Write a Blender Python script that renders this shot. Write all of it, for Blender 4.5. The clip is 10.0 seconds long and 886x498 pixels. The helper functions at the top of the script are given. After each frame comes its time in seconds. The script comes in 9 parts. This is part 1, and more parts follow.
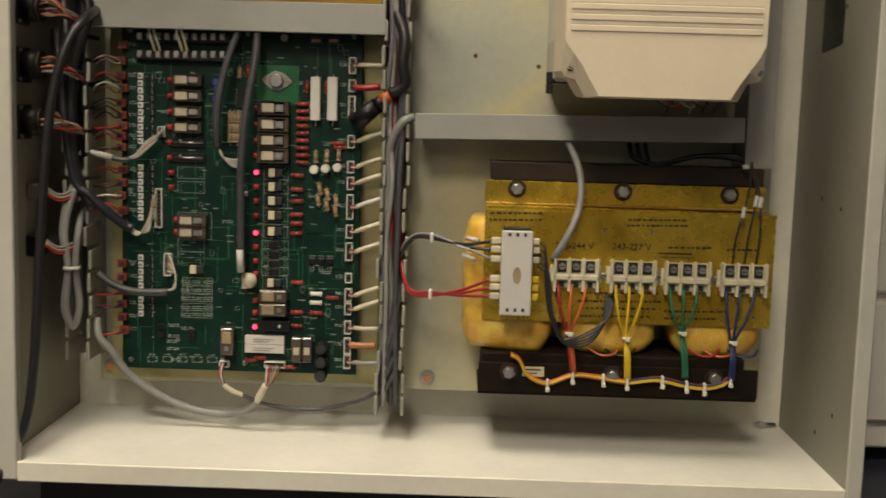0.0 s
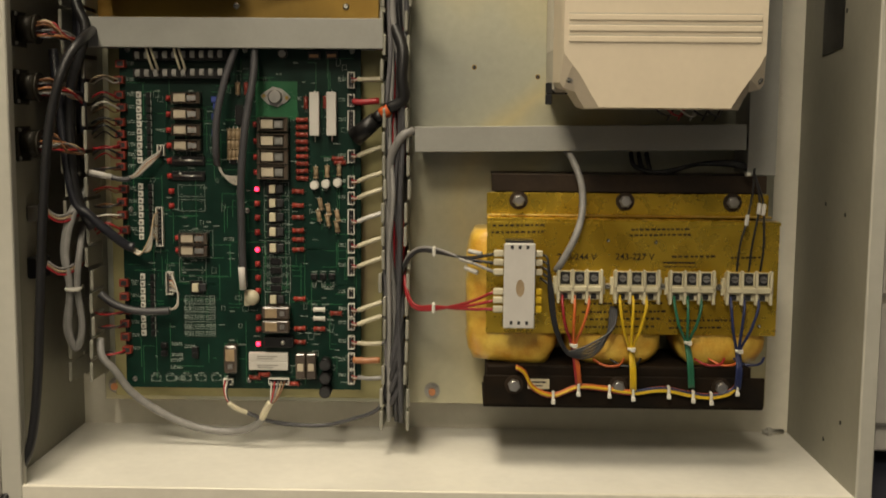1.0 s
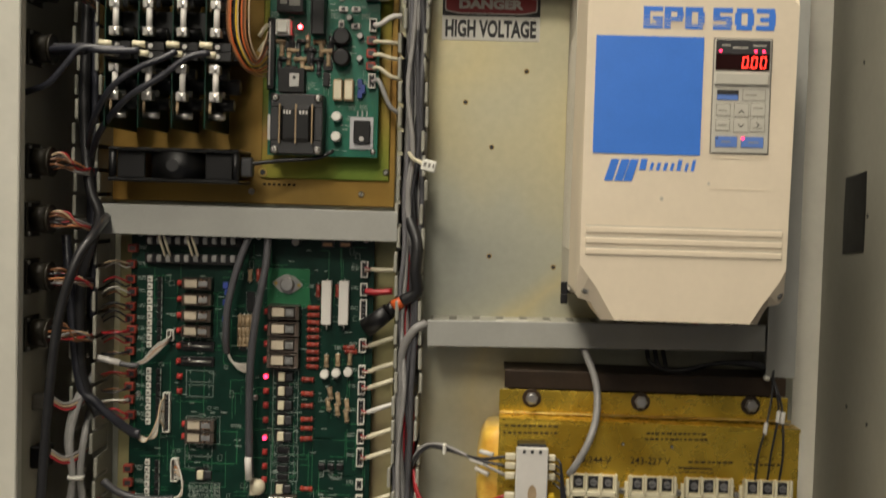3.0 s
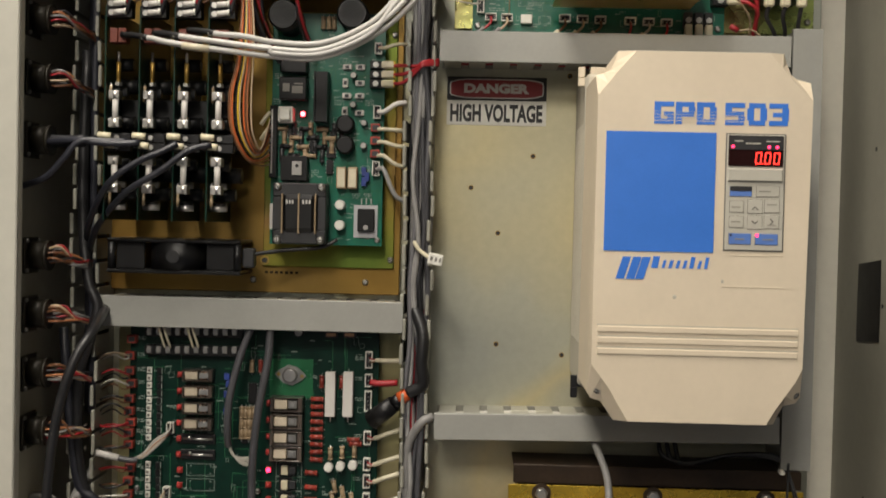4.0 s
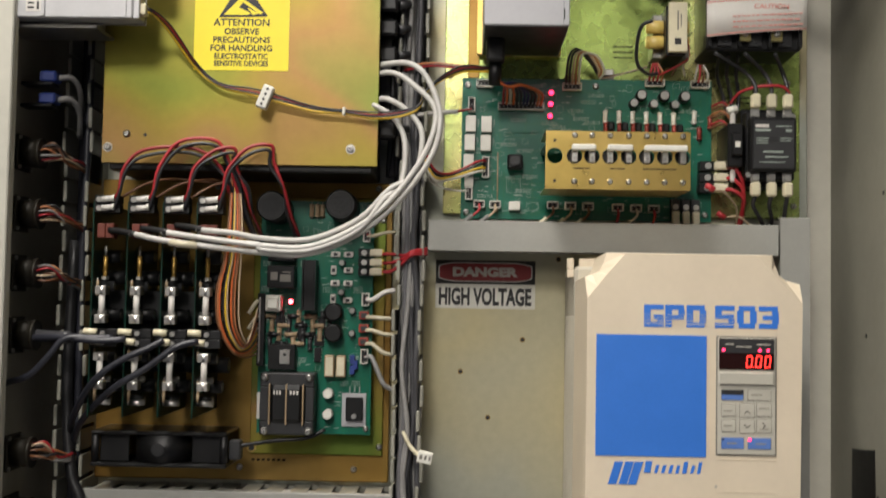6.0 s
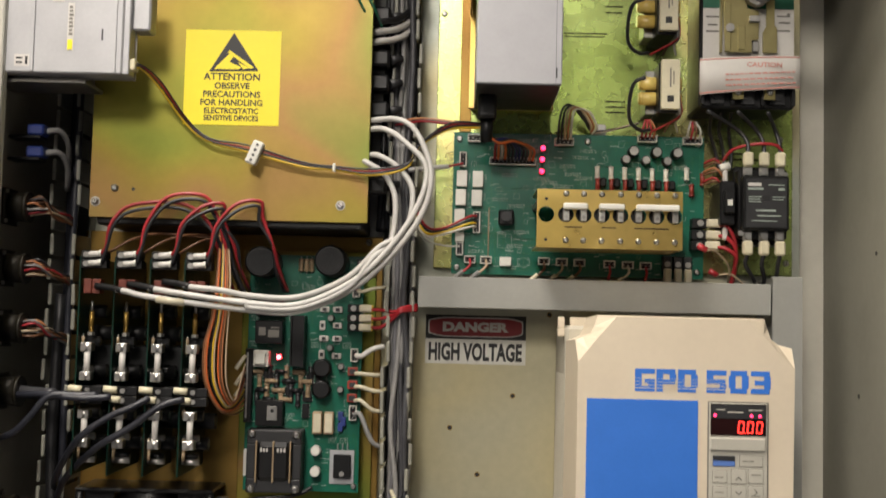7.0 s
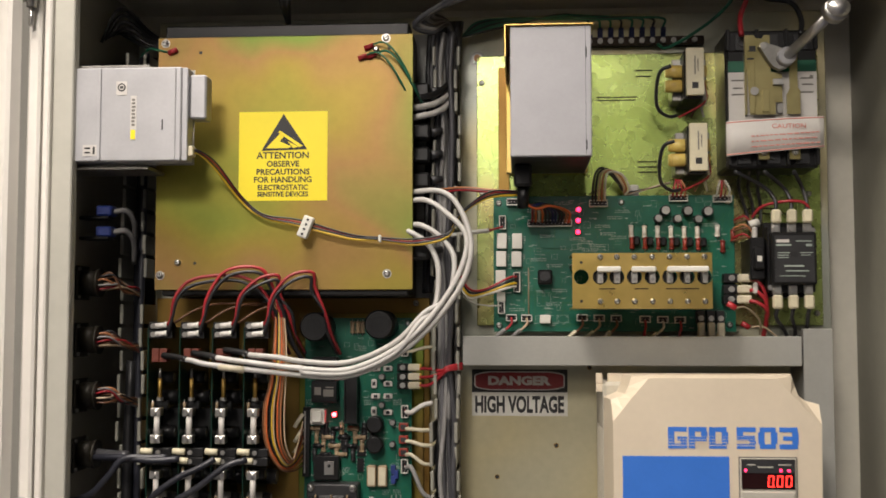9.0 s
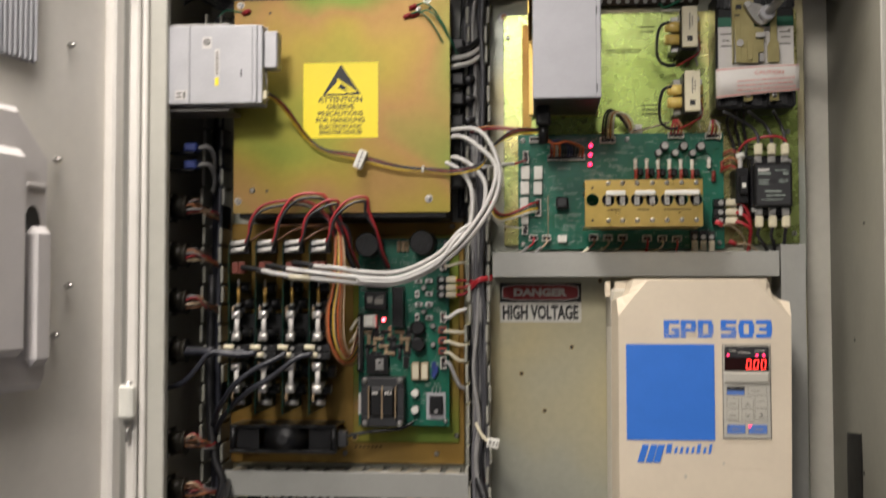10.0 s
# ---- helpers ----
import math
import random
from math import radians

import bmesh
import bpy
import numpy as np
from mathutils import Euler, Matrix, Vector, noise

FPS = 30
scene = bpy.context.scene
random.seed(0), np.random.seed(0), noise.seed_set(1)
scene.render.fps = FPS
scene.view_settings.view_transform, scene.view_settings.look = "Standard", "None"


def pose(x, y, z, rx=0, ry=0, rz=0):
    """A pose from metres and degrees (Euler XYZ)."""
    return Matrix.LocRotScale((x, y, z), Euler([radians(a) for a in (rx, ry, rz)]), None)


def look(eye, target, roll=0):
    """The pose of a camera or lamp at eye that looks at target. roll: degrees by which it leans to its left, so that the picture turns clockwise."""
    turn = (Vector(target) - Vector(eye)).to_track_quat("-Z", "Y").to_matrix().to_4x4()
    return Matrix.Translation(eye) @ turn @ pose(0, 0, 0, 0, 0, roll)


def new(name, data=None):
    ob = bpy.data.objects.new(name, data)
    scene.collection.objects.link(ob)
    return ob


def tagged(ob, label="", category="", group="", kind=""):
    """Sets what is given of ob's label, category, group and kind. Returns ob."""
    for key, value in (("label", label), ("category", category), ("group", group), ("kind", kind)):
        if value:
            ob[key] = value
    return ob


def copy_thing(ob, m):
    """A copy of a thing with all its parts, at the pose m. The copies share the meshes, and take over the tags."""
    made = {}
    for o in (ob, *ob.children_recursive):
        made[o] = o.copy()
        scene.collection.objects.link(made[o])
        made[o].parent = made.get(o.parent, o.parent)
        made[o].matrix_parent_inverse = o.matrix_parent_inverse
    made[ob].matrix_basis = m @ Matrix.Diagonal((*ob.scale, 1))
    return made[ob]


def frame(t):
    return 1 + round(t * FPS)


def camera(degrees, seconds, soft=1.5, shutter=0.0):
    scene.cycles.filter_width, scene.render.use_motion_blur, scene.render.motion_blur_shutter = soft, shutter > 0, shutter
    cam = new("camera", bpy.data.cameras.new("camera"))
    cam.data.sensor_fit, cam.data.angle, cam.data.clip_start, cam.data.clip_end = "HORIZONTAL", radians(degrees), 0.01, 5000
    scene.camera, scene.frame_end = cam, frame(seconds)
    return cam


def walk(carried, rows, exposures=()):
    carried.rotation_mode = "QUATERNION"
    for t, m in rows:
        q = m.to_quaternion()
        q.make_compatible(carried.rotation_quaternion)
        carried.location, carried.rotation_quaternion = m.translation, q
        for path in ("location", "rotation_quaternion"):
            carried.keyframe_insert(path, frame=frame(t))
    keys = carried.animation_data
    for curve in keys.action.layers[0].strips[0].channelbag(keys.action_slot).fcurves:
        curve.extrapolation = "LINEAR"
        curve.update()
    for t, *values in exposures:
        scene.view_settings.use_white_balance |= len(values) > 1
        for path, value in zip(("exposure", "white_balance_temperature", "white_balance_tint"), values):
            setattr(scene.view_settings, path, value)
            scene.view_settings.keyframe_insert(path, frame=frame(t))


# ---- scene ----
cam = camera(43.5, 10.0, soft=1.65, shutter=0.5)
PATH = [
    (0, (0.038, -1.511, 0.507), (0.009, 0.475, 0.274), 1.7),
    (0.5, (0.05, -1.503, 0.514), (0.059, 0.482, 0.27), 0.5),
    (1, (0.041, -1.503, 0.522), (0.003, 0.483, 0.291), 0.5),
    (1.5, (0.042, -1.5, 0.553), (0.001, 0.492, 0.372), 0.5),
    (2, (0.038, -1.495, 0.584), (-0.017, 0.497, 0.412), 0.7),
    (2.5, (0.037, -1.484, 0.622), (-0.026, 0.511, 0.492), 0.5),
    (3, (0.04, -1.469, 0.669), (-0.027, 0.527, 0.575), 1.6),
    (3.2, (0.033, -1.465, 0.682), (-0.031, 0.533, 0.61), 1.9),
    (4.3, (0.019, -1.434, 0.767), (-0.031, 0.565, 0.727), 0.5),
    (4.5, (0.016, -1.434, 0.776), (-0.029, 0.566, 0.748), 0.0),
    (5, (0.018, -1.433, 0.821), (-0.025, 0.567, 0.835), 0.3),
    (5.5, (0.019, -1.433, 0.855), (-0.035, 0.566, 0.89), 0.1),
    (6, (0.018, -1.431, 0.88), (-0.021, 0.566, 0.979), 1.0),
    (6.2, (0.02, -1.428, 0.895), (-0.012, 0.568, 1.003), 1.3),
    (7.3, (0.021, -1.416, 0.948), (-0.006, 0.577, 1.114), 1.4),
    (7.5, (0.03, -1.409, 0.972), (-0.005, 0.58, 1.178), 0.2),
    (8, (0.034, -1.413, 1.033), (0.005, 0.574, 1.259), -0.0),
    (8.5, (0.039, -1.45, 1.01), (-0.08, 0.537, 1.196), -0.9),
    (9, (0.048, -1.504, 1.0), (-0.092, 0.487, 1.132), 0.0),
    (9.5, (0.062, -1.638, 0.982), (-0.084, 0.352, 1.109), -0.6),
    (10, (0.045, -1.762, 0.917), (-0.129, 0.229, 1.001), -0.1),
]
walk(cam, [(t, look(eye, target, roll)) for t, eye, target, roll in PATH],
     exposures=((0, -0.08, 7150, 10), (0.6, -0.08, 7200, 9), (1.5, -0.22, 7800, 9), (2.5, 0.02, 7000, 9), (4.5, 0.07, 6400, 12), (6, 0.08, 6150, 12), (7.5, 0.14, 6450, 14), (8.5, 0.0, 6450, 16), (9.5, 0.04, 6250, 15), (10, 0.03, 6150, 15)))

# ---- light: ceiling fixtures of the machine room, in front of and above the cabinet ----
world = bpy.data.worlds.new("room_world")
scene.world = world
world.use_nodes = True
world.node_tree.nodes["Background"].inputs[0].default_value = (0.85, 0.87, 0.8, 1)
world.node_tree.nodes["Background"].inputs[1].default_value = 0.01
FLOOR_Z, CEIL_Z = 0.0, 2.62
LAMPS = ((-0.50, -0.95, 52.0), (-0.50, -3.05, 104.0), (-0.06, -5.40, 30.0), (-0.06, -7.80, 28.0))
for lx, ly, watts in LAMPS:
    lamp = bpy.data.lights.new("ceiling_lamp", "AREA")
    lamp.shape, lamp.size, lamp.size_y, lamp.energy, lamp.color = "RECTANGLE", 0.55, 1.15, watts, (1.0, 0.92, 0.80)
    new("ceiling_lamp", lamp).matrix_world = pose(lx, ly, CEIL_Z - 0.06)

# ---- materials ----
MATS = {}


def mat(name, col, rough=0.5, metal=0.0, vary=0.12, scale=30.0, bump=0.0, col2=None, spec=0.5, stain=0.0, each=0.0, coat=0.0, stretch=(1, 1, 1)):
    """A surface with grain and blotches at two sizes; each: how far one object differs from the next."""
    m = bpy.data.materials.new(name)
    m.use_nodes = True
    nt = m.node_tree
    b = nt.nodes["Principled BSDF"]
    b.inputs["Roughness"].default_value, b.inputs["Metallic"].default_value = rough, metal
    b.inputs["Specular IOR Level"].default_value = spec
    b.inputs["Coat Weight"].default_value = coat
    tc = nt.nodes.new("ShaderNodeTexCoord")
    mp = nt.nodes.new("ShaderNodeMapping")
    mp.inputs["Scale"].default_value = stretch
    geo = nt.nodes.new("ShaderNodeNewGeometry")
    nt.links.new(geo.outputs["Position"], mp.inputs[0])
    n1, n2 = nt.nodes.new("ShaderNodeTexNoise"), nt.nodes.new("ShaderNodeTexNoise")
    n1.inputs["Scale"].default_value, n1.inputs["Detail"].default_value = scale, 4
    n2.inputs["Scale"].default_value, n2.inputs["Detail"].default_value = scale * 9, 3
    nt.links.new(mp.outputs[0], n1.inputs[0])
    nt.links.new(mp.outputs[0], n2.inputs[0])
    ramp = nt.nodes.new("ShaderNodeValToRGB")
    c2 = col2 or tuple(c * (1 - 2.2 * vary) for c in col)
    ramp.color_ramp.elements[0].position, ramp.color_ramp.elements[1].position = 0.32, 0.68
    ramp.color_ramp.elements[0].color, ramp.color_ramp.elements[1].color = (*c2, 1), (*col, 1)
    nt.links.new(n1.outputs[0], ramp.inputs[0])
    mix = nt.nodes.new("ShaderNodeMix")
    mix.data_type, mix.blend_type = "RGBA", "MULTIPLY"
    mix.inputs["Factor"].default_value = vary
    grey = nt.nodes.new("ShaderNodeValToRGB")
    grey.color_ramp.elements[0].position, grey.color_ramp.elements[1].position = 0.3, 0.7
    nt.links.new(n2.outputs[0], grey.inputs[0])
    nt.links.new(ramp.outputs[0], mix.inputs["A"])
    nt.links.new(grey.outputs[0], mix.inputs["B"])
    last = mix.outputs["Result"]
    if each:
        info = nt.nodes.new("ShaderNodeObjectInfo")
        hsv = nt.nodes.new("ShaderNodeHueSaturation")
        rng = nt.nodes.new("ShaderNodeMapRange")
        rng.inputs[3].default_value, rng.inputs[4].default_value = 1 - each, 1 + each
        nt.links.new(info.outputs["Random"], rng.inputs[0])
        nt.links.new(rng.outputs[0], hsv.inputs["Value"])
        nt.links.new(last, hsv.inputs["Color"])
        last = hsv.outputs[0]
    nt.links.new(last, b.inputs["Base Color"])
    rr = nt.nodes.new("ShaderNodeMapRange")
    rr.inputs[3].default_value, rr.inputs[4].default_value = max(0.05, rough - 0.08), min(1, rough + 0.1)
    nt.links.new(n1.outputs[0], rr.inputs[0])
    nt.links.new(rr.outputs[0], b.inputs["Roughness"])
    if bump:
        bp = nt.nodes.new("ShaderNodeBump")
        bp.inputs["Strength"].default_value, bp.inputs["Distance"].default_value = bump, 0.001
        nt.links.new(n2.outputs[0], bp.inputs["Height"])
        nt.links.new(bp.outputs[0], b.inputs["Normal"])
    MATS[name] = m
    return m


def glow(name, col, strength):
    m = mat(name, tuple(c * 0.5 for c in col), 0.3)
    b = m.node_tree.nodes["Principled BSDF"]
    b.inputs["Emission Color"].default_value, b.inputs["Emission Strength"].default_value = (*col, 1), strength
    return m


def chromate(name, stops, rough, scale=4.0, metal=0.85):
    """Yellow chromate on zinc: gold that drifts to pink and green in clouds."""
    m = mat(name, (0.5, 0.4, 0.15), rough, metal, 0.15, 60)
    nt = m.node_tree
    b = nt.nodes["Principled BSDF"]
    geo = nt.nodes.new("ShaderNodeNewGeometry")
    n = nt.nodes.new("ShaderNodeTexNoise")
    n.inputs["Scale"].default_value, n.inputs["Detail"].default_value, n.inputs["Distortion"].default_value = scale, 1.5, 0.5
    nt.links.new(geo.outputs["Position"], n.inputs[0])
    r = nt.nodes.new("ShaderNodeValToRGB")
    while len(r.color_ramp.elements) < len(stops):
        r.color_ramp.elements.new(0.5)
    for e, (p, c) in zip(r.color_ramp.elements, stops):
        e.position, e.color = p, (*c, 1)
    nt.links.new(n.outputs[0], r.inputs[0])
    fine = nt.nodes.new("ShaderNodeTexNoise")
    fine.inputs["Scale"].default_value, fine.inputs["Detail"].default_value = 90, 5
    nt.links.new(geo.outputs["Position"], fine.inputs[0])
    mx = nt.nodes.new("ShaderNodeMix")
    mx.data_type, mx.blend_type = "RGBA", "MULTIPLY"
    mx.inputs["Factor"].default_value = 0.18
    nt.links.new(r.outputs[0], mx.inputs["A"])
    nt.links.new(fine.outputs[0], mx.inputs["B"])
    nt.links.new(mx.outputs["Result"], b.inputs["Base Color"])
    return m


M_CAB = mat("cream_enamel", (0.70, 0.67, 0.57), 0.42, 0, 0.05, 9, 0.12)
M_PAN = mat("white_enamel", (0.80, 0.785, 0.71), 0.4, 0, 0.05, 9, 0.12)
# cream enamel again, with the side walls' shade put into the colour
M_CABSHADE = mat("shaded_cream_enamel", (0.265, 0.255, 0.205), 0.5, 0, 0.06, 9, 0.15)
M_DOOR = mat("door_enamel", (0.72, 0.69, 0.63), 0.45, 0, 0.04, 7, 0.12)
M_DUCT = mat("grey_duct_plastic", (0.29, 0.29, 0.265), 0.42, 0, 0.04, 25, 0.05, each=0.05)
M_FINGER = mat("duct_finger_plastic", (0.27, 0.265, 0.22), 0.45, 0, 0.05, 25, each=0.10)
M_ZINC = chromate("zinc_plate", ((0.34, (0.38, 0.39, 0.33)), (0.48, (0.46, 0.46, 0.36)), (0.56, (0.56, 0.50, 0.30)), (0.66, (0.42, 0.44, 0.38))), 0.42, 2.6, 0.6)
M_GOLD = chromate("yellow_chromate", ((0.34, (0.15, 0.22, 0.035)), (0.43, (0.26, 0.25, 0.04)), (0.50, (0.30, 0.225, 0.045)), (0.57, (0.31, 0.185, 0.065)), (0.66, (0.17, 0.235, 0.045))), 0.44, 4.2, 0.75)
M_LIME = chromate("greenish_chromate", ((0.34, (0.48, 0.62, 0.17)), (0.47, (0.54, 0.66, 0.23)), (0.56, (0.60, 0.54, 0.23)), (0.66, (0.50, 0.64, 0.18))), 0.26, 4.0, 0.97)
M_BROWN = chromate("brown_chromate", ((0.35, (0.26, 0.14, 0.03)), (0.5, (0.36, 0.22, 0.05)), (0.65, (0.30, 0.19, 0.05))), 0.36, 5.0, 0.7)
M_BRASS = chromate("brass_chromate", ((0.35, (0.62, 0.43, 0.12)), (0.5, (0.72, 0.52, 0.17)), (0.65, (0.62, 0.45, 0.13))), 0.30, 5.0, 0.9)
M_OLIVE = chromate("olive_chromate", ((0.35, (0.36, 0.31, 0.13)), (0.5, (0.47, 0.41, 0.19)), (0.65, (0.38, 0.32, 0.13))), 0.3, 14.0, 0.7)
M_TRANSPAN = chromate("transformer_chromate", ((0.36, (0.50, 0.31, 0.03)), (0.46, (0.72, 0.48, 0.06)), (0.55, (0.62, 0.42, 0.05)), (0.64, (0.46, 0.32, 0.04))), 0.27, 8.0, 0.75)
M_WIND = mat("yellow_winding_tape", (0.74, 0.58, 0.16), 0.35, 0, 0.12, 60, 0.3, col2=(0.55, 0.38, 0.08), coat=0.4)
# cream enamel dimmed in colour for the weaker light on three front flanges
M_FLANGE = mat("dimmed_cream_enamel", (0.46, 0.45, 0.39), 0.42, 0, 0.05, 9, 0.12)
M_HOUSING = mat("moulded_housing_plastic", (0.60, 0.57, 0.55), 0.5, 0, 0.03, 30, 0.08)
M_PALE = chromate("pale_chromate", ((0.35, (0.36, 0.34, 0.18)), (0.5, (0.43, 0.39, 0.19)), (0.65, (0.40, 0.32, 0.18))), 0.34, 5.0, 0.6)
M_STEEL = mat("bright_steel", (0.56, 0.55, 0.52), 0.36, 1.0, 0.08, 60)
M_DULL = mat("dull_steel", (0.42, 0.41, 0.38), 0.4, 0.9, 0.12, 40)
M_CORE = mat("varnished_iron", (0.008, 0.0065, 0.005), 0.6, 0, 0.2, 25, 0.3, col2=(0.018, 0.011, 0.006), spec=0.1)
M_ANGLE = mat("brown_iron", (0.045, 0.028, 0.016), 0.45, 0.5, 0.2, 20, 0.2, col2=(0.022, 0.015, 0.01))
M_TAPE = mat("varnished_yellow_tape", (0.82, 0.58, 0.11), 0.33, 0, 0.08, 34, 0.8, col2=(0.60, 0.29, 0.03), coat=0.6)
M_DRIVE = mat("beige_plastic", (0.66, 0.57, 0.43), 0.5, 0, 0.03, 14, 0.06)
# front beige darkened for shade on sides and in grooves; scuffs use it too
M_DRIVEDIM = mat("beige_shade_and_scuff", (0.46, 0.43, 0.35), 0.5, 0, 0.05, 14, 0.1)
M_BLUE = mat("blue_print", (0.035, 0.17, 0.62), 0.45, 0, 0.03, 30)
M_BLUE2 = mat("key_blue", (0.10, 0.20, 0.52), 0.45, 0, 0.03, 30)
M_KEYPAD = mat("keypad_foil", (0.47, 0.45, 0.38), 0.4, 0, 0.03, 30)
M_INK = mat("black_print", (0.012, 0.012, 0.012), 0.5, 0, 0.05, 30)
M_KEYINK = mat("faint_key_print", (0.27, 0.26, 0.22), 0.5, 0, 0.05, 30)
M_GREYINK = mat("grey_print", (0.16, 0.15, 0.13), 0.5, 0, 0.05, 30)
M_WINDOW = mat("smoked_window", (0.02, 0.006, 0.006), 0.12, 0, 0.03, 30)
M_WHITE = mat("white_plastic", (0.68, 0.67, 0.60), 0.45, 0, 0.05, 40, each=0.06)
M_IVORY = mat("ivory_plastic", (0.62, 0.57, 0.40), 0.42, 0, 0.06, 40, each=0.06)
M_LABEL = mat("white_label", (0.54, 0.52, 0.48), 0.5, 0, 0.03, 40)
M_RED = mat("red_plastic", (0.36, 0.025, 0.02), 0.4, 0, 0.1, 60, each=0.2)
M_SIGNRED = mat("sign_red", (0.28, 0.03, 0.035), 0.5, 0, 0.06, 40)
M_ORANGE = mat("orange_plastic", (0.58, 0.10, 0.02), 0.45, 0, 0.1, 60, each=0.1)
M_BRICK = mat("brick_red_plastic", (0.13, 0.024, 0.011), 0.6, 0, 0.1, 60, each=0.1)
M_YELLOW = mat("yellow_sticker", (0.80, 0.66, 0.01), 0.42, 0, 0.02, 20)
M_PCB = mat("green_solder_mask", (0.0013, 0.026, 0.0155), 0.36, 0, 0.14, 45, 0.08, col2=(0.0008, 0.015, 0.0095), spec=0.3)
M_PCBUP = mat("emerald_solder_mask", (0.005, 0.125, 0.076), 0.32, 0, 0.12, 45, 0.08, col2=(0.004, 0.090, 0.054))
M_PCBLT = mat("green_copper_pour", (0.014, 0.13, 0.05), 0.35, 0, 0.1, 45)
M_SILK = mat("silkscreen_white", (0.33, 0.39, 0.34), 0.6, 0, 0.1, 90)
M_BLACK = mat("black_plastic", (0.008, 0.008, 0.0085), 0.40, 0, 0.1, 50, 0.05, each=0.2, spec=0.35)
M_DARK = mat("dark_grey_plastic", (0.024, 0.0245, 0.026), 0.45, 0, 0.1, 50, each=0.15)
M_RELAY = mat("smoky_relay_case", (0.075, 0.058, 0.045), 0.15, 0, 0.1, 60, each=0.2, coat=0.6)
M_COIL = mat("relay_coil_cream", (0.50, 0.43, 0.32), 0.5, 0, 0.1, 60, each=0.1)
M_COPPER = mat("copper_contact", (0.62, 0.36, 0.2), 0.3, 1.0, 0.1, 60)
M_RES = mat("red_resistor", (0.27, 0.035, 0.02), 0.4, 0, 0.12, 80, each=0.25)
M_TAN = mat("tan_resistor", (0.33, 0.24, 0.14), 0.45, 0, 0.12, 80, each=0.2)
M_CAPBLUE = mat("blue_component", (0.022, 0.045, 0.22), 0.45, 0, 0.1, 60, each=0.2)
M_GREYBOX = mat("grey_painted_steel", (0.36, 0.36, 0.375), 0.42, 0.1, 0.03, 30, 0.08)
M_GALV = mat("galvanised_sheet", (0.41, 0.41, 0.42), 0.42, 0.3, 0.04, 30, 0.06)
M_CON = mat("olive_connector", (0.030, 0.025, 0.015), 0.5, 0.35, 0.2, 40, 0.15, each=0.15)
M_CABLE = mat("grey_cable", (0.055, 0.055, 0.06), 0.42, 0, 0.1, 60, each=0.25)
M_CABLELT = mat("light_grey_cable", (0.24, 0.235, 0.225), 0.45, 0, 0.1, 60, each=0.15)
M_CABLEBK = mat("black_cable", (0.009, 0.009, 0.010), 0.42, 0, 0.1, 60, each=0.3)
M_CABLEBL = mat("slate_cable", (0.017, 0.018, 0.025), 0.4, 0, 0.1, 60, each=0.2)
M_CABLEWH = mat("white_cable", (0.46, 0.45, 0.42), 0.42, 0, 0.06, 60, each=0.06)
M_CABLEGR = mat("mid_grey_cable", (0.13, 0.128, 0.135), 0.36, 0, 0.1, 60, each=0.2)
M_CREAM = mat("cream_sleeve", (0.60, 0.55, 0.40), 0.45, 0, 0.1, 60, each=0.1)
WIRE = {}
for key, c in dict(red=(0.33, 0.016, 0.022), black=(0.015, 0.015, 0.017), white=(0.56, 0.54, 0.47), yellow=(0.70, 0.46, 0.02), orange=(0.60, 0.13, 0.03),
                   green=(0.012, 0.13, 0.07), blue=(0.012, 0.022, 0.09), brown=(0.16, 0.07, 0.03), grey=(0.25, 0.24, 0.23), violet=(0.10, 0.05, 0.12), tan=(0.45, 0.34, 0.22),
                   rust=(0.42, 0.17, 0.07)).items():
    WIRE[key] = mat("wire_" + key, c, 0.4, 0, 0.08, 80, each=0.15)
M_ROOMWALL = mat("painted_block_wall", (0.36, 0.35, 0.31), 0.8, 0, 0.05, 5, 0.2)
M_ROOMFLOOR = mat("blue_grey_floor_paint", (0.05, 0.055, 0.085), 0.5, 0, 0.2, 8, 0.2)
M_CEIL = mat("ceiling_tile", (0.55, 0.54, 0.50), 0.85, 0, 0.05, 20, 0.2)
M_LED = glow("red_led_lit", (1.0, 0.03, 0.10), 5.0)
M_LEDBIG = glow("red_lamp_lit", (1.0, 0.06, 0.07), 16.0)
M_DIGIT = glow("red_digit_lit", (1.0, 0.03, 0.02), 4.0)
M_TUBE = glow("fixture_diffuser", (1.0, 0.94, 0.80), 3.0)


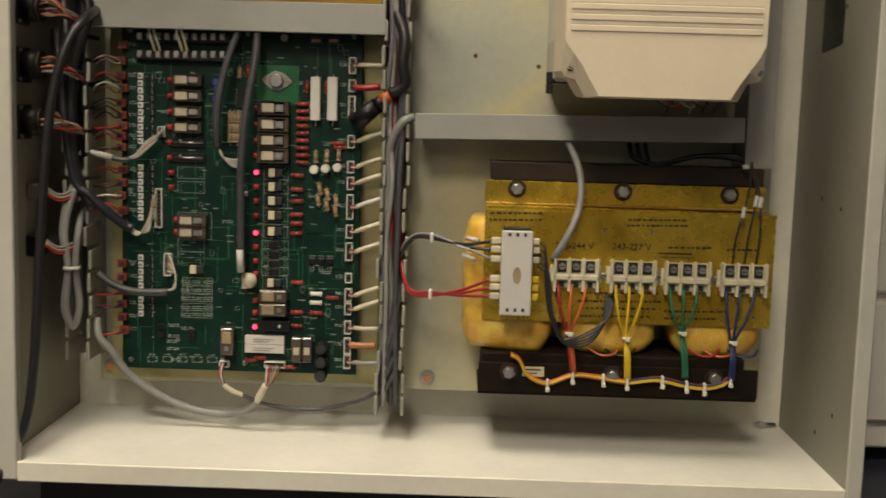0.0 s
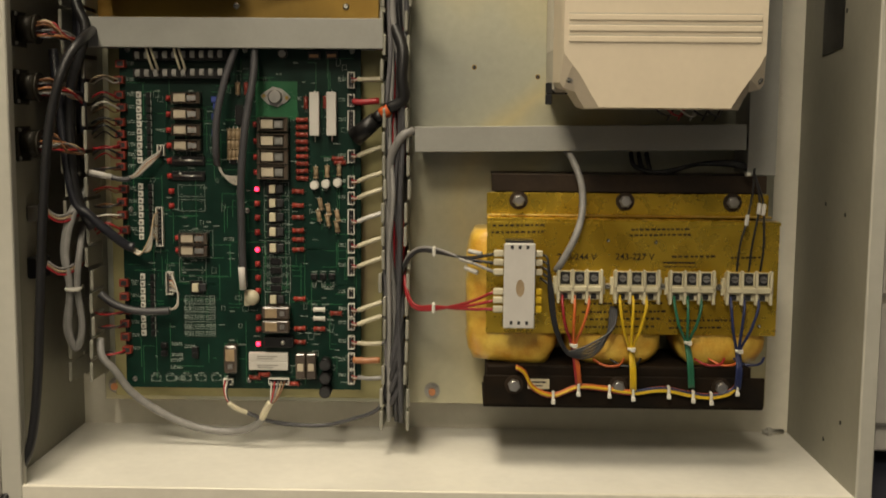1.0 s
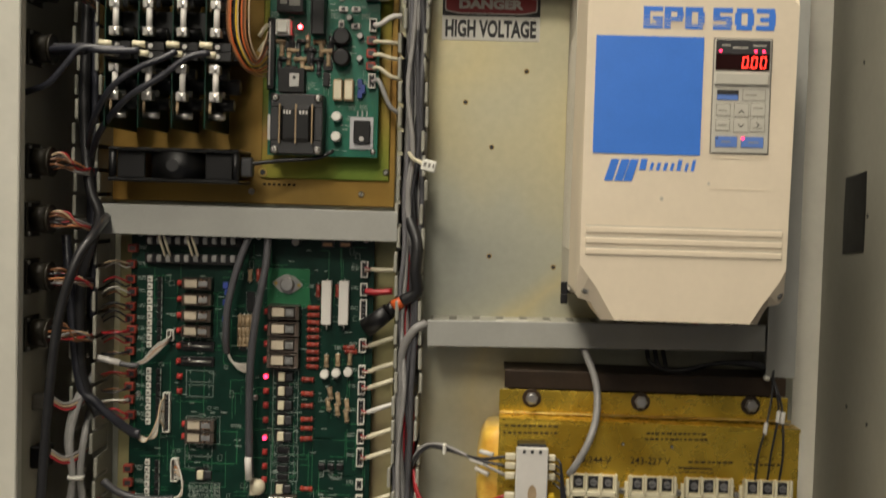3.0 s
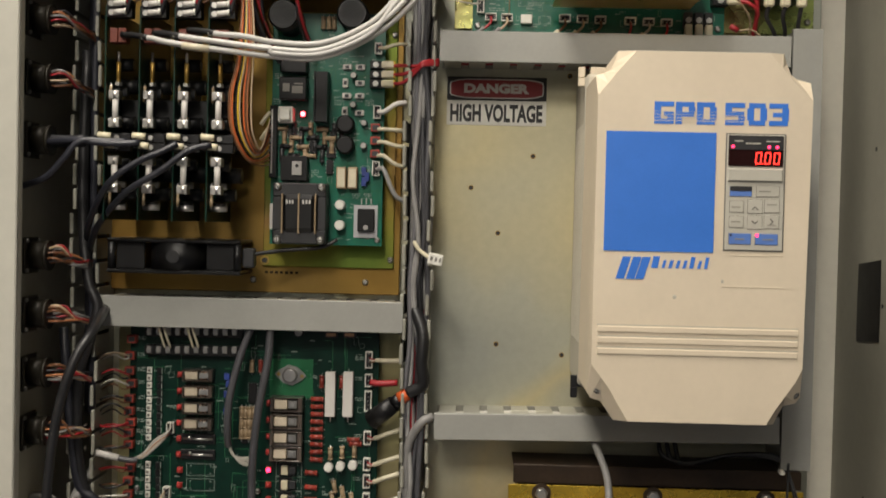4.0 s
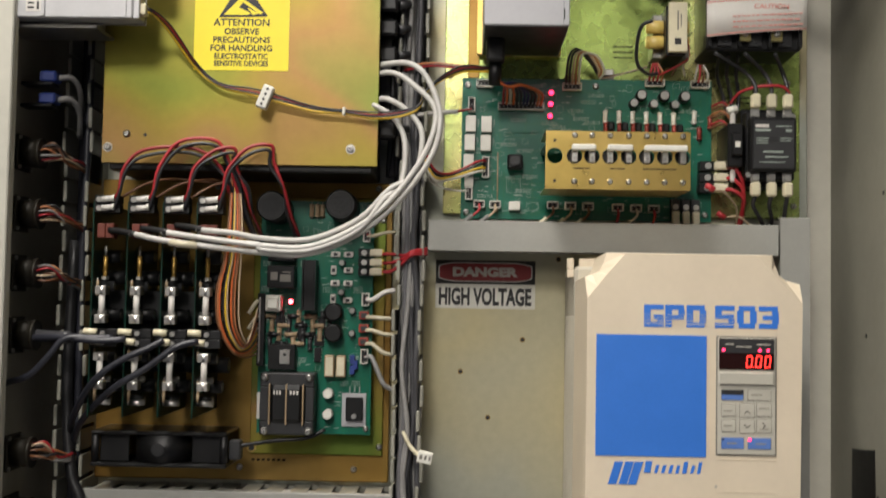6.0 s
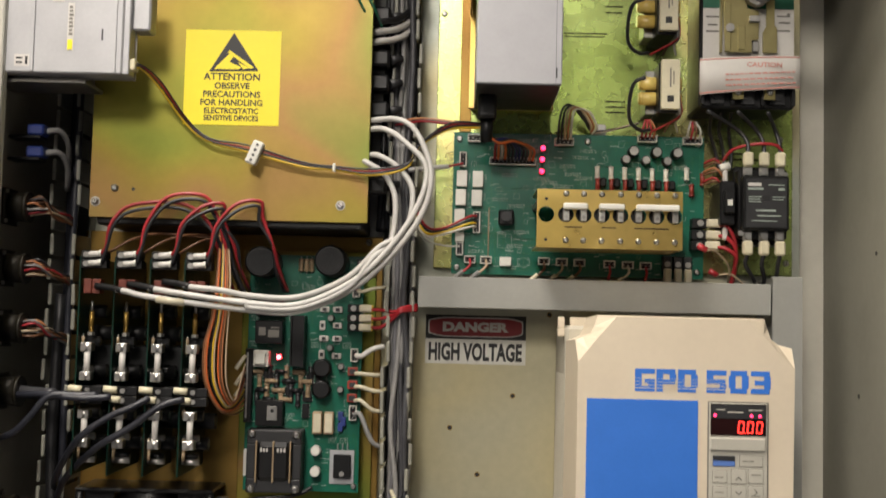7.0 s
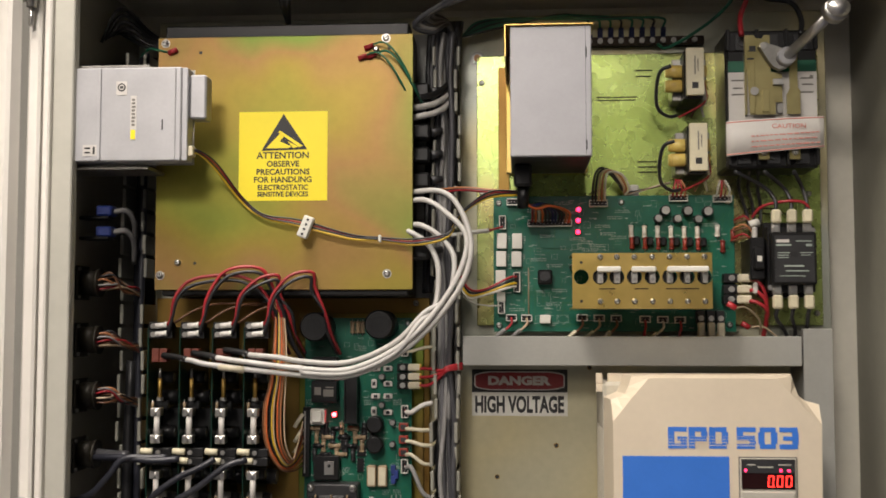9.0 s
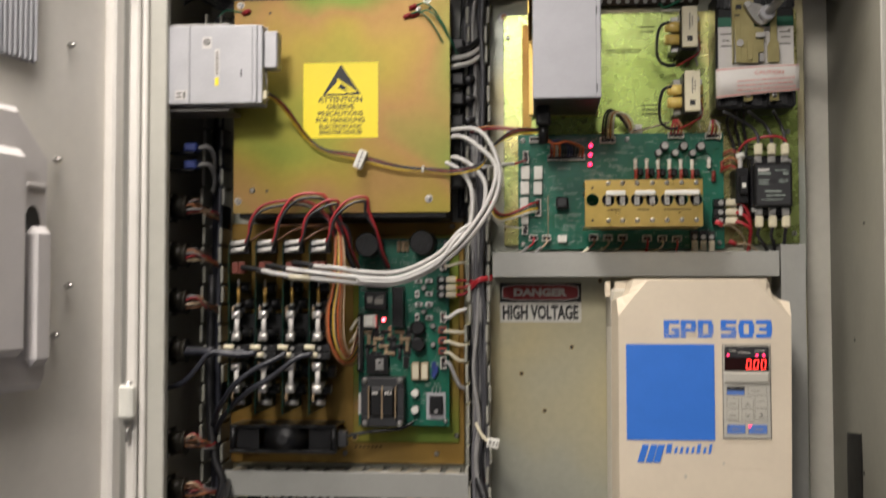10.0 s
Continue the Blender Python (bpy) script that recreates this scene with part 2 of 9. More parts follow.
# ---- modelling tools ----
class Geo:
    """Vertices and faces of one part, gathered piece by piece."""

    def __init__(self, material=None):
        self.v, self.f, self.mi, self.sm, self.mats, self.cur = [], [], [], [], [], 0
        if material:
            self.use(material)

    def use(self, material):
        if material not in self.mats:
            self.mats.append(material)
        self.cur = self.mats.index(material)
        return self

    def add(self, verts, faces, smooth=False):
        o = len(self.v)
        self.v += [tuple(p) for p in verts]
        self.f += [tuple(o + i for i in f) for f in faces]
        self.mi += [self.cur] * len(faces)
        self.sm += [smooth] * len(faces)
        return self

    def box(self, x0, x1, y0, y1, z0, z1, c=0.0):
        lo, hi = (min(x0, x1), min(y0, y1), min(z0, z1)), (max(x0, x1), max(y0, y1), max(z0, z1))
        if not c:
            vs = [((hi if i & 1 else lo)[0], (hi if i & 2 else lo)[1], (hi if i & 4 else lo)[2]) for i in range(8)]
            return self.add(vs, [(0, 2, 3, 1), (4, 5, 7, 6), (0, 1, 5, 4), (2, 6, 7, 3), (0, 4, 6, 2), (1, 3, 7, 5)])
        c = min(c, *(0.45 * (hi[k] - lo[k]) for k in range(3)))
        vs, ix = [], {}
        for i in range(8):
            s = [(i >> k) & 1 for k in range(3)]
            for ax in range(3):
                p = [(hi[k] if s[k] else lo[k]) + (0 if k == ax else (-c if s[k] else c)) for k in range(3)]
                ix[i, ax] = len(vs)
                vs.append(p)
        fs = []
        for ax in range(3):
            a, b = (ax + 1) % 3, (ax + 2) % 3
            for s in (0, 1):
                ring = [(s << ax) | (i << a) | (j << b) for i, j in ((0, 0), (1, 0), (1, 1), (0, 1))]
                face = [ix[r, ax] for r in ring]
                fs.append(face if s else face[::-1])
        for ax in range(3):
            a, b = (ax + 1) % 3, (ax + 2) % 3
            for sa in (0, 1):
                for sb in (0, 1):
                    p, q = (sa << a) | (sb << b), (1 << ax) | (sa << a) | (sb << b)
                    face = [ix[p, a], ix[q, a], ix[q, b], ix[p, b]]
                    fs.append(face if sa == sb else face[::-1])
        for i in range(8):
            face = [ix[i, 0], ix[i, 1], ix[i, 2]]
            fs.append(face if bin(i).count("1") % 2 else face[::-1])
        return self.add(vs, fs)

    def prism(self, poly, y0, y1, inset=0.0):
        """A plate of outline poly (x, z) from y0 to y1; inset narrows its y0 face."""
        n = len(poly)
        cx, cz = sum(p[0] for p in poly) / n, sum(p[1] for p in poly) / n
        k = 1 - inset
        vs = [(cx + (x - cx) * k, y0, cz + (z - cz) * k) for x, z in poly] + [(x, y1, z) for x, z in poly]
        return self.add(vs, [tuple(range(n)), tuple(range(2 * n - 1, n - 1, -1))] + [(i, i + n, (i + 1) % n + n, (i + 1) % n) for i in range(n)])

    def cyl(self, p0, p1, r, seg=14, r1=None, smooth=True):
        p0, p1 = Vector(p0), Vector(p1)
        q = (p1 - p0).to_track_quat("Z", "Y")
        r1 = r if r1 is None else r1
        ring = [q @ Vector((math.cos(2 * math.pi * i / seg), math.sin(2 * math.pi * i / seg), 0)) for i in range(seg)]
        vs = [p0 + d * r for d in ring] + [p1 + d * r1 for d in ring]
        self.add(vs, [(i, (i + 1) % seg, (i + 1) % seg + seg, i + seg) for i in range(seg)], smooth)
        o = len(self.v) - 2 * seg
        self.f += [tuple(o + i for i in range(seg - 1, -1, -1)), tuple(o + seg + i for i in range(seg))]
        self.mi += [self.cur] * 2
        self.sm += [False] * 2
        return self

    def ball(self, p, r, seg=12, rows=7, squash=(1, 1, 1)):
        vs, fs = [], []
        for j in range(rows + 1):
            a = math.pi * j / rows
            for i in range(seg):
                b = 2 * math.pi * i / seg
                vs.append((p[0] + squash[0] * r * math.sin(a) * math.cos(b), p[1] + squash[1] * r * math.sin(a) * math.sin(b), p[2] + squash[2] * r * math.cos(a)))
        for j in range(rows):
            for i in range(seg):
                fs.append((j * seg + i, (j + 1) * seg + i, (j + 1) * seg + (i + 1) % seg, j * seg + (i + 1) % seg))
        return self.add(vs, fs, True)

    def tube(self, pts, r, seg=7, step=5):
        """A round wire through the points, smoothly bent."""
        P = [Vector(p) for p in pts]
        if len(P) > 2:
            Q, E = [], [P[0] * 2 - P[1]] + P + [P[-1] * 2 - P[-2]]
            for i in range(1, len(E) - 2):
                for s in range(step):
                    t = s / step
                    a, b, c, d = E[i - 1], E[i], E[i + 1], E[i + 2]
                    Q.append(0.5 * (2 * b + (c - a) * t + (2 * a - 5 * b + 4 * c - d) * t * t + (3 * b - a - 3 * c + d) * t ** 3))
            P = Q + [P[-1]]
        up, vs, fs = Vector((0.3, 1, 0.2)), [], []
        for i, p in enumerate(P):
            d = (P[min(i + 1, len(P) - 1)] - P[max(i - 1, 0)]).normalized()
            up = (up - d * up.dot(d))
            up = up.normalized() if up.length > 1e-4 else d.orthogonal().normalized()
            w = d.cross(up)
            vs += [p + (up * math.cos(2 * math.pi * k / seg) + w * math.sin(2 * math.pi * k / seg)) * r for k in range(seg)]
        for i in range(len(P) - 1):
            fs += [(i * seg + k, i * seg + (k + 1) % seg, (i + 1) * seg + (k + 1) % seg, (i + 1) * seg + k) for k in range(seg)]
        n = (len(P) - 1) * seg
        fs += [tuple(range(seg - 1, -1, -1)), tuple(n + k for k in range(seg))]
        return self.add(vs, fs, True)

    def mesh(self, name):
        me = bpy.data.meshes.new(name)
        me.from_pydata(self.v, [], self.f)
        for m in self.mats:
            me.materials.append(m)
        me.polygons.foreach_set("material_index", self.mi)
        me.polygons.foreach_set("use_smooth", self.sm)
        bm = bmesh.new()
        bm.from_mesh(me)
        bmesh.ops.recalc_face_normals(bm, faces=bm.faces)
        bm.to_mesh(me)
        bm.free()
        me.update()
        return me


KEPT = {}


def put(name, geo, parent=None, loc=(0, 0, 0), rot=(0, 0, 0), label="", key=None):
    """One object for a part or thing. geo: a Geo, or a function that makes one, whose mesh is kept under key for repeats."""
    if key:
        if key not in KEPT:
            KEPT[key] = geo().mesh(name)
        me = KEPT[key]
    else:
        me = geo.mesh(name)
    ob = new(name, me)
    ob.matrix_basis = pose(*loc, *rot)
    if parent:
        ob.parent = parent
    if label:
        ob["label"] = label
    if name in ("print", "trace", "silkscreen"):
        tagged(ob, kind="stuff")
    return ob


def thing(name, label, category, loc=(0, 0, 0), group="", kind=""):
    ob = new(name)
    ob.location = loc
    ob.empty_display_size = 0.02
    return tagged(ob, label, category, group, kind)


def lettering(name, text, size, loc, material, parent, bold=0.0, stretch=1.0, lean=0.0, turn=0.0, align="LEFT", fit=None):
    """Raised print that faces the front of the cabinet; loc is its baseline. fit: its width and height, with loc its lower left corner."""
    cu = bpy.data.curves.new(name, "FONT")
    cu.body, cu.size, cu.offset, cu.shear, cu.align_x, cu.extrude, cu.resolution_u = text, size, bold, lean, align, 0.0002, 3
    ob = bpy.data.objects.new(name, cu)
    scene.collection.objects.link(ob)
    me = bpy.data.meshes.new_from_object(ob.evaluated_get(bpy.context.evaluated_depsgraph_get()))
    bpy.data.objects.remove(ob)
    me.materials.clear()
    me.materials.append(material)
    if fit:
        xs, ys = [v.co.x for v in me.vertices], [v.co.y for v in me.vertices]
        x0, y0, kx, ky = min(xs), min(ys), fit[0] / (max(xs) - min(xs)), fit[1] / (max(ys) - min(ys))
        for v in me.vertices:
            v.co.x, v.co.y = (v.co.x - x0) * kx, (v.co.y - y0) * ky
    out = new(name, me)
    out.matrix_basis = pose(*loc, 90, 0, turn) @ Matrix.Diagonal((stretch, 1, 1, 1))
    out.parent = parent
    return out


def wire(name, pts, r, material, label, category="wire", group="", seg=7, step=5):
    return tagged(put(name, Geo(material).tube(pts, r, seg, step)), label, category, group)


def screw(parent, loc, r=0.004, name="screw", material=None, washer=0.0):
    """A screw with a domed, slotted head that faces the front."""
    def make():
        g = Geo(material or M_STEEL)
        if washer:
            g.cyl((0, 0.0008, 0), (0, -0.0008, 0), washer, 18)
        g.cyl((0, 0, 0), (0, -0.5 * r, 0), r, 14, r * 0.92)
        g.cyl((0, -0.5 * r, 0), (0, -0.75 * r, 0), r * 0.92, 14, r * 0.55)
        g.use(M_INK).box(-0.7 * r, 0.7 * r, -0.77 * r, -0.74 * r, -0.1 * r, 0.1 * r)
        return g
    return put(name, make, parent, loc, (0, random.uniform(0, 180), 0), key=("screw", r, (material or M_STEEL).name, washer))


def hexbolt(parent, loc, r=0.008, name="bolt"):
    def make():
        g = Geo(M_ANGLE).cyl((0, 0.001, 0), (0, -0.0015, 0), 1.5 * r, 22)
        g.use(M_STEEL).cyl((0, -0.0015, 0), (0, -0.0075, 0), r, 6, smooth=False)
        g.cyl((0, -0.0075, 0), (0, -0.0085, 0), r * 0.85, 14, r * 0.7)
        return g
    return put(name, make, parent, loc, (0, random.uniform(0, 60), 0), key=("hex", r))



def settle(build, shift, stretch=(1, 1, 1), about=(0, 0, 0)):
    """Runs a builder and moves all the things it made together."""
    known = set(bpy.data.objects)
    build()
    m = Matrix.Translation(Vector(about) + Vector(shift)) @ Matrix.Diagonal((*stretch, 1)) @ Matrix.Translation(-Vector(about))
    for ob in bpy.data.objects:
        if ob not in known and ob.parent is None:
            ob.matrix_basis = m @ ob.matrix_basis


# ---- the room ----
def room():
    g = Geo(M_ROOMFLOOR).box(-4, 4, -11, 3, -0.1, FLOOR_Z)
    tagged(put("floor", g), "worn dark blue-grey painted concrete floor", "floor", kind="structure")
    g = Geo(M_CEIL).box(-4, 4, -11, 3, CEIL_Z, CEIL_Z + 0.1)
    tagged(put("ceiling", g), "off-white tiled ceiling with light fixtures", "ceiling", kind="structure")
    for n, b in (("wall_north", (-4, 4, 0.9, 1.0)), ("wall_south", (-4, 4, -11.1, -11.0)), ("wall_west", (-4.1, -4, -11.0, 0.9)), ("wall_east", (4, 4.1, -11.0, 0.9))):
        tagged(put(n, Geo(M_ROOMWALL).box(*b, FLOOR_Z, CEIL_Z)), "plain cream painted machine room wall", "wall", kind="structure")
    for lx, ly, _ in LAMPS:
        fx = thing("ceiling_light", "white recessed fluorescent ceiling light with diffuser", "light", (lx, ly, CEIL_Z), "ceiling lights")
        g = Geo(M_WHITE)
        for b in ((-0.32, 0.32, -0.62, -0.58), (-0.32, 0.32, 0.58, 0.62), (-0.32, -0.28, -0.58, 0.58), (0.28, 0.32, -0.58, 0.58)):
            g.box(*b, -0.05, 0.0, 0.004)
        put("frame", g, fx)
        put("diffuser", Geo(M_TUBE).box(-0.28, 0.28, -0.58, 0.58, -0.03, -0.005), fx)
    # drawer cabinet beside the enclosure
    fc = thing("filing_cabinet", "light grey steel drawer cabinet beside the enclosure", "cabinet", (0.98, 0.42, 0))
    put("body", Geo(M_DOOR).box(-0.36, 0.36, -0.28, 0.3, 0.03, 1.45, 0.004), fc)
    for i in range(7):
        z = 0.075 + i * 0.195
        d = put("drawer", Geo(M_DOOR).box(-0.35, 0.35, -0.3, -0.279, z, z + 0.183, 0.005), fc)
        put("handle", Geo(M_DULL).box(-0.06, 0.06, -0.318, -0.3, z + 0.11, z + 0.125, 0.004), d)


room()

# ---- the enclosure ----
W, BACK, FRONT, BASE, TOP = 0.51, 0.07, -0.215, 0.078, 1.448


def enclosure():
    cab = thing("electrical_cabinet", "cream enamelled steel control cabinet with its door swung open", "cabinet", (0, 0, 0))
    t = 0.003
    put("back_wall", Geo(M_CAB).box(-W - t, W + t, BACK, BACK + t, BASE - t, TOP + t), cab)
    # side walls: the same cream paint, coloured darker for the grazing light
    put("side_wall", Geo(M_CABSHADE).box(-W - t, -W, FRONT + 0.002, BACK - 0.0005, BASE, TOP), cab)
    put("side_wall", Geo(M_CABSHADE).box(W, W + t, FRONT + 0.002, BACK - 0.0005, BASE, TOP), cab)
    put("bottom_panel", Geo(M_PAN).box(-W, W, FRONT + 0.002, BACK - 0.0005, BASE - t, BASE), cab, label="pale dusty cream bottom panel")
    put("roof_panel", Geo(M_CAB).box(-W - t, W + t, FRONT + 0.002, BACK - 0.0005, TOP, TOP + t), cab)
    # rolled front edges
    # side and top flanges: light toned down through the colour, same cream paint
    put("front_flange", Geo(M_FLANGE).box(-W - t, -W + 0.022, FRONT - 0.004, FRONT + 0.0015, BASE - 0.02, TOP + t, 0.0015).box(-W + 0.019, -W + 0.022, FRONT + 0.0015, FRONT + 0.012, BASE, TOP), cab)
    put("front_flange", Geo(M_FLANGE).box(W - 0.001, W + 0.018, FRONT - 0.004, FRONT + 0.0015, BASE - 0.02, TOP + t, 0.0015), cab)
    put("front_flange", Geo(M_CAB).box(-W + 0.022, W - 0.001, FRONT - 0.004, FRONT + 0.0015, BASE - 0.022, BASE + 0.003, 0.0015), cab)
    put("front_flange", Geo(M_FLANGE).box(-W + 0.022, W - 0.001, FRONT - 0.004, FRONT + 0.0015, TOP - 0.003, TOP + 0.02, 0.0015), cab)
    put("plinth", Geo(M_BLACK).box(-W + 0.03, W - 0.03, FRONT + 0.05, BACK - 0.02, FLOOR_Z, BASE - t - 0.001), cab, label="dark recessed plinth")
    # knock-out dimples and small holes of the side walls
    for y, z in ((-0.055, 0.418), (-0.13, 0.41), (-0.09, 0.115), (-0.063, 0.85), (-0.10, 0.66), (-0.15, 0.075 + BASE), (-0.12, 1.02)):
        put("rivet_hole", lambda: Geo(M_INK).cyl((0, 0, 0), (-0.0006, 0, 0), 0.0028, 10), cab, (W - 0.0002, y, z), key="rhole")
    for i in range(12):
        put("rivet_hole", lambda: Geo(M_INK).cyl((0, 0, 0), (0.0006, 0, 0), 0.0024, 10), cab, (-W + 0.0002, -0.178, 0.32 + i * 0.068), key="lhole")
    # blank hole plug on the side wall
    put("hole_plug", Geo(M_DULL).cyl((-W, -0.165, 0.755), (-W + 0.003, -0.165, 0.755), 0.014, 24).cyl((-W + 0.003, -0.165, 0.755), (-W + 0.004, -0.165, 0.755), 0.011, 24), cab)
    # door jamb beside the hinges
    put("hinge_jamb", Geo(M_DOOR).box(-W - 0.012, -W - 0.0035, FRONT - 0.012, FRONT + 0.05, BASE - 0.02, TOP + 0.02, 0.002).box(-W - 0.03, -W - 0.014, FRONT - 0.016, FRONT + 0.03, BASE - 0.02, TOP + 0.02, 0.003), cab)
    # the door, swung out
    door = put("door", Geo(M_DOOR).box(-W - 0.052, -W - 0.049, FRONT - 1.03, FRONT - 0.02, BASE - 0.02, TOP + 0.02, 0.001), cab, label="open cream steel door with folded edges")
    swing = Matrix.Translation((-W - 0.049, FRONT - 0.02, 0)) @ Matrix.Rotation(math.radians(-15), 4, "Z") @ Matrix.Translation((W + 0.049, 0.02 - FRONT, 0))
    door.matrix_basis = swing
    for y0, y1, z0 in ((-0.045, -0.02, BASE - 0.02), (-1.03, -1.005, BASE - 0.02), (-1.005, -0.045, TOP - 0.002)):
        put("door_fold", Geo(M_DOOR).box(-W - 0.049, -W - 0.030, FRONT + y0, FRONT + y1, z0, TOP + 0.02, 0.004), door)
    for z in (1.405, 0.767):
        put("hinge", Geo(M_DULL).cyl((-W - 0.022, FRONT - 0.018, z - 0.03), (-W - 0.022, FRONT - 0.018, z + 0.03), 0.006, 14)
            .use(M_WHITE).box(-W - 0.046, -W - 0.010, FRONT - 0.028, FRONT - 0.012, z - 0.022, z + 0.026, 0.004)
            .use(M_STEEL).cyl((-W - 0.022, FRONT - 0.018, z - 0.052), (-W - 0.022, FRONT - 0.018, z - 0.03), 0.003, 10), door, label="steel lift-off hinge")
    dx = -W - 0.049
    for y, z in ((-0.336, 1.254), (-0.361, 1.097), (-0.336, 0.931), (-0.362, 0.866)):
        put("weld_stud", lambda: Geo(M_STEEL).cyl((0, 0, 0), (0.012, 0, 0), 0.0025, 10).cyl((0.004, 0, 0), (0.008, 0, 0), 0.005, 6, smooth=False), door, (dx, y, z), key="stud")
    # operator panel case on the inside of the door
    pc = thing("panel_housing", "light grey moulded plastic panel housing on the door", "housing", (dx, -0.72, 0.98))
    g = Geo(M_HOUSING)
    ring = [(-0.21, -0.17), (0.205, -0.17), (0.215, -0.16), (0.215, 0.100), (0.130, 0.150), (-0.21, 0.150)]
    g.add([(0.0005, y, z) for y, z in ring] + [(0.024, y, z) for y, z in ring] + [(0.031, y * 0.97, z * 0.95) for y, z in ring], [(i, (i + 1) % 6, (i + 1) % 6 + 6, i + 6) for i in range(6)] + [(i + 6, (i + 1) % 6 + 6, (i + 1) % 6 + 12, i + 12) for i in range(6)] + [tuple(range(12, 18)), tuple(range(5, -1, -1))])
    put("case", g, pc)
    put("raised_panel", Geo(M_HOUSING).box(0.0305, 0.052, -0.16, 0.120, -0.13, 0.1, 0.015), pc)
    # flat dark disc laid on the case for the shade inside the grip recess
    put("grip_recess", Geo(M_DARK).cyl((0.0308, 0.168, 0.018), (0.0314, 0.168, 0.018), 0.022, 20), pc)
    put("grip", Geo(M_HOUSING).box(0.0305, 0.050, 0.142, 0.194, -0.142, 0.016, 0.012), pc)
    put("ridge", Geo(M_HOUSING).box(0.0306, 0.0330, 0.150, 0.200, 0.060, 0.066, 0.001), pc)
    g = Geo(M_GREYBOX)
    for i in range(9):
        g.box(0.0005, 0.012, 0.09 + i * 0.0145, 0.098 + i * 0.0145, 0.21, 0.34, 0.002)
    put("vent_louvre", g, pc)
    pc.matrix_basis = swing @ pose(dx, -0.545, 0.986) @ Matrix.Diagonal((1, 0.64, 1.09, 1))
    # black tape on the side wall
    tp = Geo(M_BLACK).prism([(-0.038, -0.052), (0.040, -0.045), (0.041, 0.01), (0.039, 0.054), (-0.001, 0.05), (-0.037, 0.047), (-0.0385, 0.0)], -0.0008, 0.0)
    tagged(put("tape_patch", tp, None, (W - 0.0003, -0.052, 0.661), (0, 0, -90)), "strip of black tape stuck on the side wall", "tape")
    # corner stud with nut on the floor
    st = thing("ground_stud", "zinc threaded ground stud with nut at the floor corner", "bolt", (0.47, 0.05, BASE))
    put("rod", Geo(M_STEEL).cyl((0, 0, 0.006), (0.03, 0.004, 0.006), 0.0035, 12), st)
    put("nut", Geo(M_STEEL).cyl((0.006, 0.001, 0.006), (0.012, 0.002, 0.006), 0.0062, 6, smooth=False), st)
    # glands and screws of the roof
    for x, y, r in ((-0.254, -0.16, 0.016), (-0.0035, -0.155, 0.028)):
        gl = thing("cable_gland", "dark cable gland through the cabinet roof", "gland", (x, y, TOP))
        put("nut", Geo(M_DARK).cyl((0, 0, 0), (0, 0, -0.012), r, 12, r * 0.95, smooth=False), gl)
        put("sleeve", Geo(M_BLACK).cyl((0, 0, -0.012), (0, 0, -0.02), r * 0.8, 18), gl)
    for x, y in ((-0.35, -0.15), (-0.104, -0.205), (0.34, -0.145), (0.05, -0.12), (0.05, -0.17), (-0.06, -0.17)):
        put("roof_screw", lambda: Geo(M_DARK).cyl((0, 0, 0), (0, 0, -0.004), 0.006, 14), cab, (x, y, TOP), key="rscrew")


enclosure()

# ---- mounting plates ----
mp = thing("mounting_plate", "zinc plated steel mounting plate inside the cabinet", "panel", (0, 0, 0))
put("plate", Geo(M_ZINC).box(-0.456, 0.457, 0.0, 0.003, 0.132, 1.42, 0.001), mp)
for x, z in ((-0.44, 0.152), (-0.001, 0.150), (0.44, 0.152), (-0.01, 1.36)):
    put("standoff", Geo(M_DULL).cyl((x, 0.003, z), (x, BACK - 0.0005, z), 0.009, 14), mp)
    put("bolt", lambda: Geo(M_DULL).cyl((0, 0, 0), (0, -0.002, 0), 0.011, 20).use(M_STEEL).cyl((0, -0.002, 0), (0, -0.007, 0), 0.0075, 6, smooth=False).use(WIRE["rust"]).cyl((0, -0.007, 0), (0, -0.011, 0), 0.005, 12), mp, (x, 0, z), (0, 20, 0), key="pbolt")
for x, z in ((0.052, 0.592), (0.094, 0.836), (0.015, 0.794), (0.051, 0.736), (0.139, 0.94), (0.137, 0.58)):
    put("drilled_hole", lambda: Geo(M_INK).cyl((0, 0.0, 0), (0, -0.0008, 0), 0.0025, 14).use(M_BROWN).cyl((0, 0, 0), (0, -0.0004, 0), 0.0034, 16), mp, (x, 0, z), key="phole")

# ---- wiring ducts ----
PITCH = 0.0305


def finger(side):
    """One duct finger seen along the duct, its lip bent to the given side."""
    def make():
        g = Geo(M_FINGER)
        g.box(-0.0009, 0.0009, -0.0755, -0.001, -0.0128, 0.0128, 0.0004)
        g.box(-0.0022 + side * 0.001, 0.0022 + side * 0.001, -0.0775, -0.0735, -0.0128, 0.0128, 0.0012)
        return g
    return make


def open_duct(x0, x1, z0, z1, label):
    d = thing("wire_duct", label, "wire duct", (x0, 0, z0), "open wire ducts")
    w = x1 - x0
    put("base", Geo(M_FINGER).box(-0.001, w + 0.001, -0.0025, -0.0004, 0, z1 - z0), d)
    put("side_wall", Geo(M_FINGER).box(-0.001, 0.001, -0.02, -0.0026, 0, z1 - z0), d)
    put("side_wall", Geo(M_FINGER).box(w - 0.001, w + 0.001, -0.02, -0.0026, 0, z1 - z0), d)
    n = int((z1 - z0) / PITCH)
    for i in range(n):
        for x, s in ((0, -1), (x1 - x0, 1)):
            if random.random() < 0.03:
                continue
            put("finger", finger(s), d, (x, 0, (i + 0.5) * PITCH), (0, random.uniform(-0.8, 0.8), random.uniform(-2.5, 2.5)), key=("finger", s))


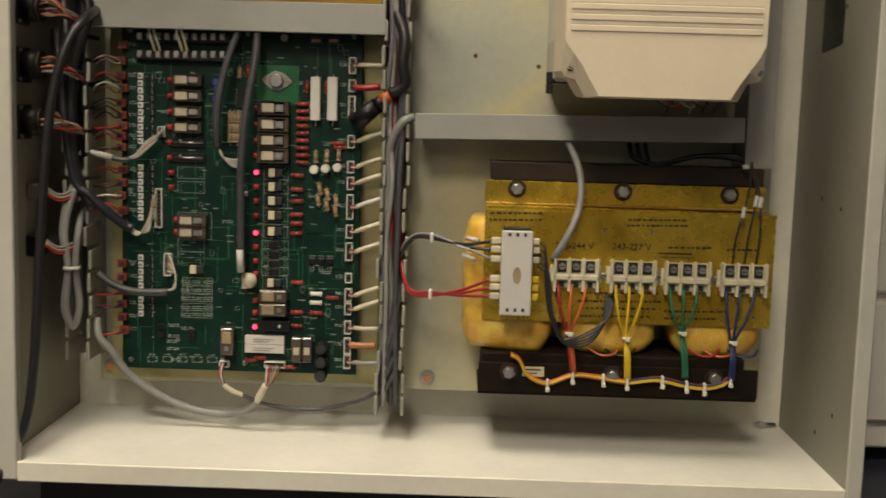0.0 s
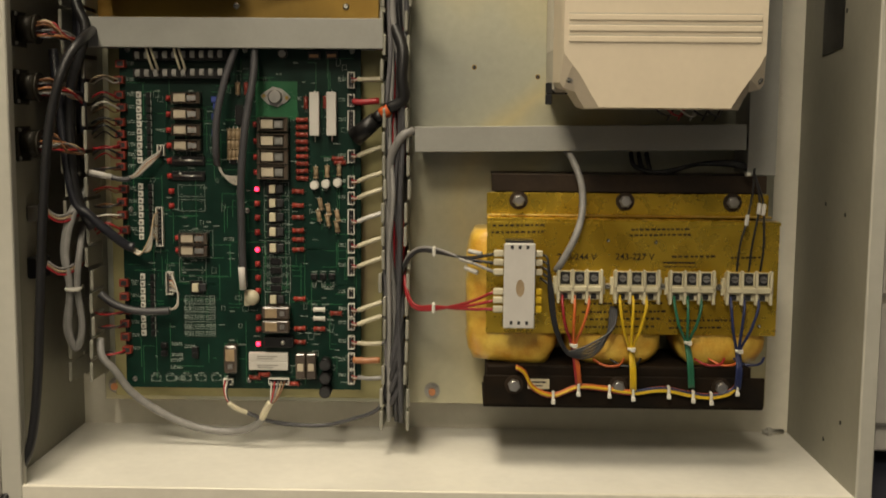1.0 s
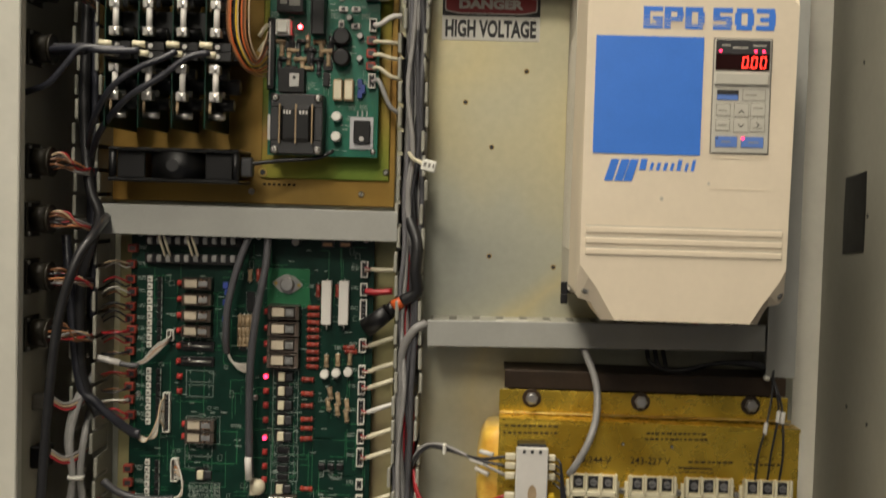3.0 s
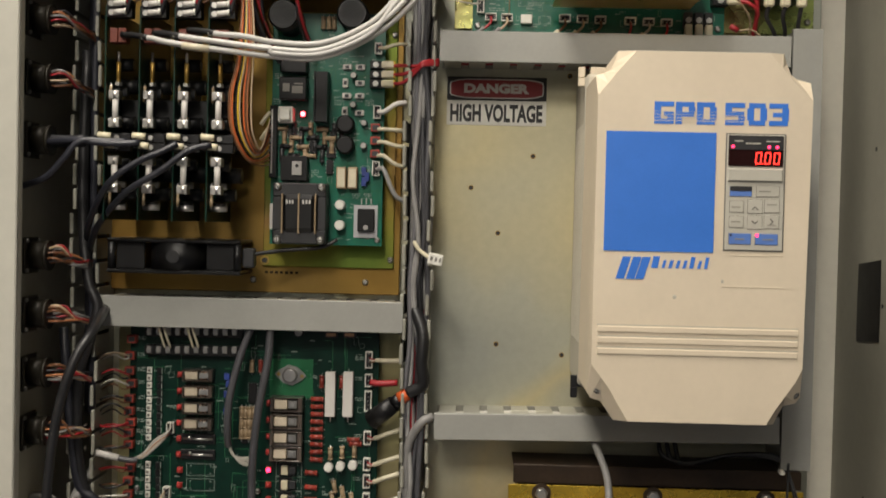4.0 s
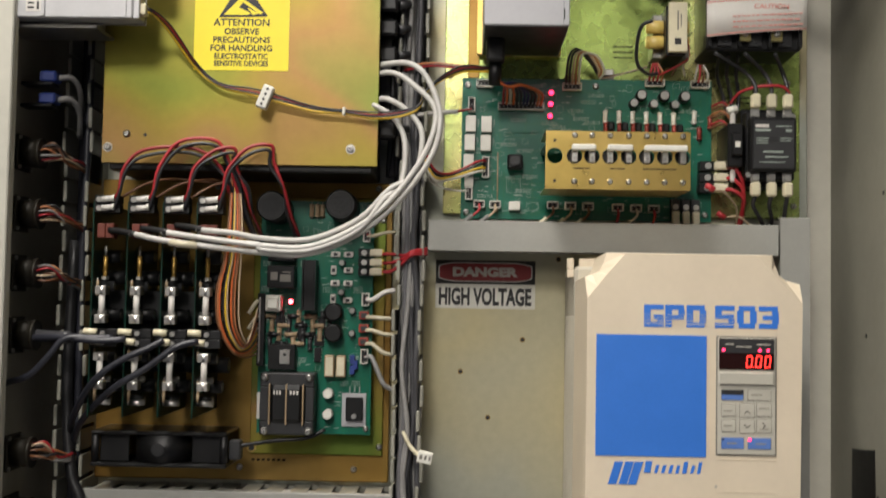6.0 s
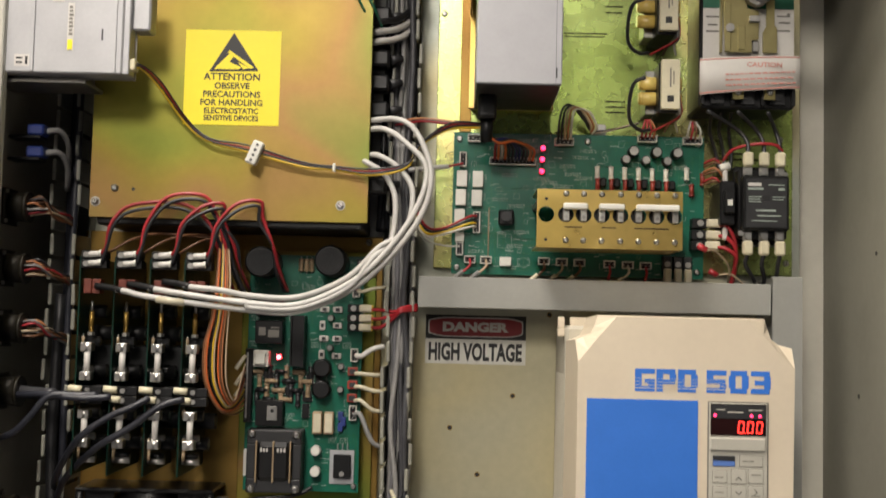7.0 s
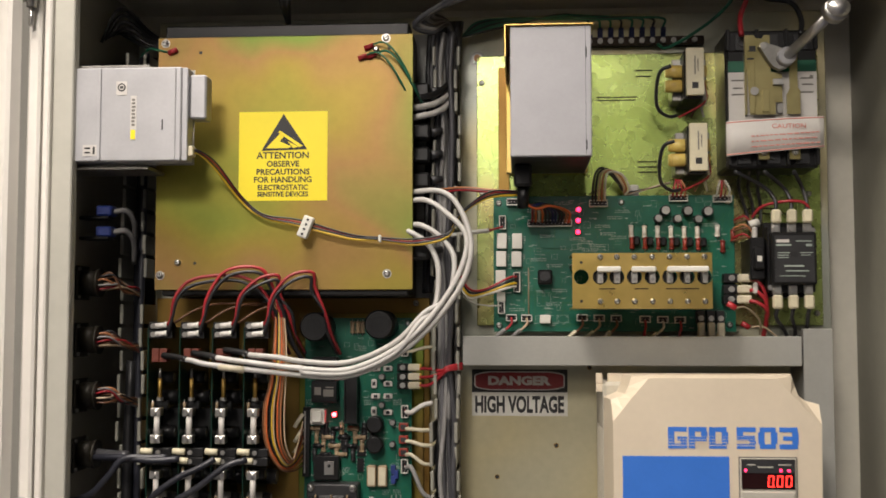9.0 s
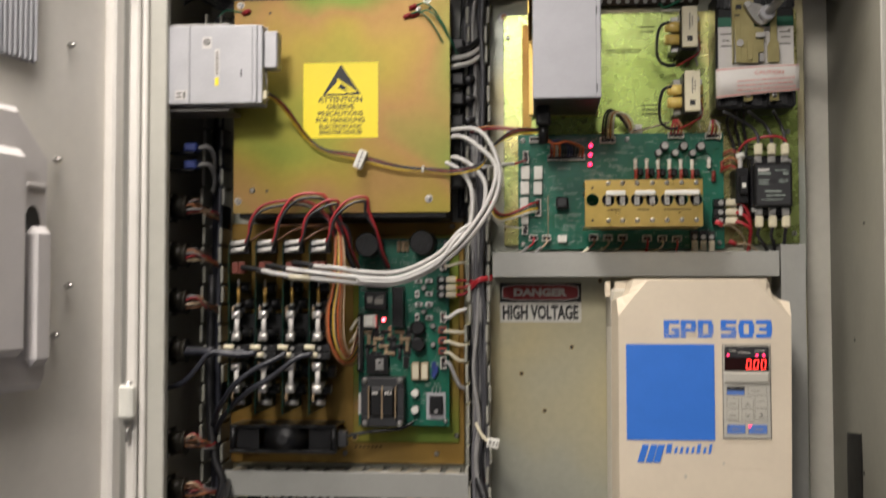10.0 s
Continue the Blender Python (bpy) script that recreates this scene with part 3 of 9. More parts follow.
open_duct(-0.475, -0.449, 0.172, 1.37, "open grey slotted wire duct packed with dark cables")
open_duct(-0.0635, -0.0345, 0.112, 1.385, "open grey slotted wire duct full of grey cables")


def covered_duct(x0, x1, z0, z1, label, upright=False, lean=0.0):
    d = thing("wire_duct", label, "wire duct", (x0, 0, z0), "covered wire ducts")
    d.matrix_basis = pose(x0, 0, z0, 0, lean, 0)
    w, h = x1 - x0, z1 - z0
    ring = [(0, -0.068), (0, -0.0777), (0.0008, -0.0785), (h - 0.0008, -0.0785), (h, -0.0777), (h, -0.068), (h - 0.0018, -0.068), (h - 0.0018, -0.0767), (0.0018, -0.0767), (0.0018, -0.068)]
    g = Geo(M_DUCT).add([(0, y, z) for z, y in ring] + [(w, y, z) for z, y in ring], [(i, (i + 1) % 10, (i + 1) % 10 + 10, i + 10) for i in range(10)] + [tuple(range(10)), tuple(range(19, 9, -1))])
    put("cover", g, d)
    put("base", Geo(M_FINGER).box(0.001, w - 0.001, -0.0025, -0.0004, 0.002, h - 0.002), d)
    if upright:
        put("side_wall", Geo(M_DUCT).box(0.002, 0.004, -0.068, -0.0025, 0.002, h - 0.002), d)
        put("side_wall", Geo(M_DUCT).box(w - 0.004, w - 0.002, -0.068, -0.0025, 0.002, h - 0.002), d)
        return
    for i in range(int(w / PITCH)):
        for z in (0.003, h - 0.003):
            put("finger", lambda: Geo(M_FINGER).box(-0.0105, 0.0105, -0.0678, -0.0026, -0.0009, 0.0009, 0.0004), d, ((i + 0.5) * PITCH, 0, z), key="hfinger")
    # leads lying in the duct
    rng = random.Random(int(1000 * z0))
    for i in range(16):
        y, zz = -0.012 - 0.0034 * i, z0 + h * (0.16 + 0.68 * ((i * 0.618) % 1.0))
        tilt = -math.tan(math.radians(lean))
        pts = [(x0 + 0.004 + (w - 0.008) * k / 7, y + rng.uniform(-0.002, 0.002), zz + tilt * (w * k / 7) + rng.uniform(-0.0025, 0.0025)) for k in range(8)]
        m = (WIRE["red"], M_CABLEBK, WIRE["white"], M_CABLEBK, WIRE["red"], M_CABLE)[i % 6]
        wire("lead", pts, 0.0030, m, "lead lying along inside a covered duct", "wire", "covered duct leads", 6, 3)


covered_duct(-0.4415, -0.0650, 0.6105, 0.6485, "grey plastic wire duct with its cover on")
covered_duct(-0.0230, 0.3985, 0.4805, 0.5130, "grey plastic wire duct with its cover on", lean=-0.9)
covered_duct(-0.0265, 0.3985, 0.9450, 0.9825, "grey plastic wire duct with its cover on")
covered_duct(0.401, 0.4365, 0.455, 0.9920, "upright grey plastic wire duct with plain cover", True)

# ---- motor drive ----
def motor_drive():
    d = thing("motor_drive", "beige plastic motor drive with a blue panel and keypad", "drive", (0.262, 0, 0.73))
    ox, oz = 0.262, 0.73
    back = [(.1475, .5570), (.1515, .5505), (.1640, .5470), (.1690, .5380), (.1760, .5270), (.3470, .5270), (.3520, .5380), (.3570, .5470), (.3700, .5505), (.3745, .5570),
            (.3760, .8990), (.3610, .9030), (.3540, .9085), (.3500, .9200), (.3470, .9303), (.1717, .9303), (.1680, .9180), (.1640, .9095), (.1560, .9060), (.1486, .9030)]
    front = [(.1498, .590), (.1600, .5760), (.1690, .5640), (.1780, .5480), (.1895, .5285), (.3350, .5285), (.3450, .5460), (.3550, .5610), (.3650, .5760), (.3715, .590),
             (.3745, .878), (.3620, .8900), (.3520, .9010), (.3420, .9120), (.3270, .9285), (.1890, .9285), (.1790, .9165), (.1700, .9060), (.1600, .8930), (.1498, .880)]
    n = len(back)
    P = lambda ring, y: [(x - ox, y, z - oz) for x, z in ring]
    shrink = [((x - 0.262) * 0.985 + 0.259, (z - 0.73) * 0.985 + 0.73) for x, z in back]
    g = Geo(M_DRIVE)
    g.add(P(front, -0.2245) + P(back, -0.2085) + P(back, -0.195) + P(shrink, -0.12), [tuple(range(n))] + [(k * n + i, k * n + (i + 1) % n, (k + 1) * n + (i + 1) % n, (k + 1) * n + i) for k in range(3) for i in range(n)] + [tuple(3 * n + i for i in range(n - 1, -1, -1))])
    put("front_cover", g, d)
    put("chassis", Geo(M_DRIVEDIM).box(.147 - ox, .366 - ox, -0.119, -0.0005, .548 - oz, .918 - oz, 0.004), d)
    g = Geo(M_DRIVEDIM)
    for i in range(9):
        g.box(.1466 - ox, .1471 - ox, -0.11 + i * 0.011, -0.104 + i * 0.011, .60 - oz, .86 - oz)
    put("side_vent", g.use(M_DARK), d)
    for z0, z1 in ((.915, .928), (.533, .546)):
        g = Geo(M_DRIVE).box(.1395 - ox, .1475 - ox, -0.104, -0.098, z0 - oz, z1 - oz, 0.001).box(.1535 - ox, .372 - ox, -0.104, -0.098, z0 - oz, z1 - oz, 0.001)
        g = g if z0 > .7 else Geo(M_BLACK).box(.1395 - ox, .1475 - ox, -0.104, -0.098, z0 - oz, z1 - oz, 0.001)
        put("mounting_ear", g.box(.1395 - ox, .372 - ox, -0.104, -0.098, (.905 if z0 > .7 else z1) - oz, (z0 if z0 > .7 else .560) - oz, 0.001), d)
    # the thin darker line above each rib is groove shade put in as colour
    for z in (.6335, .6215, .6095):
        put("rib", Geo(M_DRIVE).box(.155 - ox, .366 - ox, -0.2262, -0.2240, z - 0.0085 - oz, z - 0.0016 - oz, 0.0009).use(M_DRIVEDIM).box(.155 - ox, .366 - ox, -0.2248, -0.2240, z - 0.0012 - oz, z - oz), d)
    for x in (.1585, .3665):
        put("cover_screw", lambda: Geo(M_DARK).cyl((0, 0, 0), (0, -0.0012, 0), 0.0056, 20).use(M_DULL).cyl((0, -0.0012, 0), (0, -0.003, 0), 0.0038, 14).use(M_INK).box(-0.003, 0.003, -0.0033, -0.003, -0.0004, 0.0004).box(-0.0004, 0.0004, -0.0033, -0.003, -0.003, 0.003), d, (x - ox, -0.2125, .5615 - oz), key="cvscrew")
    put("blue_panel", Geo(M_BLUE).box(.1595 - ox, .2745 - ox, -0.2252, -0.2243, .7130 - oz, .8420 - oz), d)
    # keypad
    kp = put("keypad", Geo(M_GREYINK).box(.2845 - ox, .3472 - ox, -0.2252, -0.2243, .7155 - oz, .8420 - oz).use(M_KEYPAD).box(.2858 - ox, .3460 - ox, -0.2262, -0.2250, .7168 - oz, .8406 - oz, 0.0006)
             .box(.2865 - ox, .3440 - ox, -0.2290, -0.2262, .7905 - oz, .8045 - oz, 0.0013), d)
    put("display_window", Geo(M_WINDOW).box(.2872 - ox, .3443 - ox, -0.2275, -0.2258, .8068 - oz, .8396 - oz, 0.0004), kp, label="smoked display window")
    put("legend", Geo(M_DARK).box(.2876 - ox, .3438 - ox, -0.2279, -0.2275, .8245 - oz, .8390 - oz), kp)
    for x in (.2915, .3290, .3375):
        put("indicator_lamp", lambda: Geo(M_LED).cyl((0, 0, 0), (0, -0.0006, 0), 0.0016, 12), kp, (x - ox, -0.2279, .8275 - oz), key="kplamp")
    for x in (.3145, .3240, .3335):
        def digit():
            g = Geo(M_DIGIT)
            for bx in ((-0.0023, 0.0028, 0.0052, 0.0064), (-0.0033, 0.0018, -0.0064, -0.0052), (0.0022, 0.0034, 0.0002, 0.0054), (0.0016, 0.0028, -0.0056, -0.0004), (-0.0030, -0.0018, 0.0002, 0.0054), (-0.0036, -0.0024, -0.0056, -0.0004)):
                g.box(bx[0], bx[1], -0.0004, 0, bx[2], bx[3])
            return g
        put("digit", digit, kp, (x - ox + 0.004, -0.2275, .8155 - oz), key="digit")
    put("decimal_point", Geo(M_DIGIT).box(.3220 - ox, .3230 - ox, -0.2279, -0.2275, .8088 - oz, .8100 - oz), kp)
    K = [(.2900, .7745, .0225, .0105, M_BLUE2), (.3175, .7745, .0235, .0115, M_KEYPAD), (.2900, .7575, .0145, .0120, M_KEYPAD), (.3090, .7565, .0150, .0145, M_KEYPAD), (.3265, .7575, .0150, .0140, M_KEYPAD),
         (.2900, .7410, .0145, .0120, M_KEYPAD), (.3090, .7395, .0150, .0145, M_KEYPAD), (.3265, .7405, .0150, .0140, M_KEYPAD), (.2900, .7230, .0230, .0115, M_BLUE2), (.3175, .7230, .0235, .0115, M_BLUE2)]
    for x, z, w, h, m in K:
        put("button", Geo(M_GREYINK).box(x - 0.0004 - ox, x + w + 0.0004 - ox, -0.2265, -0.2260, z - 0.0004 - oz, z + h + 0.0004 - oz).use(m).box(x - ox, x + w - ox, -0.2269, -0.2263, z - oz, z + h - oz, 0.0004), kp)
    put("legend", Geo(M_DARK).box(.2900 - ox, .3125 - ox, -0.2273, -0.2269, .7802 - oz, .7850 - oz), kp)
    put("indicator_lamp", Geo(M_LED).box(.3175 - ox, .3205 - ox, -0.2274, -0.2269, .7315 - oz, .7343 - oz), kp)
    put("indicator_lamp", Geo(M_INK).cyl((.2918 - ox, -0.2269, .7327 - oz), (.2918 - ox, -0.2274, .7327 - oz), 0.0012, 10), kp)
    for x, z, ch in ((.3165, .7618, 0), (.3165, .7468, 180), (.3340, .7478, 90)):
        put("arrow", lambda: Geo(M_GREYINK).prism([(-0.0036, -0.0012), (0, 0.0022), (0.0036, -0.0012), (0.0028, -0.002), (0, 0.0006), (-0.0028, -0.002)], -0.0003, 0), kp, (x - ox, -0.2269, z - oz), (0, ch, 0), key="arrow")
    for x, z, w in ((.292, .7622, .009), (.292, .7465, .009), (.320, .7795, .012), (.329, .7655, .010), (.3295, .7435, .009), (.296, .7280, .010), (.325, .7280, .011), (.329, .7965, .014), (.293, .8330, .009), (.3045, .8305, .016), (.326, .8330, .014)):
        put("marking", Geo(M_KEYINK if z < .81 else M_KEYPAD).box(x - ox, x + w - ox, -0.2281 if z > .81 else -0.2272, -0.2268 if z < .79 else -0.2262, z - oz, z + 0.0013 - oz), kp)
    for z in (.6765, .7105):
        put("label_edge", Geo(M_DRIVE).box(.2845 - ox, .3475 - ox, -0.2250, -0.2244, z - oz, z + 0.001 - oz, 0.0002), d)
    # model marking with lines through its lower half
    w, h, sx, sz, y = 0.0206, 0.0239, 0.0070, 0.0053, (-0.2249, -0.2243)
    m0 = (h - sz) / 2
    bars = {"G": ((0, sx, 0, h), (sx, w, h - sz, h), (sx, w, 0, sz), (w - sx, w, sz, 0.55 * h), (w - sx - 0.0035, w - sx, 0.36 * h, 0.55 * h)),
            "P": ((0, sx, 0, h), (sx, w - 0.001, h - sz, h), (sx, w - 0.001, 0.34 * h, 0.34 * h + sz * 0.9), (w - sx, w, 0.34 * h + sz * 0.9, h - sz)),
            "D": ((0, sx, 0, h), (sx, w - 0.0018, h - sz, h), (sx, w - 0.0018, 0, sz), (w - sx, w, sz, h - sz)),
            "5": ((0, w, h - sz, h), (0, sx, m0, h - sz), (sx, w - 0.001, m0, m0 + sz), (w - sx, w, sz, m0), (0, w - 0.001, 0, sz)),
            "0": ((0, sx, sz, h - sz), (0.0018, w - 0.0018, h - sz, h), (0.0018, w - 0.0018, 0, sz), (w - sx, w, sz, h - sz)),
            "3": ((0, w - 0.001, h - sz, h), (0.004, w - sx, m0, m0 + sz * 0.9), (0, w - 0.001, 0, sz), (w - sx, w, sz, h - sz))}
    for ch, x in (("G", .2090), ("P", .2312), ("D", .2534), ("5", .2831), ("0", .3060), ("3", .3288)):
        g = Geo(M_BLUE)
        for x0, x1, z0, z1 in bars[ch]:
            g.box(x + x0 - ox, x + x1 - ox, *y, .8506 + z0 - oz, .8506 + z1 - oz)
        put("marking", g, d)
    for x0, x1 in ((.2085, .2747), (.2825, .3030)):
        for i, h in enumerate((0.0002, 0.0004, 0.0005, 0.0007)):
            z = .8640 - i * 0.0034
            put("stripe", Geo(M_DRIVE).box(x0 - ox, x1 - ox, -0.22505, -0.2248, z - oz, z + h - oz), d)
    # maker's emblem as plain shapes
    for x in (.1728, .1838, .1935):
        put("emblem", Geo(M_BLUE).prism([(x - ox, .6830 - oz), (x + 0.0072 - ox, .7070 - oz), (x + 0.0160 - ox, .7070 - oz), (x + 0.0088 - ox, .6830 - oz)], -0.2250 - 0.0001 * (x > .18) - 0.0001 * (x > .19), -0.2243), d)
    x = .2100
    for w, h in ((.0095, .0125), (.0058, .0085), (.0062, .0085), (.0060, .0085), (.0058, .0085), (.0070, .0125), (.0058, .0085), (.0060, .0125)):
        put("wordmark", Geo(M_BLUE).prism([(x - ox, .6955 - oz), (x + 0.0022 - ox, .6955 + h - oz), (x + w - 0.0004 - ox, .6955 + h - oz), (x + w - 0.0026 - ox, .6955 - oz)], -0.2250, -0.2243), d)
        x += w + 0.0013
    for x, z, r in ((.2355, .6645, .0020), (.2850, .6825, .0015)):
        put("scuff", Geo(M_DRIVEDIM).ball((x - ox, -0.2245, z - oz), r, 10, 5, (1, 0.12, 1.2)), d)
    # leads below the drive
    for a, c in ((.262, "black"), (.275, "red"), (.29, "white"), (.305, "black"), (.32, "black")):
        wire("lead", [(a, -0.15, .547), (a + 0.003, -0.16, .527), (a + 0.02, -0.15, .520), (a + 0.03, -0.12, .532), (a + 0.03, -0.08, .515)], 0.0012, WIRE[c], "thin lead looping below the motor drive", "wire", "drive leads")


settle(motor_drive, (0.0033, 0, 0.009), (1.022, 1.05, 1), (0.262, 0, 0.73))


def danger_sign():
    s = thing("warning_sign", "danger high voltage sticker on the mounting plate", "sign", (0.0452, 0, 0.906))
    put("sticker", Geo(M_WHITE).box(-0.0638, 0.0642, -0.0008, -0.0002, -0.031, 0.031), s)
    put("black_field", Geo(M_INK).box(-0.0638, 0.0642, -0.0011, -0.0007, 0.0005, 0.031), s)
    oval = lambda a, b: [(a * max(-1, min(1, 1.18 * math.cos(t))) , b * max(-1, min(1, 1.25 * math.sin(t)))) for t in [i * math.pi / 16 for i in range(32)]]
    put("oval_ring", Geo(M_LABEL).prism([(x, z + 0.0158) for x, z in oval(0.0605, 0.0126)], -0.0014, -0.0010), s)
    put("oval_field", Geo(M_SIGNRED).prism([(x, z + 0.0158) for x, z in oval(0.0590, 0.0112)], -0.0017, -0.0013), s)
    lettering("lettering", "DANGER", 0.0195, (-0.0420, -0.0019, 0.0098), M_LABEL, s, 0.0011, fit=(0.0840, 0.0125))
    lettering("lettering", "HIGH VOLTAGE", 0.0240, (-0.0595, -0.0010, -0.0272), M_INK, s, 0.0010, fit=(0.1190, 0.0232))


danger_sign()


# ---- computer chassis with its cover plate ----
def chassis():
    c = thing("computer_chassis", "yellow chromated cover plate over a dark computer chassis", "chassis", (-0.2525, 0, 1.207))
    ox, oz = -0.2525, 1.207
    put("body", Geo(M_BLACK).box(-.410 - ox, -.0935 - ox, -0.1215, -0.0135, 1.036 - oz, 1.388 - oz, 0.002), c, label="black sheet steel body")
    put("rear_flange", Geo(M_DUCT).box(-.415 - ox, -.075 - ox, -0.0133, -0.0003, 1.034 - oz, 1.40 - oz), c)
    g = Geo(M_GOLD).box(-.4180 - ox, -.0875 - ox, -0.1265, -0.1245, 1.0435 - oz, 1.3715 - oz, 0.0008)
    cover = put("cover_plate", g, c, label="iridescent yellow chromated steel cover")
    for x, z in ((-.4105, 1.0625), (-.120, 1.0640), (-.408, 1.364), (-.122, 1.366), (-.388, 1.079)):
        screw(cover, (x - ox, -0.1267, z - oz), 0.0045, washer=0.0058 if z != 1.079 else 0.0)
    for x, z in ((-.366, 1.078), (-.362, 1.351), (-.118, 1.353)):
        put("hole", lambda: Geo(M_INK).cyl((0, 0, 0), (0, -0.0004, 0), 0.0022, 12), cover, (x - ox, -0.1266, z - oz), key="cphole")
    s = thing("caution_sticker", "yellow square electrostatic caution sticker on the cover", "sticker", (-0.2535, -0.1266, 1.2150))
    put("sheet", Geo(M_YELLOW).box(-0.0570, 0.0570, -0.0005, 0, -0.0575, 0.0575), s)
    put("triangle", Geo(M_INK).prism([(-0.0278, 0.0070), (0.0312, 0.0085), (0.0005, 0.0545)], -0.0009, -0.0005), s)
    put("symbol", Geo(M_YELLOW).prism([(-0.022, 0.0100), (-0.0045, 0.0285), (0.0020, 0.0265), (-0.004, 0.0190), (0.0105, 0.0125), (0.007, 0.0100)], -0.0012, -0.0009).prism([(-0.004, 0.0330), (0.0255, 0.0130), (0.0215, 0.0110), (-0.0065, 0.0305)], -0.0012, -0.0009).prism([(0.006, 0.0190), (0.020, 0.0120), (0.013, 0.0100)], -0.0012, -0.0009), s)
    for txt, z, sz, st in (("ATTENTION", -0.0030, 0.0118, 1.02), ("OBSERVE", -0.0135, 0.0104, 1.0), ("PRECAUTIONS", -0.0238, 0.0104, 1.0), ("FOR HANDLING", -0.0338, 0.0104, 0.98), ("ELECTROSTATIC", -0.0435, 0.0094, 0.92), ("SENSITIVE DEVICES", -0.0520, 0.0088, 0.88)):
        lettering("lettering", txt, sz, (0, -0.0007, z), M_INK, s, 0.00022, st, align="CENTER")


settle(chassis, (0.0010, 0, -0.0030), (0.995, 1, 0.988), (-0.12, 0, 1.06))


def disk_drive():
    d = thing("disk_drive", "bare galvanised disk drive bracketed over the chassis cover", "disk drive", (-0.4288, -0.1520, 1.2520))
    d.scale = (1.038, 1.038, 1.038)
    put("case", Geo(M_GALV).box(-0.073, 0.068, -0.055, -0.030, -0.0565, 0.0535, 0.0015).box(0.045, 0.0745, -0.052, -0.030, -0.0560, 0.0530, 0.001), d)
    put("rim", Geo(M_DULL).box(-0.073, 0.076, -0.030, -0.0285, -0.058, 0.055), d)
    put("fold", Geo(M_GALV).box(-0.031, -0.027, -0.0572, -0.055, -0.0550, 0.0525, 0.0005), d)
    put("fold", Geo(M_GALV).box(0.060, 0.0615, -0.0562, -0.055, -0.0550, 0.0525, 0.0005), d)
    put("connector_shroud", Geo(M_GALV).box(0.0745, 0.094, -0.045, -0.02, -0.006, 0.046, 0.002), d)
    put("power_socket", Geo(M_IVORY).box(0.068, 0.080, -0.048, -0.034, -0.050, -0.038, 0.001), d)
    put("slot", Geo(M_INK).box(0.045, 0.0465, -0.0556, -0.0549, -0.020, -0.008), d)
    lb = put("label", Geo(M_LABEL).box(-0.0095, 0.0035, -0.0555, -0.055, 0.021, 0.037), d)
    put("print", Geo(M_INK).cyl((-0.0030, -0.0555, 0.030), (-0.0030, -0.0558, 0.030), 0.0048, 18).use(M_LABEL).cyl((-0.0030, -0.0558, 0.030), (-0.0030, -0.0560, 0.030), 0.0032, 18).use(M_INK).box(-0.0050, -0.0010, -0.0563, -0.056, 0.0285, 0.0315), lb)
    lb = put("label", Geo(M_LABEL).box(0.0080, 0.0150, -0.0555, -0.055, -0.032, 0.020), d)
    g = Geo(M_GREYINK)
    for i in range(8):
        g.box(0.0095, 0.013 + 0.0005 * (i % 3), -0.0558, -0.0555, 0.014 - i * 0.0042, 0.0165 - i * 0.0042)
    put("print", g.use(M_YELLOW).box(0.0085, 0.014, -0.0558, -0.0555, -0.031, -0.020), lb)
    lb = put("label", Geo(M_LABEL).box(-0.048, -0.030, -0.0555, -0.055, -0.050, -0.037), d)
    put("print", Geo(M_INK).box(-0.036, -0.0335, -0.0558, -0.0555, -0.048, -0.039).box(-0.046, -0.039, -0.0558, -0.0555, -0.047, -0.045).box(-0.046, -0.039, -0.0558, -0.0555, -0.042, -0.040), lb)
    for z0, z1 in ((-0.0640, -0.0600), (0.0570, 0.0600)):
        put("bracket", Geo(M_DULL).box(-0.0780, 0.025, -0.040, 0.020, z0, z1, 0.0008), d)


disk_drive()


# ---- parts that sit on circuit boards; each is made once and repeated ----
def k_relay():
    g = Geo(M_BLACK).box(-0.0195, 0.0195, -0.003, 0, -0.0075, 0.0075, 0.0005)
    g.use(M_COIL).box(-0.0165, 0.000, -0.0125, -0.003, -0.0055, 0.0055, 0.001)
    g.use(M_COPPER).box(0.0035, 0.0060, -0.0115, -0.003, -0.005, 0.005).box(0.0085, 0.0105, -0.0115, -0.003, -0.005, 0.005)
    g.use(M_STEEL).box(0.002, 0.0155, -0.0128, -0.0118, -0.0035, 0.0035, 0.0003)
    g.use(M_RELAY).box(0.0135, 0.0190, -0.0135, -0.003, -0.0065, 0.0065, 0.0008)
    g.box(-0.0190, 0.0190, -0.0140, -0.003, 0.0062, 0.0072, 0.0003).box(-0.0190, 0.0190, -0.0140, -0.003, -0.0072, -0.0062, 0.0003).box(-0.019, -0.0175, -0.014, -0.003, -0.0062, 0.0062)
    return g


def k_bigrelay():
    g = Geo(M_RELAY).box(-0.0185, 0.0185, -0.022, 0, -0.0085, 0.0085, 0.002)
    g.use(M_TAN).box(-0.014, 0.002, -0.0226, -0.0215, -0.006, 0.006, 0.0005)
    g.use(M_DULL).box(0.006, 0.012, -0.0228, -0.0218, -0.003, 0.003)
    return g


def k_opto():
    return Geo(M_BLACK).box(-0.0085, 0.0085, -0.0025, 0, -0.0085, 0.0085).use(M_IVORY).box(-0.0048, 0.0035, -0.009, -0.0025, -0.0055, 0.0055, 0.0006).use(M_DARK).box(0.0045, 0.0135, -0.007, 0, -0.005, 0.005, 0.0006)


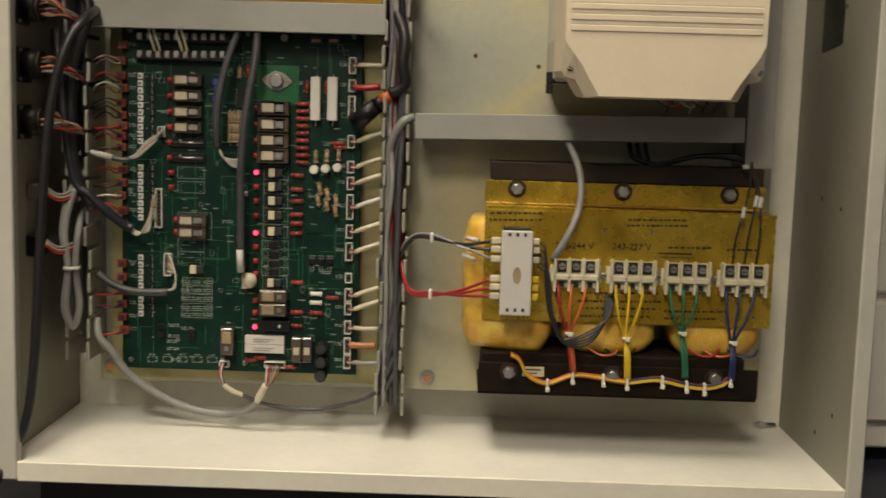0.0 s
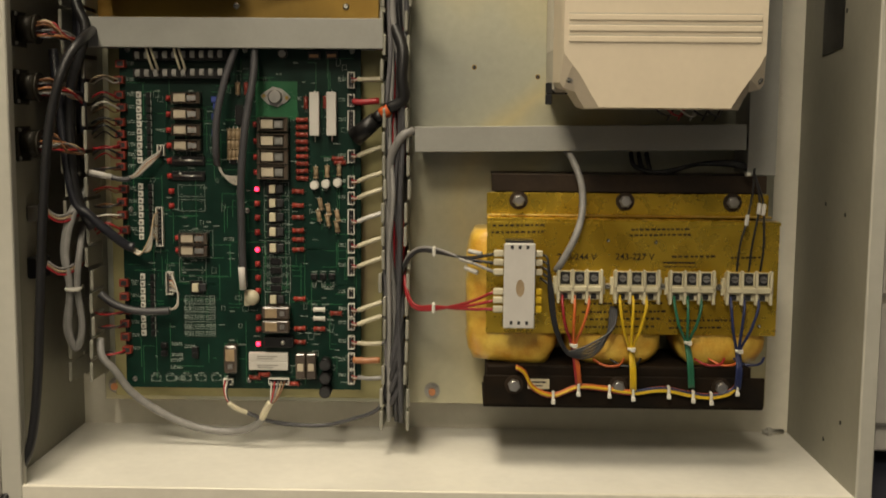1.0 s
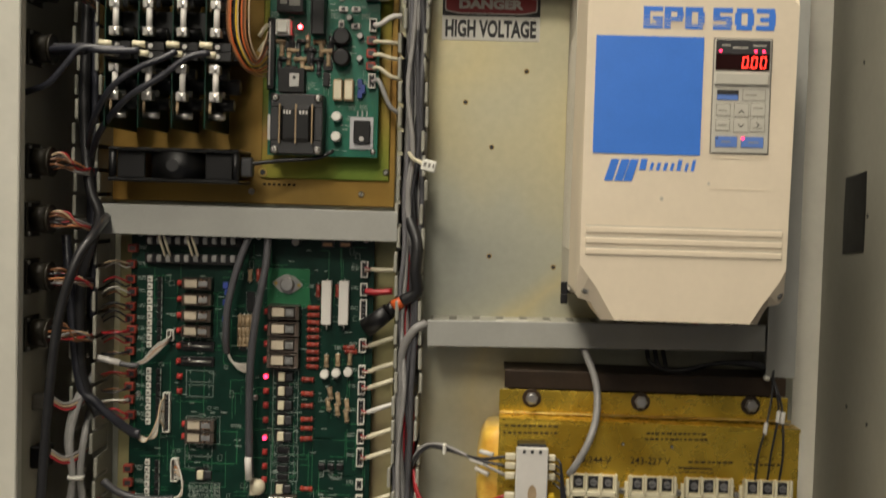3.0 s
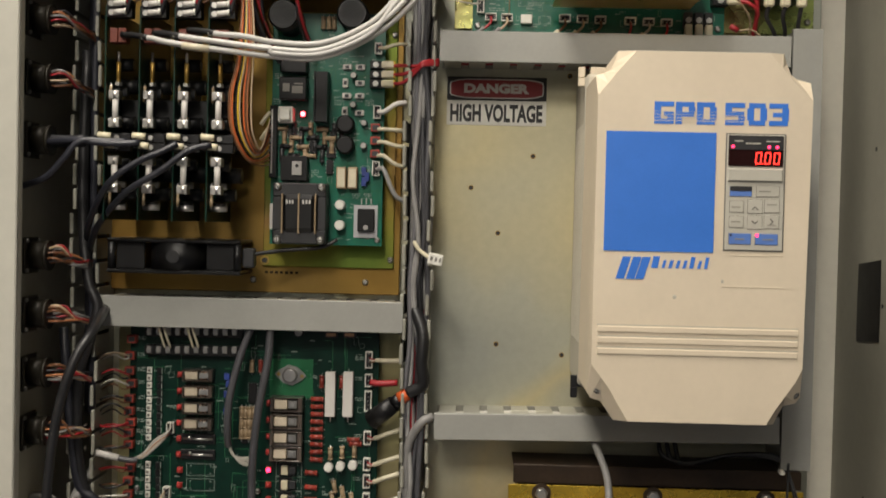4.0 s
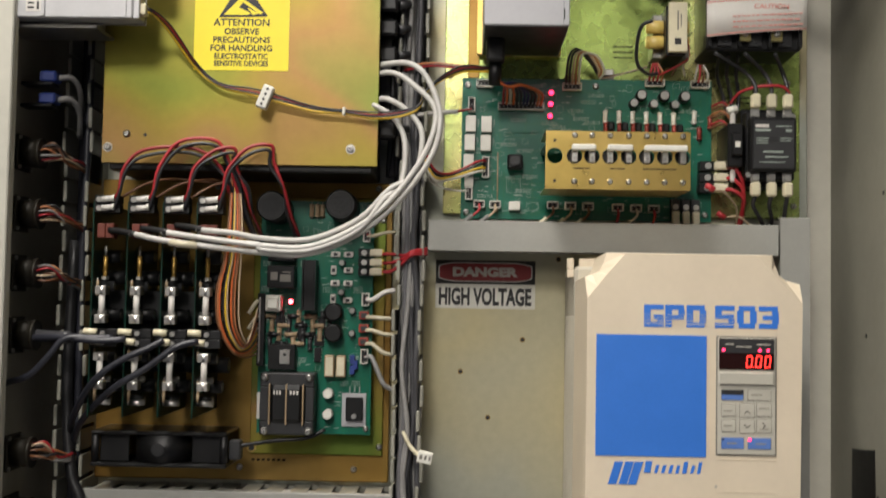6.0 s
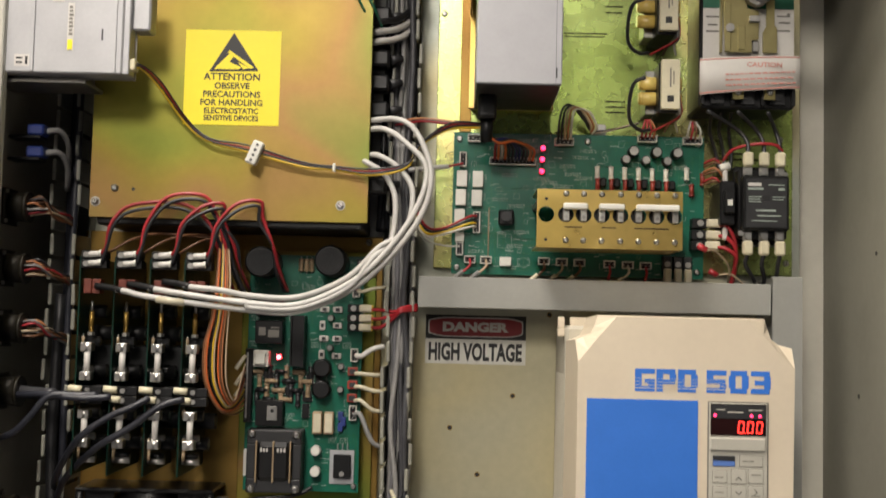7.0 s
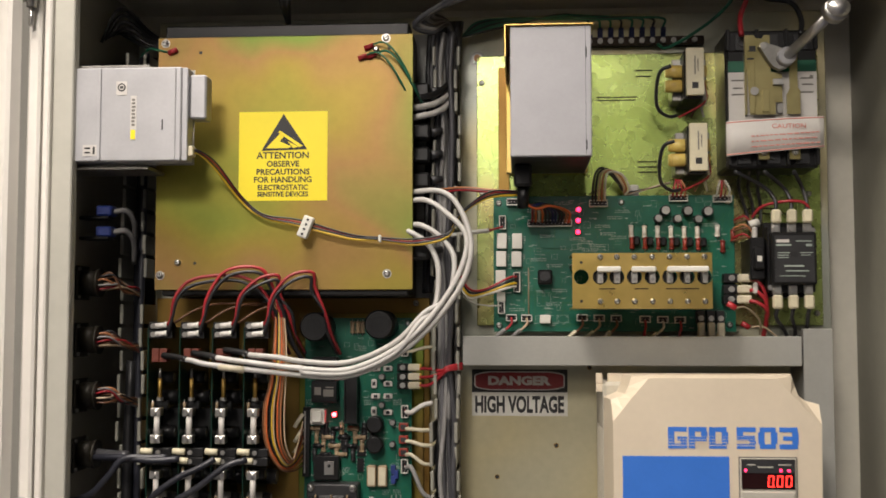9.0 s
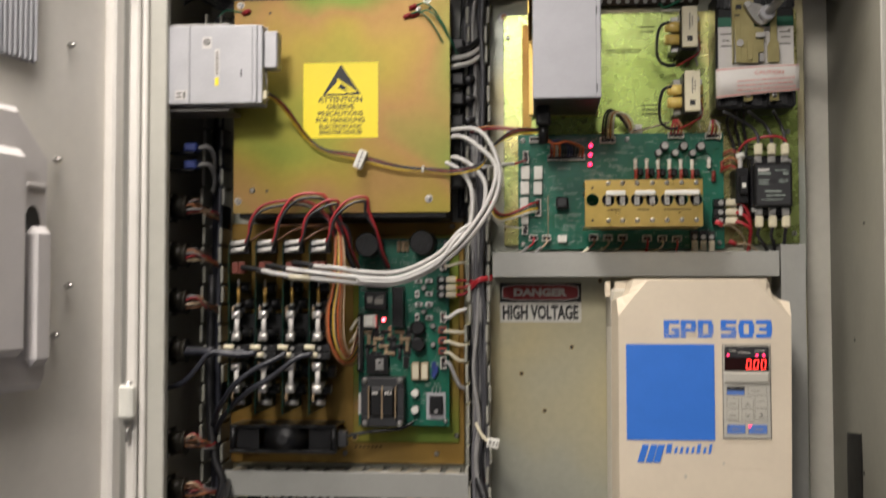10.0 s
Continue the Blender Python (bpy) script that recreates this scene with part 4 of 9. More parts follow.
def k_res(m):
    def make():
        g = Geo(M_STEEL).cyl((-0.0105, -0.0025, 0), (0.0105, -0.0025, 0), 0.0005, 6)
        g.use(m).cyl((-0.0078, -0.003, 0), (0.0078, -0.003, 0), 0.0029, 10).cyl((-0.0078, -0.003, 0), (-0.0055, -0.003, 0), 0.0034, 10).cyl((0.0055, -0.003, 0), (0.0078, -0.003, 0), 0.0034, 10)
        return g
    return make


def k_header(n, h):
    """A white pin header with n ways, standing upright on the board."""
    def make():
        g = Geo(M_WHITE).box(-0.0045, 0.0045, -0.003, 0, -h / 2, h / 2, 0.0004).box(-0.0045, -0.0032, -0.010, -0.003, -h / 2, h / 2, 0.0003)
        g.box(0.0032, 0.0045, -0.008, -0.003, -h / 2, h / 2, 0.0003).box(-0.0032, 0.0032, -0.0085, -0.003, h / 2 - 0.001, h / 2).box(-0.0032, 0.0032, -0.0085, -0.003, -h / 2, -h / 2 + 0.001)
        g.use(M_DARK).box(-0.0031, 0.0031, -0.0032, -0.0029, -h / 2 + 0.001, h / 2 - 0.001)
        g.use(M_STEEL)
        for i in range(n):
            z = -h / 2 + (i + 0.5) * h / n
            g.box(-0.0005, 0.0005, -0.009, -0.003, z - 0.0005, z + 0.0005)
        return g
    return make


def k_ic(w, h, t=0.004):
    def make():
        g = Geo(M_BLACK).box(-w / 2, w / 2, -t, -0.001, -h / 2, h / 2, 0.0005)
        g.use(M_STEEL)
        n = max(2, int(h / 0.004))
        for i in range(n):
            z = -h / 2 + (i + 0.5) * h / n
            g.box(-w / 2 - 0.0012, -w / 2, -0.002, 0, z - 0.0006, z + 0.0006).box(w / 2, w / 2 + 0.0012, -0.002, 0, z - 0.0006, z + 0.0006)
        return g
    return make


def k_can(r, h, m, top=None):
    def make():
        g = Geo(m).cyl((0, 0, 0), (0, -h + 0.001, 0), r, 18).cyl((0, -h + 0.001, 0), (0, -h, 0), r, 18, r * 0.9)
        g.use(top or M_DULL).cyl((0, -h, 0), (0, -h - 0.0003, 0), r * 0.78, 18)
        return g
    return make


def k_led(m):
    def make():
        g = Geo(M_RED).box(-0.0035, 0.0035, -0.004, 0, -0.0035, 0.0035, 0.0004)
        g.use(m).ball((0, -0.006, 0), 0.0031, 10, 6)
        return g
    return make


def k_plug():
    return Geo(M_RES).box(-0.006, 0.006, -0.010, 0, -0.005, 0.005, 0.0006).use(M_DARK).box(-0.0035, 0.004, -0.0105, -0.0099, -0.003, 0.003)


def k_frame(w, h, t=0.0004):
    def make():
        g = Geo(M_SILK)
        for b in ((-w / 2, w / 2, h / 2 - t, h / 2), (-w / 2, w / 2, -h / 2, -h / 2 + t), (-w / 2, -w / 2 + t, -h / 2 + t, h / 2 - t), (w / 2 - t, w / 2, -h / 2 + t, h / 2 - t)):
            g.box(b[0], b[1], -0.0003, 0, b[2], b[3])
        for x in (-0.35, 0.35):
            for z in (-0.3, 0.3):
                g.box(x * w - 0.0006, x * w + 0.0006, -0.0003, 0, z * h - 0.0006, z * h + 0.0006)
        return g
    return make


def k_marks(w, n, seed):
    """A few short printed lines, too small to read."""
    def make():
        rng, g = random.Random(seed), Geo(M_SILK)
        for i in range(n):
            x = -w / 2
            while x < w / 2:
                d = rng.uniform(0.0008, 0.0028)
                g.box(x, min(x + d, w / 2), -0.0003, 0, -i * 0.0026, -i * 0.0026 + rng.uniform(0.0008, 0.0015))
                x += d + rng.uniform(0.0006, 0.0016)
        return g
    return make


def k_ceramic(w, h, d=0.010):
    return lambda: Geo(M_LABEL).box(-w / 2, w / 2, -d, -0.001, -h / 2, h / 2, 0.0006)


def k_white(w, h, d):
    return lambda: Geo(M_WHITE).box(-w / 2, w / 2, -d, 0, -h / 2, h / 2, 0.0006)


def traces(seed, box, n, m=None):
    """Copper lines under the mask, a little lighter than the board."""
    rng, g = random.Random(seed), Geo(m or M_PCBLT)
    x0, x1, z0, z1 = box
    for i in range(n):
        x, z = rng.uniform(x0, x1), rng.uniform(z0, z1)
        for k in range(rng.randint(1, 3)):
            if rng.random() < 0.5:
                x2 = min(max(x + rng.uniform(-0.05, 0.05), x0), x1)
                g.box(min(x, x2), max(x, x2), -0.0003, 0, z, z + 0.0007)
                x = x2
            else:
                z2 = min(max(z + rng.uniform(-0.06, 0.06), z0), z1)
                g.box(x, x + 0.0007, -0.0003, 0, min(z, z2), max(z, z2))
                z = z2
    return g


def silkscreen(seed, box, n):
    """Fine white print scattered over a board: reference marks and part outlines."""
    rng, g = random.Random(seed), Geo(M_SILK)
    x0, x1, z0, z1 = box
    for i in range(n):
        x, z, w = rng.uniform(x0, x1 - 0.010), rng.uniform(z0, z1), rng.uniform(0.003, 0.009)
        if rng.random() < 0.3:
            h = rng.uniform(0.004, 0.009)
            for b in ((x, x + w, z, z + 0.0003), (x, x + w, z + h, z + h + 0.0003), (x, x + 0.0003, z, z + h), (x + w, x + w + 0.0003, z, z + h)):
                g.box(b[0], b[1], -0.0004, 0, b[2], b[3])
        else:
            end = x + w
            while x < end:
                d = rng.uniform(0.0006, 0.0014)
                g.box(x, x + d, -0.0004, 0, z, z + rng.uniform(0.0010, 0.0016))
                x += d + 0.0006
    return g


# ---- lower control board; its grid counts 0.745 mm from the upper corner ----
BY = -0.0370


def lb(u, v, out=0.0):
    return (-0.414 + 0.000745 * (u - 213), BY - out, 0.6091 - 0.000745 * (v - 60) + 0.000016 * (u - 213))


def lower_board():
    b = thing("circuit_board", "large green relay control board on the mounting plate", "circuit board")
    put("board", Geo(M_PCB).box(-0.4165, -0.0985, BY, BY + 0.0018, 0.1585, 0.6300, 0.0003), b)
    put("carrier", Geo(M_PALE).box(-0.4400, -0.0720, -0.0100, -0.0005, 0.1400, 0.6340, 0.001), b, label="yellow chromated carrier plate")
    put("trace", traces(3, (-0.41, -0.105, 0.165, 0.6), 170), b, (0, BY, 0))
    put("silkscreen", silkscreen(21, (-0.408, -0.105, 0.168, 0.6), 220), b, (0, BY, 0))
    for x in (-0.405, -0.25, -0.11):
        for z in (0.17, 0.40, 0.61):
            put("standoff", lambda: Geo(M_STEEL).cyl((0, 0, 0), (0, 0.0245, 0), 0.0035, 10), b, (x, BY + 0.0019, z), key="lbstand")
            screw(b, (x, BY - 0.0001, z), 0.0036)
    P = lambda n, f, u, v, key, rot=0, out=0.0, label="": put(n, f, b, lb(u, v, out), (0, rot, 0), label, key)
    # screw terminal strips under the duct
    for v in (70, 101):
        P("terminal_strip", lambda: Geo(M_BLACK).box(-0.002, 0.123, -0.012, 0, -0.006, 0.006, 0.0008), 241, v, "tstrip")
        for i in range(10):
            P("terminal_screw", lambda: Geo(M_STEEL).box(-0.0030, 0.0030, -0.0018, 0, -0.0045, 0.0045, 0.0003).cyl((0, -0.0018, 0), (0, -0.0042, 0), 0.0030, 12), 247 + i * 16.1, v, "tscrew", 0, 0.0115)
    # plug column at the edge, with its printed numbers
    for i, v in enumerate((84, 112, 138, 160, 186, 207, 226, 244, 264, 304, 327, 350, 377, 472, 497, 522, 546, 570, 594)):
        P("plug_header", k_plug, 212 + 3 * (i % 3 == 0), v, "plug")
        P("marking", k_marks(0.010, 2, i % 5), 229, v - 2, ("mk", i % 5))
    # two columns of small diodes
    for v0, n in ((138, 10), (300, 8), (462, 9)):
        for i in range(n):
            v = v0 + i * 12.8
            P("suppressor", lambda: Geo(M_WHITE).box(-0.0032, 0.0032, -0.003, 0, -0.0038, 0.0038, 0.0004).use(M_GREYINK).box(-0.0022, 0.0012, -0.0032, -0.003, -0.002, 0.0015), 244, v, "supp")
            P("diode", lambda: Geo(M_BLACK).box(-0.0034, 0.0034, -0.004, 0, -0.0038, 0.0038, 0.0006).use(M_SILK).box(0.0026, 0.0033, -0.0042, -0.004, -0.0034, 0.0034), 262, v + 1, "dio")
    # relays with smoky cases
    for v in (145, 173, 201, 228):
        P("relay", k_relay, 330, v, "relay")
        P("lamp", k_led(M_RED), 297, v, "led0")
    for v in (255, 282):
        P("reed_switch", lambda: Geo(M_BLACK).box(-0.022, 0.022, -0.004, 0, -0.006, 0.006, 0.0005).use(M_STEEL).cyl((-0.019, -0.0052, 0), (0.019, -0.0052, 0), 0.0013, 8).ball((-0.010, -0.006, 0.002), 0.0026, 8, 5), 330, v, "reed")
        P("lamp", k_led(M_RED), 297, v, "led0")
    for v in (309, 335, 440, 462):
        P("outline", k_frame(0.036, 0.0155), 334, v, "out1")
        P("lamp_base", k_led(M_RED), 299, v, "led0") if v < 400 else P("marking", k_marks(0.005, 2, 8), 299, v, "mk8")
    for v in (393, 415):
        P("relay", k_relay, 339, v, "relay")
        P("lamp", k_led(M_RED), 309, v, "led0")
    P("outline", k_frame(0.045, 0.036), 341, 404, "out2")
    P("opto_coupler", k_opto, 341, 482, "opto")
    for v, n in ((505, 5), (520, 6), (535, 5), (552, 6), (565, 4)):
        for i in range(3):
            P("marking", k_marks(0.013, 2, n + i), 325 + 20 * i, v, ("mkc", n + i))
        P("outline", k_frame(0.040, 0.010), 346, v, "out3")
    # ribbon headers
    P("ribbon_header", k_header(10, 0.052), 278, 372, "hd10")
    P("ribbon_header", k_header(6, 0.030), 294, 474, "hd6")
    P("ribbon_header", k_header(3, 0.014), 283, 236, "hd3")
    # blue and tan bits round the driver chip
    for i, v in enumerate((148, 160, 178, 195, 207)):
        P("trimmer", lambda: Geo(M_CAPBLUE).box(-0.0035, 0.0035, -0.006, 0, -0.004, 0.004, 0.0005), 378 + 3 * (i % 2), v, "trim")
    for i in range(4):
        for j in range(3):
            P("resistor", k_res(M_TAN), 404 + i * 7, 210 + j * 17, "rtan", 90)
    P("chip", k_ic(0.010, 0.026), 422, 176, "ic1")
    P("chip", k_ic(0.008, 0.018), 410, 250, "ic2")
    for i, (u, v) in enumerate(((420, 130), (435, 130), (445, 132))):
        P("resistor", k_res(M_RES if i else M_TAN), u, v, ("rr", bool(i)), 90)
    P("electrolytic_capacitor", k_can(0.0062, 0.010, M_BLACK, M_DULL), 500, 71, "can1")
    for u in (555, 586):
        P("pin_header", lambda: Geo(M_DARK).box(-0.008, 0.008, -0.007, 0, -0.005, 0.005, 0.0004).use(M_COPPER).box(-0.006, 0.006, -0.0072, -0.007, -0.003, 0.001), u, 74, "pinh")
    # power transistor on its pad
    P("copper_pad", lambda: Geo(M_PCBLT).box(-0.025, 0.030, -0.0004, 0, -0.026, 0.024), 484, 150, "pad")
    P("power_transistor", lambda: Geo(M_STEEL).prism([(-0.0195, -0.004), (-0.016, -0.007), (-0.006, -0.012), (0.006, -0.012), (0.016, -0.002), (0.0195, 0.004), (0.016, 0.007), (0.006, 0.012), (-0.006, 0.012), (-0.016, 0.002)], -0.0025, -0.0004).cyl((0, -0.0025, 0), (0, -0.009, 0), 0.0092, 24).cyl((0, -0.009, 0), (0, -0.0098, 0), 0.0092, 24, 0.0075).use(M_BRASS).cyl((-0.0148, -0.0025, -0.0028), (-0.0148, -0.0042, -0.0028), 0.0024, 10).cyl((0.0148, -0.0025, 0.0028), (0.0148, -0.0042, 0.0028), 0.0024, 10), 486, 145, "to3", 15)
    for v in (193, 222, 250, 277):
        P("relay", lambda: Geo(M_BLACK).box(-0.021, 0.0205, -0.0025, 0, -0.0095, 0.0095, 0.0005).use(M_COIL).box(-0.0155, 0.001, -0.0155, -0.0025, -0.006, 0.006, 0.001).use(M_DULL).box(0.002, 0.0135, -0.0145, -0.0025, -0.005, 0.005, 0.0006).use(M_STEEL).box(0.004, 0.010, -0.0152, -0.0145, -0.0025, 0.0025).use(M_RELAY).box(-0.0205, -0.0165, -0.016, -0.0025, -0.009, 0.009, 0.0005).box(0.0145, 0.0202, -0.016, -0.0025, -0.009, 0.009, 0.0006).box(-0.0205, 0.0202, -0.017, -0.0025, 0.0078, 0.0090, 0.0003).box(-0.0205, 0.0202, -0.017, -0.0025, -0.0090, -0.0078, 0.0003), 483, v, "relay2")
        P("lamp", k_led(M_RED), 451, v, "led0")
    lit = (307, 415, 586)
    for v in (307, 333, 358, 384, 415, 441, 466, 490, 538, 560, 586):
        P("indicator_lamp", k_led(M_LED if v in lit else M_RED), 452, v, "ledlit" if v in lit else "led0")
    for v in (307, 332, 357, 383, 412, 505):
        P("opto_coupler", k_opto, 481, v, "opto")
        P("outline", k_frame(0.033, 0.018), 486, v, "out4")
    for v in (437, 453, 470, 485):
        P("chip", k_ic(0.014, 0.008), 484, v, "ic3")
        P("outline", k_frame(0.036, 0.011), 486, v, "out5")
    for v in (527, 551):
        P("relay", k_bigrelay, 487, v, "brelay")
    P("relay_socket", lambda: Geo(M_BLACK).box(-0.020, 0.020, -0.012, 0, -0.007, 0.007, 0.001).use(M_STEEL).ball((0.006, -0.013, 0), 0.003, 8, 5), 490, 582, "rsock")
    # red resistors beside the relays
    for i in range(9):
        P("resistor", k_res(M_RES), 533, 186 + i * 12.9, "rred", random.uniform(-3, 3))
    for v in (312, 337, 358, 382, 398, 416, 505, 559, 584):
        P("resistor", k_res(M_RES), 525 if v < 450 else 527, v, "rred", random.uniform(-3, 3))
    for u, v in ((540, 156), (574, 156), (596, 255), (600, 262), (592, 532), (562, 560), (445, 648), (462, 643), (515, 660)):
        P("resistor", k_res(M_RES), u, v, "rred", 90 if v < 200 else 0)
    # white wirewound resistors
    for u in (556, 586):
        P("power_resistor", k_ceramic(0.0125, 0.0565, 0.012), u, 176, "cer1", 0, 0.001)
        P("resistor_lead", lambda: Geo(M_STEEL).cyl((0, -0.004, 0.031), (0, -0.004, -0.036), 0.0007, 6), u, 176, "clead")
    for v in (609, 625):
        P("power_resistor", k_ceramic(0.053, 0.0112, 0.010), 471, v, "cer2", 0, 0.001)
        P("print", lambda: Geo(M_GREYINK).box(-0.018, 0.010, -0.0002, 0, 0.0005, 0.0014).box(-0.018, 0.004, -0.0002, 0, -0.0025, -0.0016), 475, v, "cprint", 0, 0.0112)
    for u, v in ((555, 301), (575, 299), (596, 297)):
        P("electrolytic_capacitor", k_can(0.0058, 0.012, M_LABEL, M_WHITE), u, v, "can2")
        P("resistor", k_res(M_TAN), u + 2, v - 22, "rtan", 90)
    for u, v in ((565, 335), (579, 345), (595, 356), (562, 355), (578, 364), (594, 375)):
        P("resistor", k_res(M_TAN), u, v, "rtan", 80)
    for u in (553, 569, 585):
        P("transistor", lambda: Geo(M_BLACK).box(-0.0045, 0.0045, -0.006, 0, -0.004, 0.004, 0.001).use(M_SILK).box(-0.004, 0.004, -0.0003, 0, 0.006, 0.0068), u, 465, "tr")
        P("marking", k_marks(0.006, 3, 4), u, 478, "mkt")
    for u, v in ((562, 525), (562, 541)):
        P("resistor", k_res(M_WHITE), u, v, "rwhite")
    # headers along the other edge, their plugs and sleeves go to the duct
    for i, (v, h) in enumerate(((118, .021), (153, .016), (188, .026), (251, .017), (296, .016), (325, .017), (367, .033), (411, .018), (447, .024), (495, .013), (526, .018), (551, .016), (585, .018), (619, .022), (648, .019))):
        P("pin_header", k_header(max(2, int(h / 0.005)), h), 620, v, ("hdr", h))
        P("marking", k_marks(0.010, 2, i % 4), 603, v - 3, ("mkh", i % 4))
    # lower edge
    P("relay", k_bigrelay, 405, 610, "brelay", 90)
    for u in (530, 549):
        P("relay", lambda: Geo(M_RELAY).box(-0.0065, 0.0065, -0.018, 0, -0.017, 0.017, 0.0012).use(M_COIL).box(-0.004, 0.004, -0.0186, -0.0178, -0.006, 0.004, 0.0005), u, 625, "nrelay")
    for v in (622, 647, 672):
        P("electrolytic_capacitor", k_can(0.0082, 0.019, M_BLACK, M_DARK), 574, v, "can3")
    P("pin_header", k_header(3, 0.013), 397, 655, "hd3b", 90)
    P("pin_header", k_header(6, 0.028), 489, 655, "hd6b", 90)
    for i in range(5):
        P("outline", k_frame(0.0135, 0.0080), 264 + i * 27.4, 649, "out6")
        P("marking", k_marks(0.008, 1, i), 264 + i * 27.4, 641, ("mkb", i))
    for u, v in ((281, 588), (281, 602), (337, 596), (337, 606)):
        P("transistor", lambda: Geo(M_BLACK).box(-0.0045, 0.0045, -0.006, 0, -0.004, 0.004, 0.001), u, v, "tr2")
    for u, v in ((303, 585), (303, 605), (326, 590), (300, 628), (400, 395), (580, 255), (578, 485), (300, 615), (308, 648), (290, 200)):
        P("marking", k_marks(0.014, 2, int(u + v) % 6), u, v, ("mkx", int(u + v) % 6))
    for u, v in ((328, 668), (612, 677)):
        put("mounting_hole", lambda: Geo(M_INK).cyl((0, 0, 0), (0, -0.0005, 0), 0.003, 14), b, (lb(u, v)[0], -0.0102, lb(u, v)[2]), key="mhole")
    # leads at this board
    R = random.Random(5)
    for v, c in ((112, "tan"), (145, "red"), (163, "white"), (186, "black"), (226, "red"), (244, "black"), (304, "red"), (327, "black"), (350, "white"), (377, "red"), (522, "red"), (546, "black"), (594, "red"), (207, "black"), (264, "black")):
        x, y, z = lb(212, v)
        k = R.uniform(-0.006, 0.012)
        wire("lead", [(x, y - 0.010, z), (x - 0.004, y - 0.017, z + k * 0.4), (x - 0.016, y - 0.022, z + k), (x - 0.030, y - 0.018, z + k * 0.6 - 0.002), (x - 0.040, y - 0.005, z - 0.004)], 0.0014, WIRE[c], "thin coloured lead from the board into the duct", "wire", "board leads", 6, 4)
        wire("lead", [(x, y - 0.010, z - 0.003), (x - 0.006, y - 0.014, z - 0.004), (x - 0.018, y - 0.017, z + k * 0.3), (x - 0.038, y - 0.004, z - 0.007)], 0.0011, WIRE[R.choice(["black", "brown", "white", "red"])], "thin coloured lead from the board into the duct", "wire", "board leads", 6, 4)
    for v, c in ((118, "white"), (251, "cream"), (296, "cream"), (325, "cream"), (367, "red"), (411, "white"), (447, "cream"), (526, "cream"), (551, "cream"), (585, "cream"), (648, "grey")):
        x, y, z = lb(622, v)
        m = {"white": M_CREAM, "cream": M_CREAM, "red": M_LABEL, "grey": M_CABLELT}[c]
        up = 0.010 if v not in (118, 585, 648) else 0.001
        wire("sleeve", [(x + 0.008, y - 0.012, z + 0.001), (x + 0.022, y - 0.016, z + up * 0.7), (x + 0.040, y - 0.014, z + up * 1.3)], 0.0030, m, "cream sleeved lead from the board into the duct", "wire", "sleeved leads", 8, 4)
        for q, cc in ((0.003, "red"), (0.0, "white"), (-0.003, "brown")):
            wire("lead", [(x - 0.001, y - 0.007, z + q), (x + 0.004, y - 0.012, z + q * 0.6), (x + 0.010, y - 0.012, z + 0.001)], 0.0009, WIRE[cc], "thin coloured lead from the board into the duct", "wire", "board leads", 6, 4)
        wire("lead", [(x + 0.038, y - 0.014, z + up * 1.2), (x + 0.055, y - 0.008, z + up * 1.5 + 0.004), (x + 0.068, y - 0.006, z + 0.035)], 0.0025, M_CABLE, "grey lead turning up inside the duct", "wire", "duct leads", 7, 4)
    x, y, z = lb(624, 155)
    wire("sleeve", [(x, y - 0.010, z), (x + 0.012, y - 0.013, z - 0.001), (x + 0.034, y - 0.014, z + 0.001)], 0.0042, WIRE["red"], "red sleeved lead at the board edge", "wire", "sleeved leads")
    x, y, z = lb(640, 616)
    wire("sleeve", [(x - 0.012, y - 0.010, z), (x + 0.004, y - 0.012, z), (x + 0.024, y - 0.012, z + 0.001)], 0.0045, WIRE["rust"], "amber sleeved lead at the board edge", "wire", "sleeved leads")
    # black round plug hanging at the upper corner
    pl = thing("round_plug", "black round cable plug with an orange collar", "plug")
    A, B = Vector(lb(628, 218, 0.018)), Vector(lb(690, 168, 0.034))
    put("shell", Geo(M_BLACK).cyl(A, A.lerp(B, 0.62), 0.0125, 18, 0.0105).cyl(A.lerp(B, 0.62), A.lerp(B, 0.8), 0.0085, 18), pl)
    put("collar", Geo(M_ORANGE).cyl(A.lerp(B, 0.80), B, 0.0088, 16, 0.007), pl, label="orange collar")
    wire("cable", [tuple(B), (B.x + 0.018, B.y - 0.004, B.z + 0.012), (-0.043, -0.078, 0.575), (-0.042, -0.075, 0.612), (-0.056, -0.06, 0.648), (-0.058, -0.04, 0.68)], 0.0078, M_CABLEBK, "thick black cable from the plug up the duct", "cable", "", 10, 6)
    # grey flat and round cables over the board
    g1 = [lb(430, 48, 0.03), lb(408, 110, 0.034), lb(392, 180, 0.036), lb(388, 235, 0.03), lb(387, 262, 0.02)]
    wire("cable", g1, 0.0046, M_CABLE, "dark grey cable lying over the relay board", "cable", "board cables", 9)
    for i in range(5):
        wire("lead", [lb(387, 258, 0.02), lb(395 + i, 278 + i, 0.02), lb(412, 284 + 3 * i, 0.014), lb(428, 283 + 4 * i, 0.004)], 0.0011, WIRE["white"], "thin white lead fanned out to the board", "wire", "fanned leads", 6, 4)
    g2 = [lb(458, 48, 0.03), lb(456, 110, 0.036), lb(443, 190, 0.04), lb(433, 280, 0.036), lb(431, 370, 0.03), lb(431, 435, 0.026), lb(432, 478, 0.022)]
    wire("cable", g2, 0.0050, M_CABLE, "dark grey cable lying over the relay board", "cable", "board cables", 9)
    wire("sleeve", [lb(430, 442, 0.030), lb(431, 482, 0.026)], 0.0046, M_LABEL, "white marker sleeve round the grey cable", "sleeve")
    pg = thing("ribbon_plug", "cream plug with a knot of white leads", "plug")
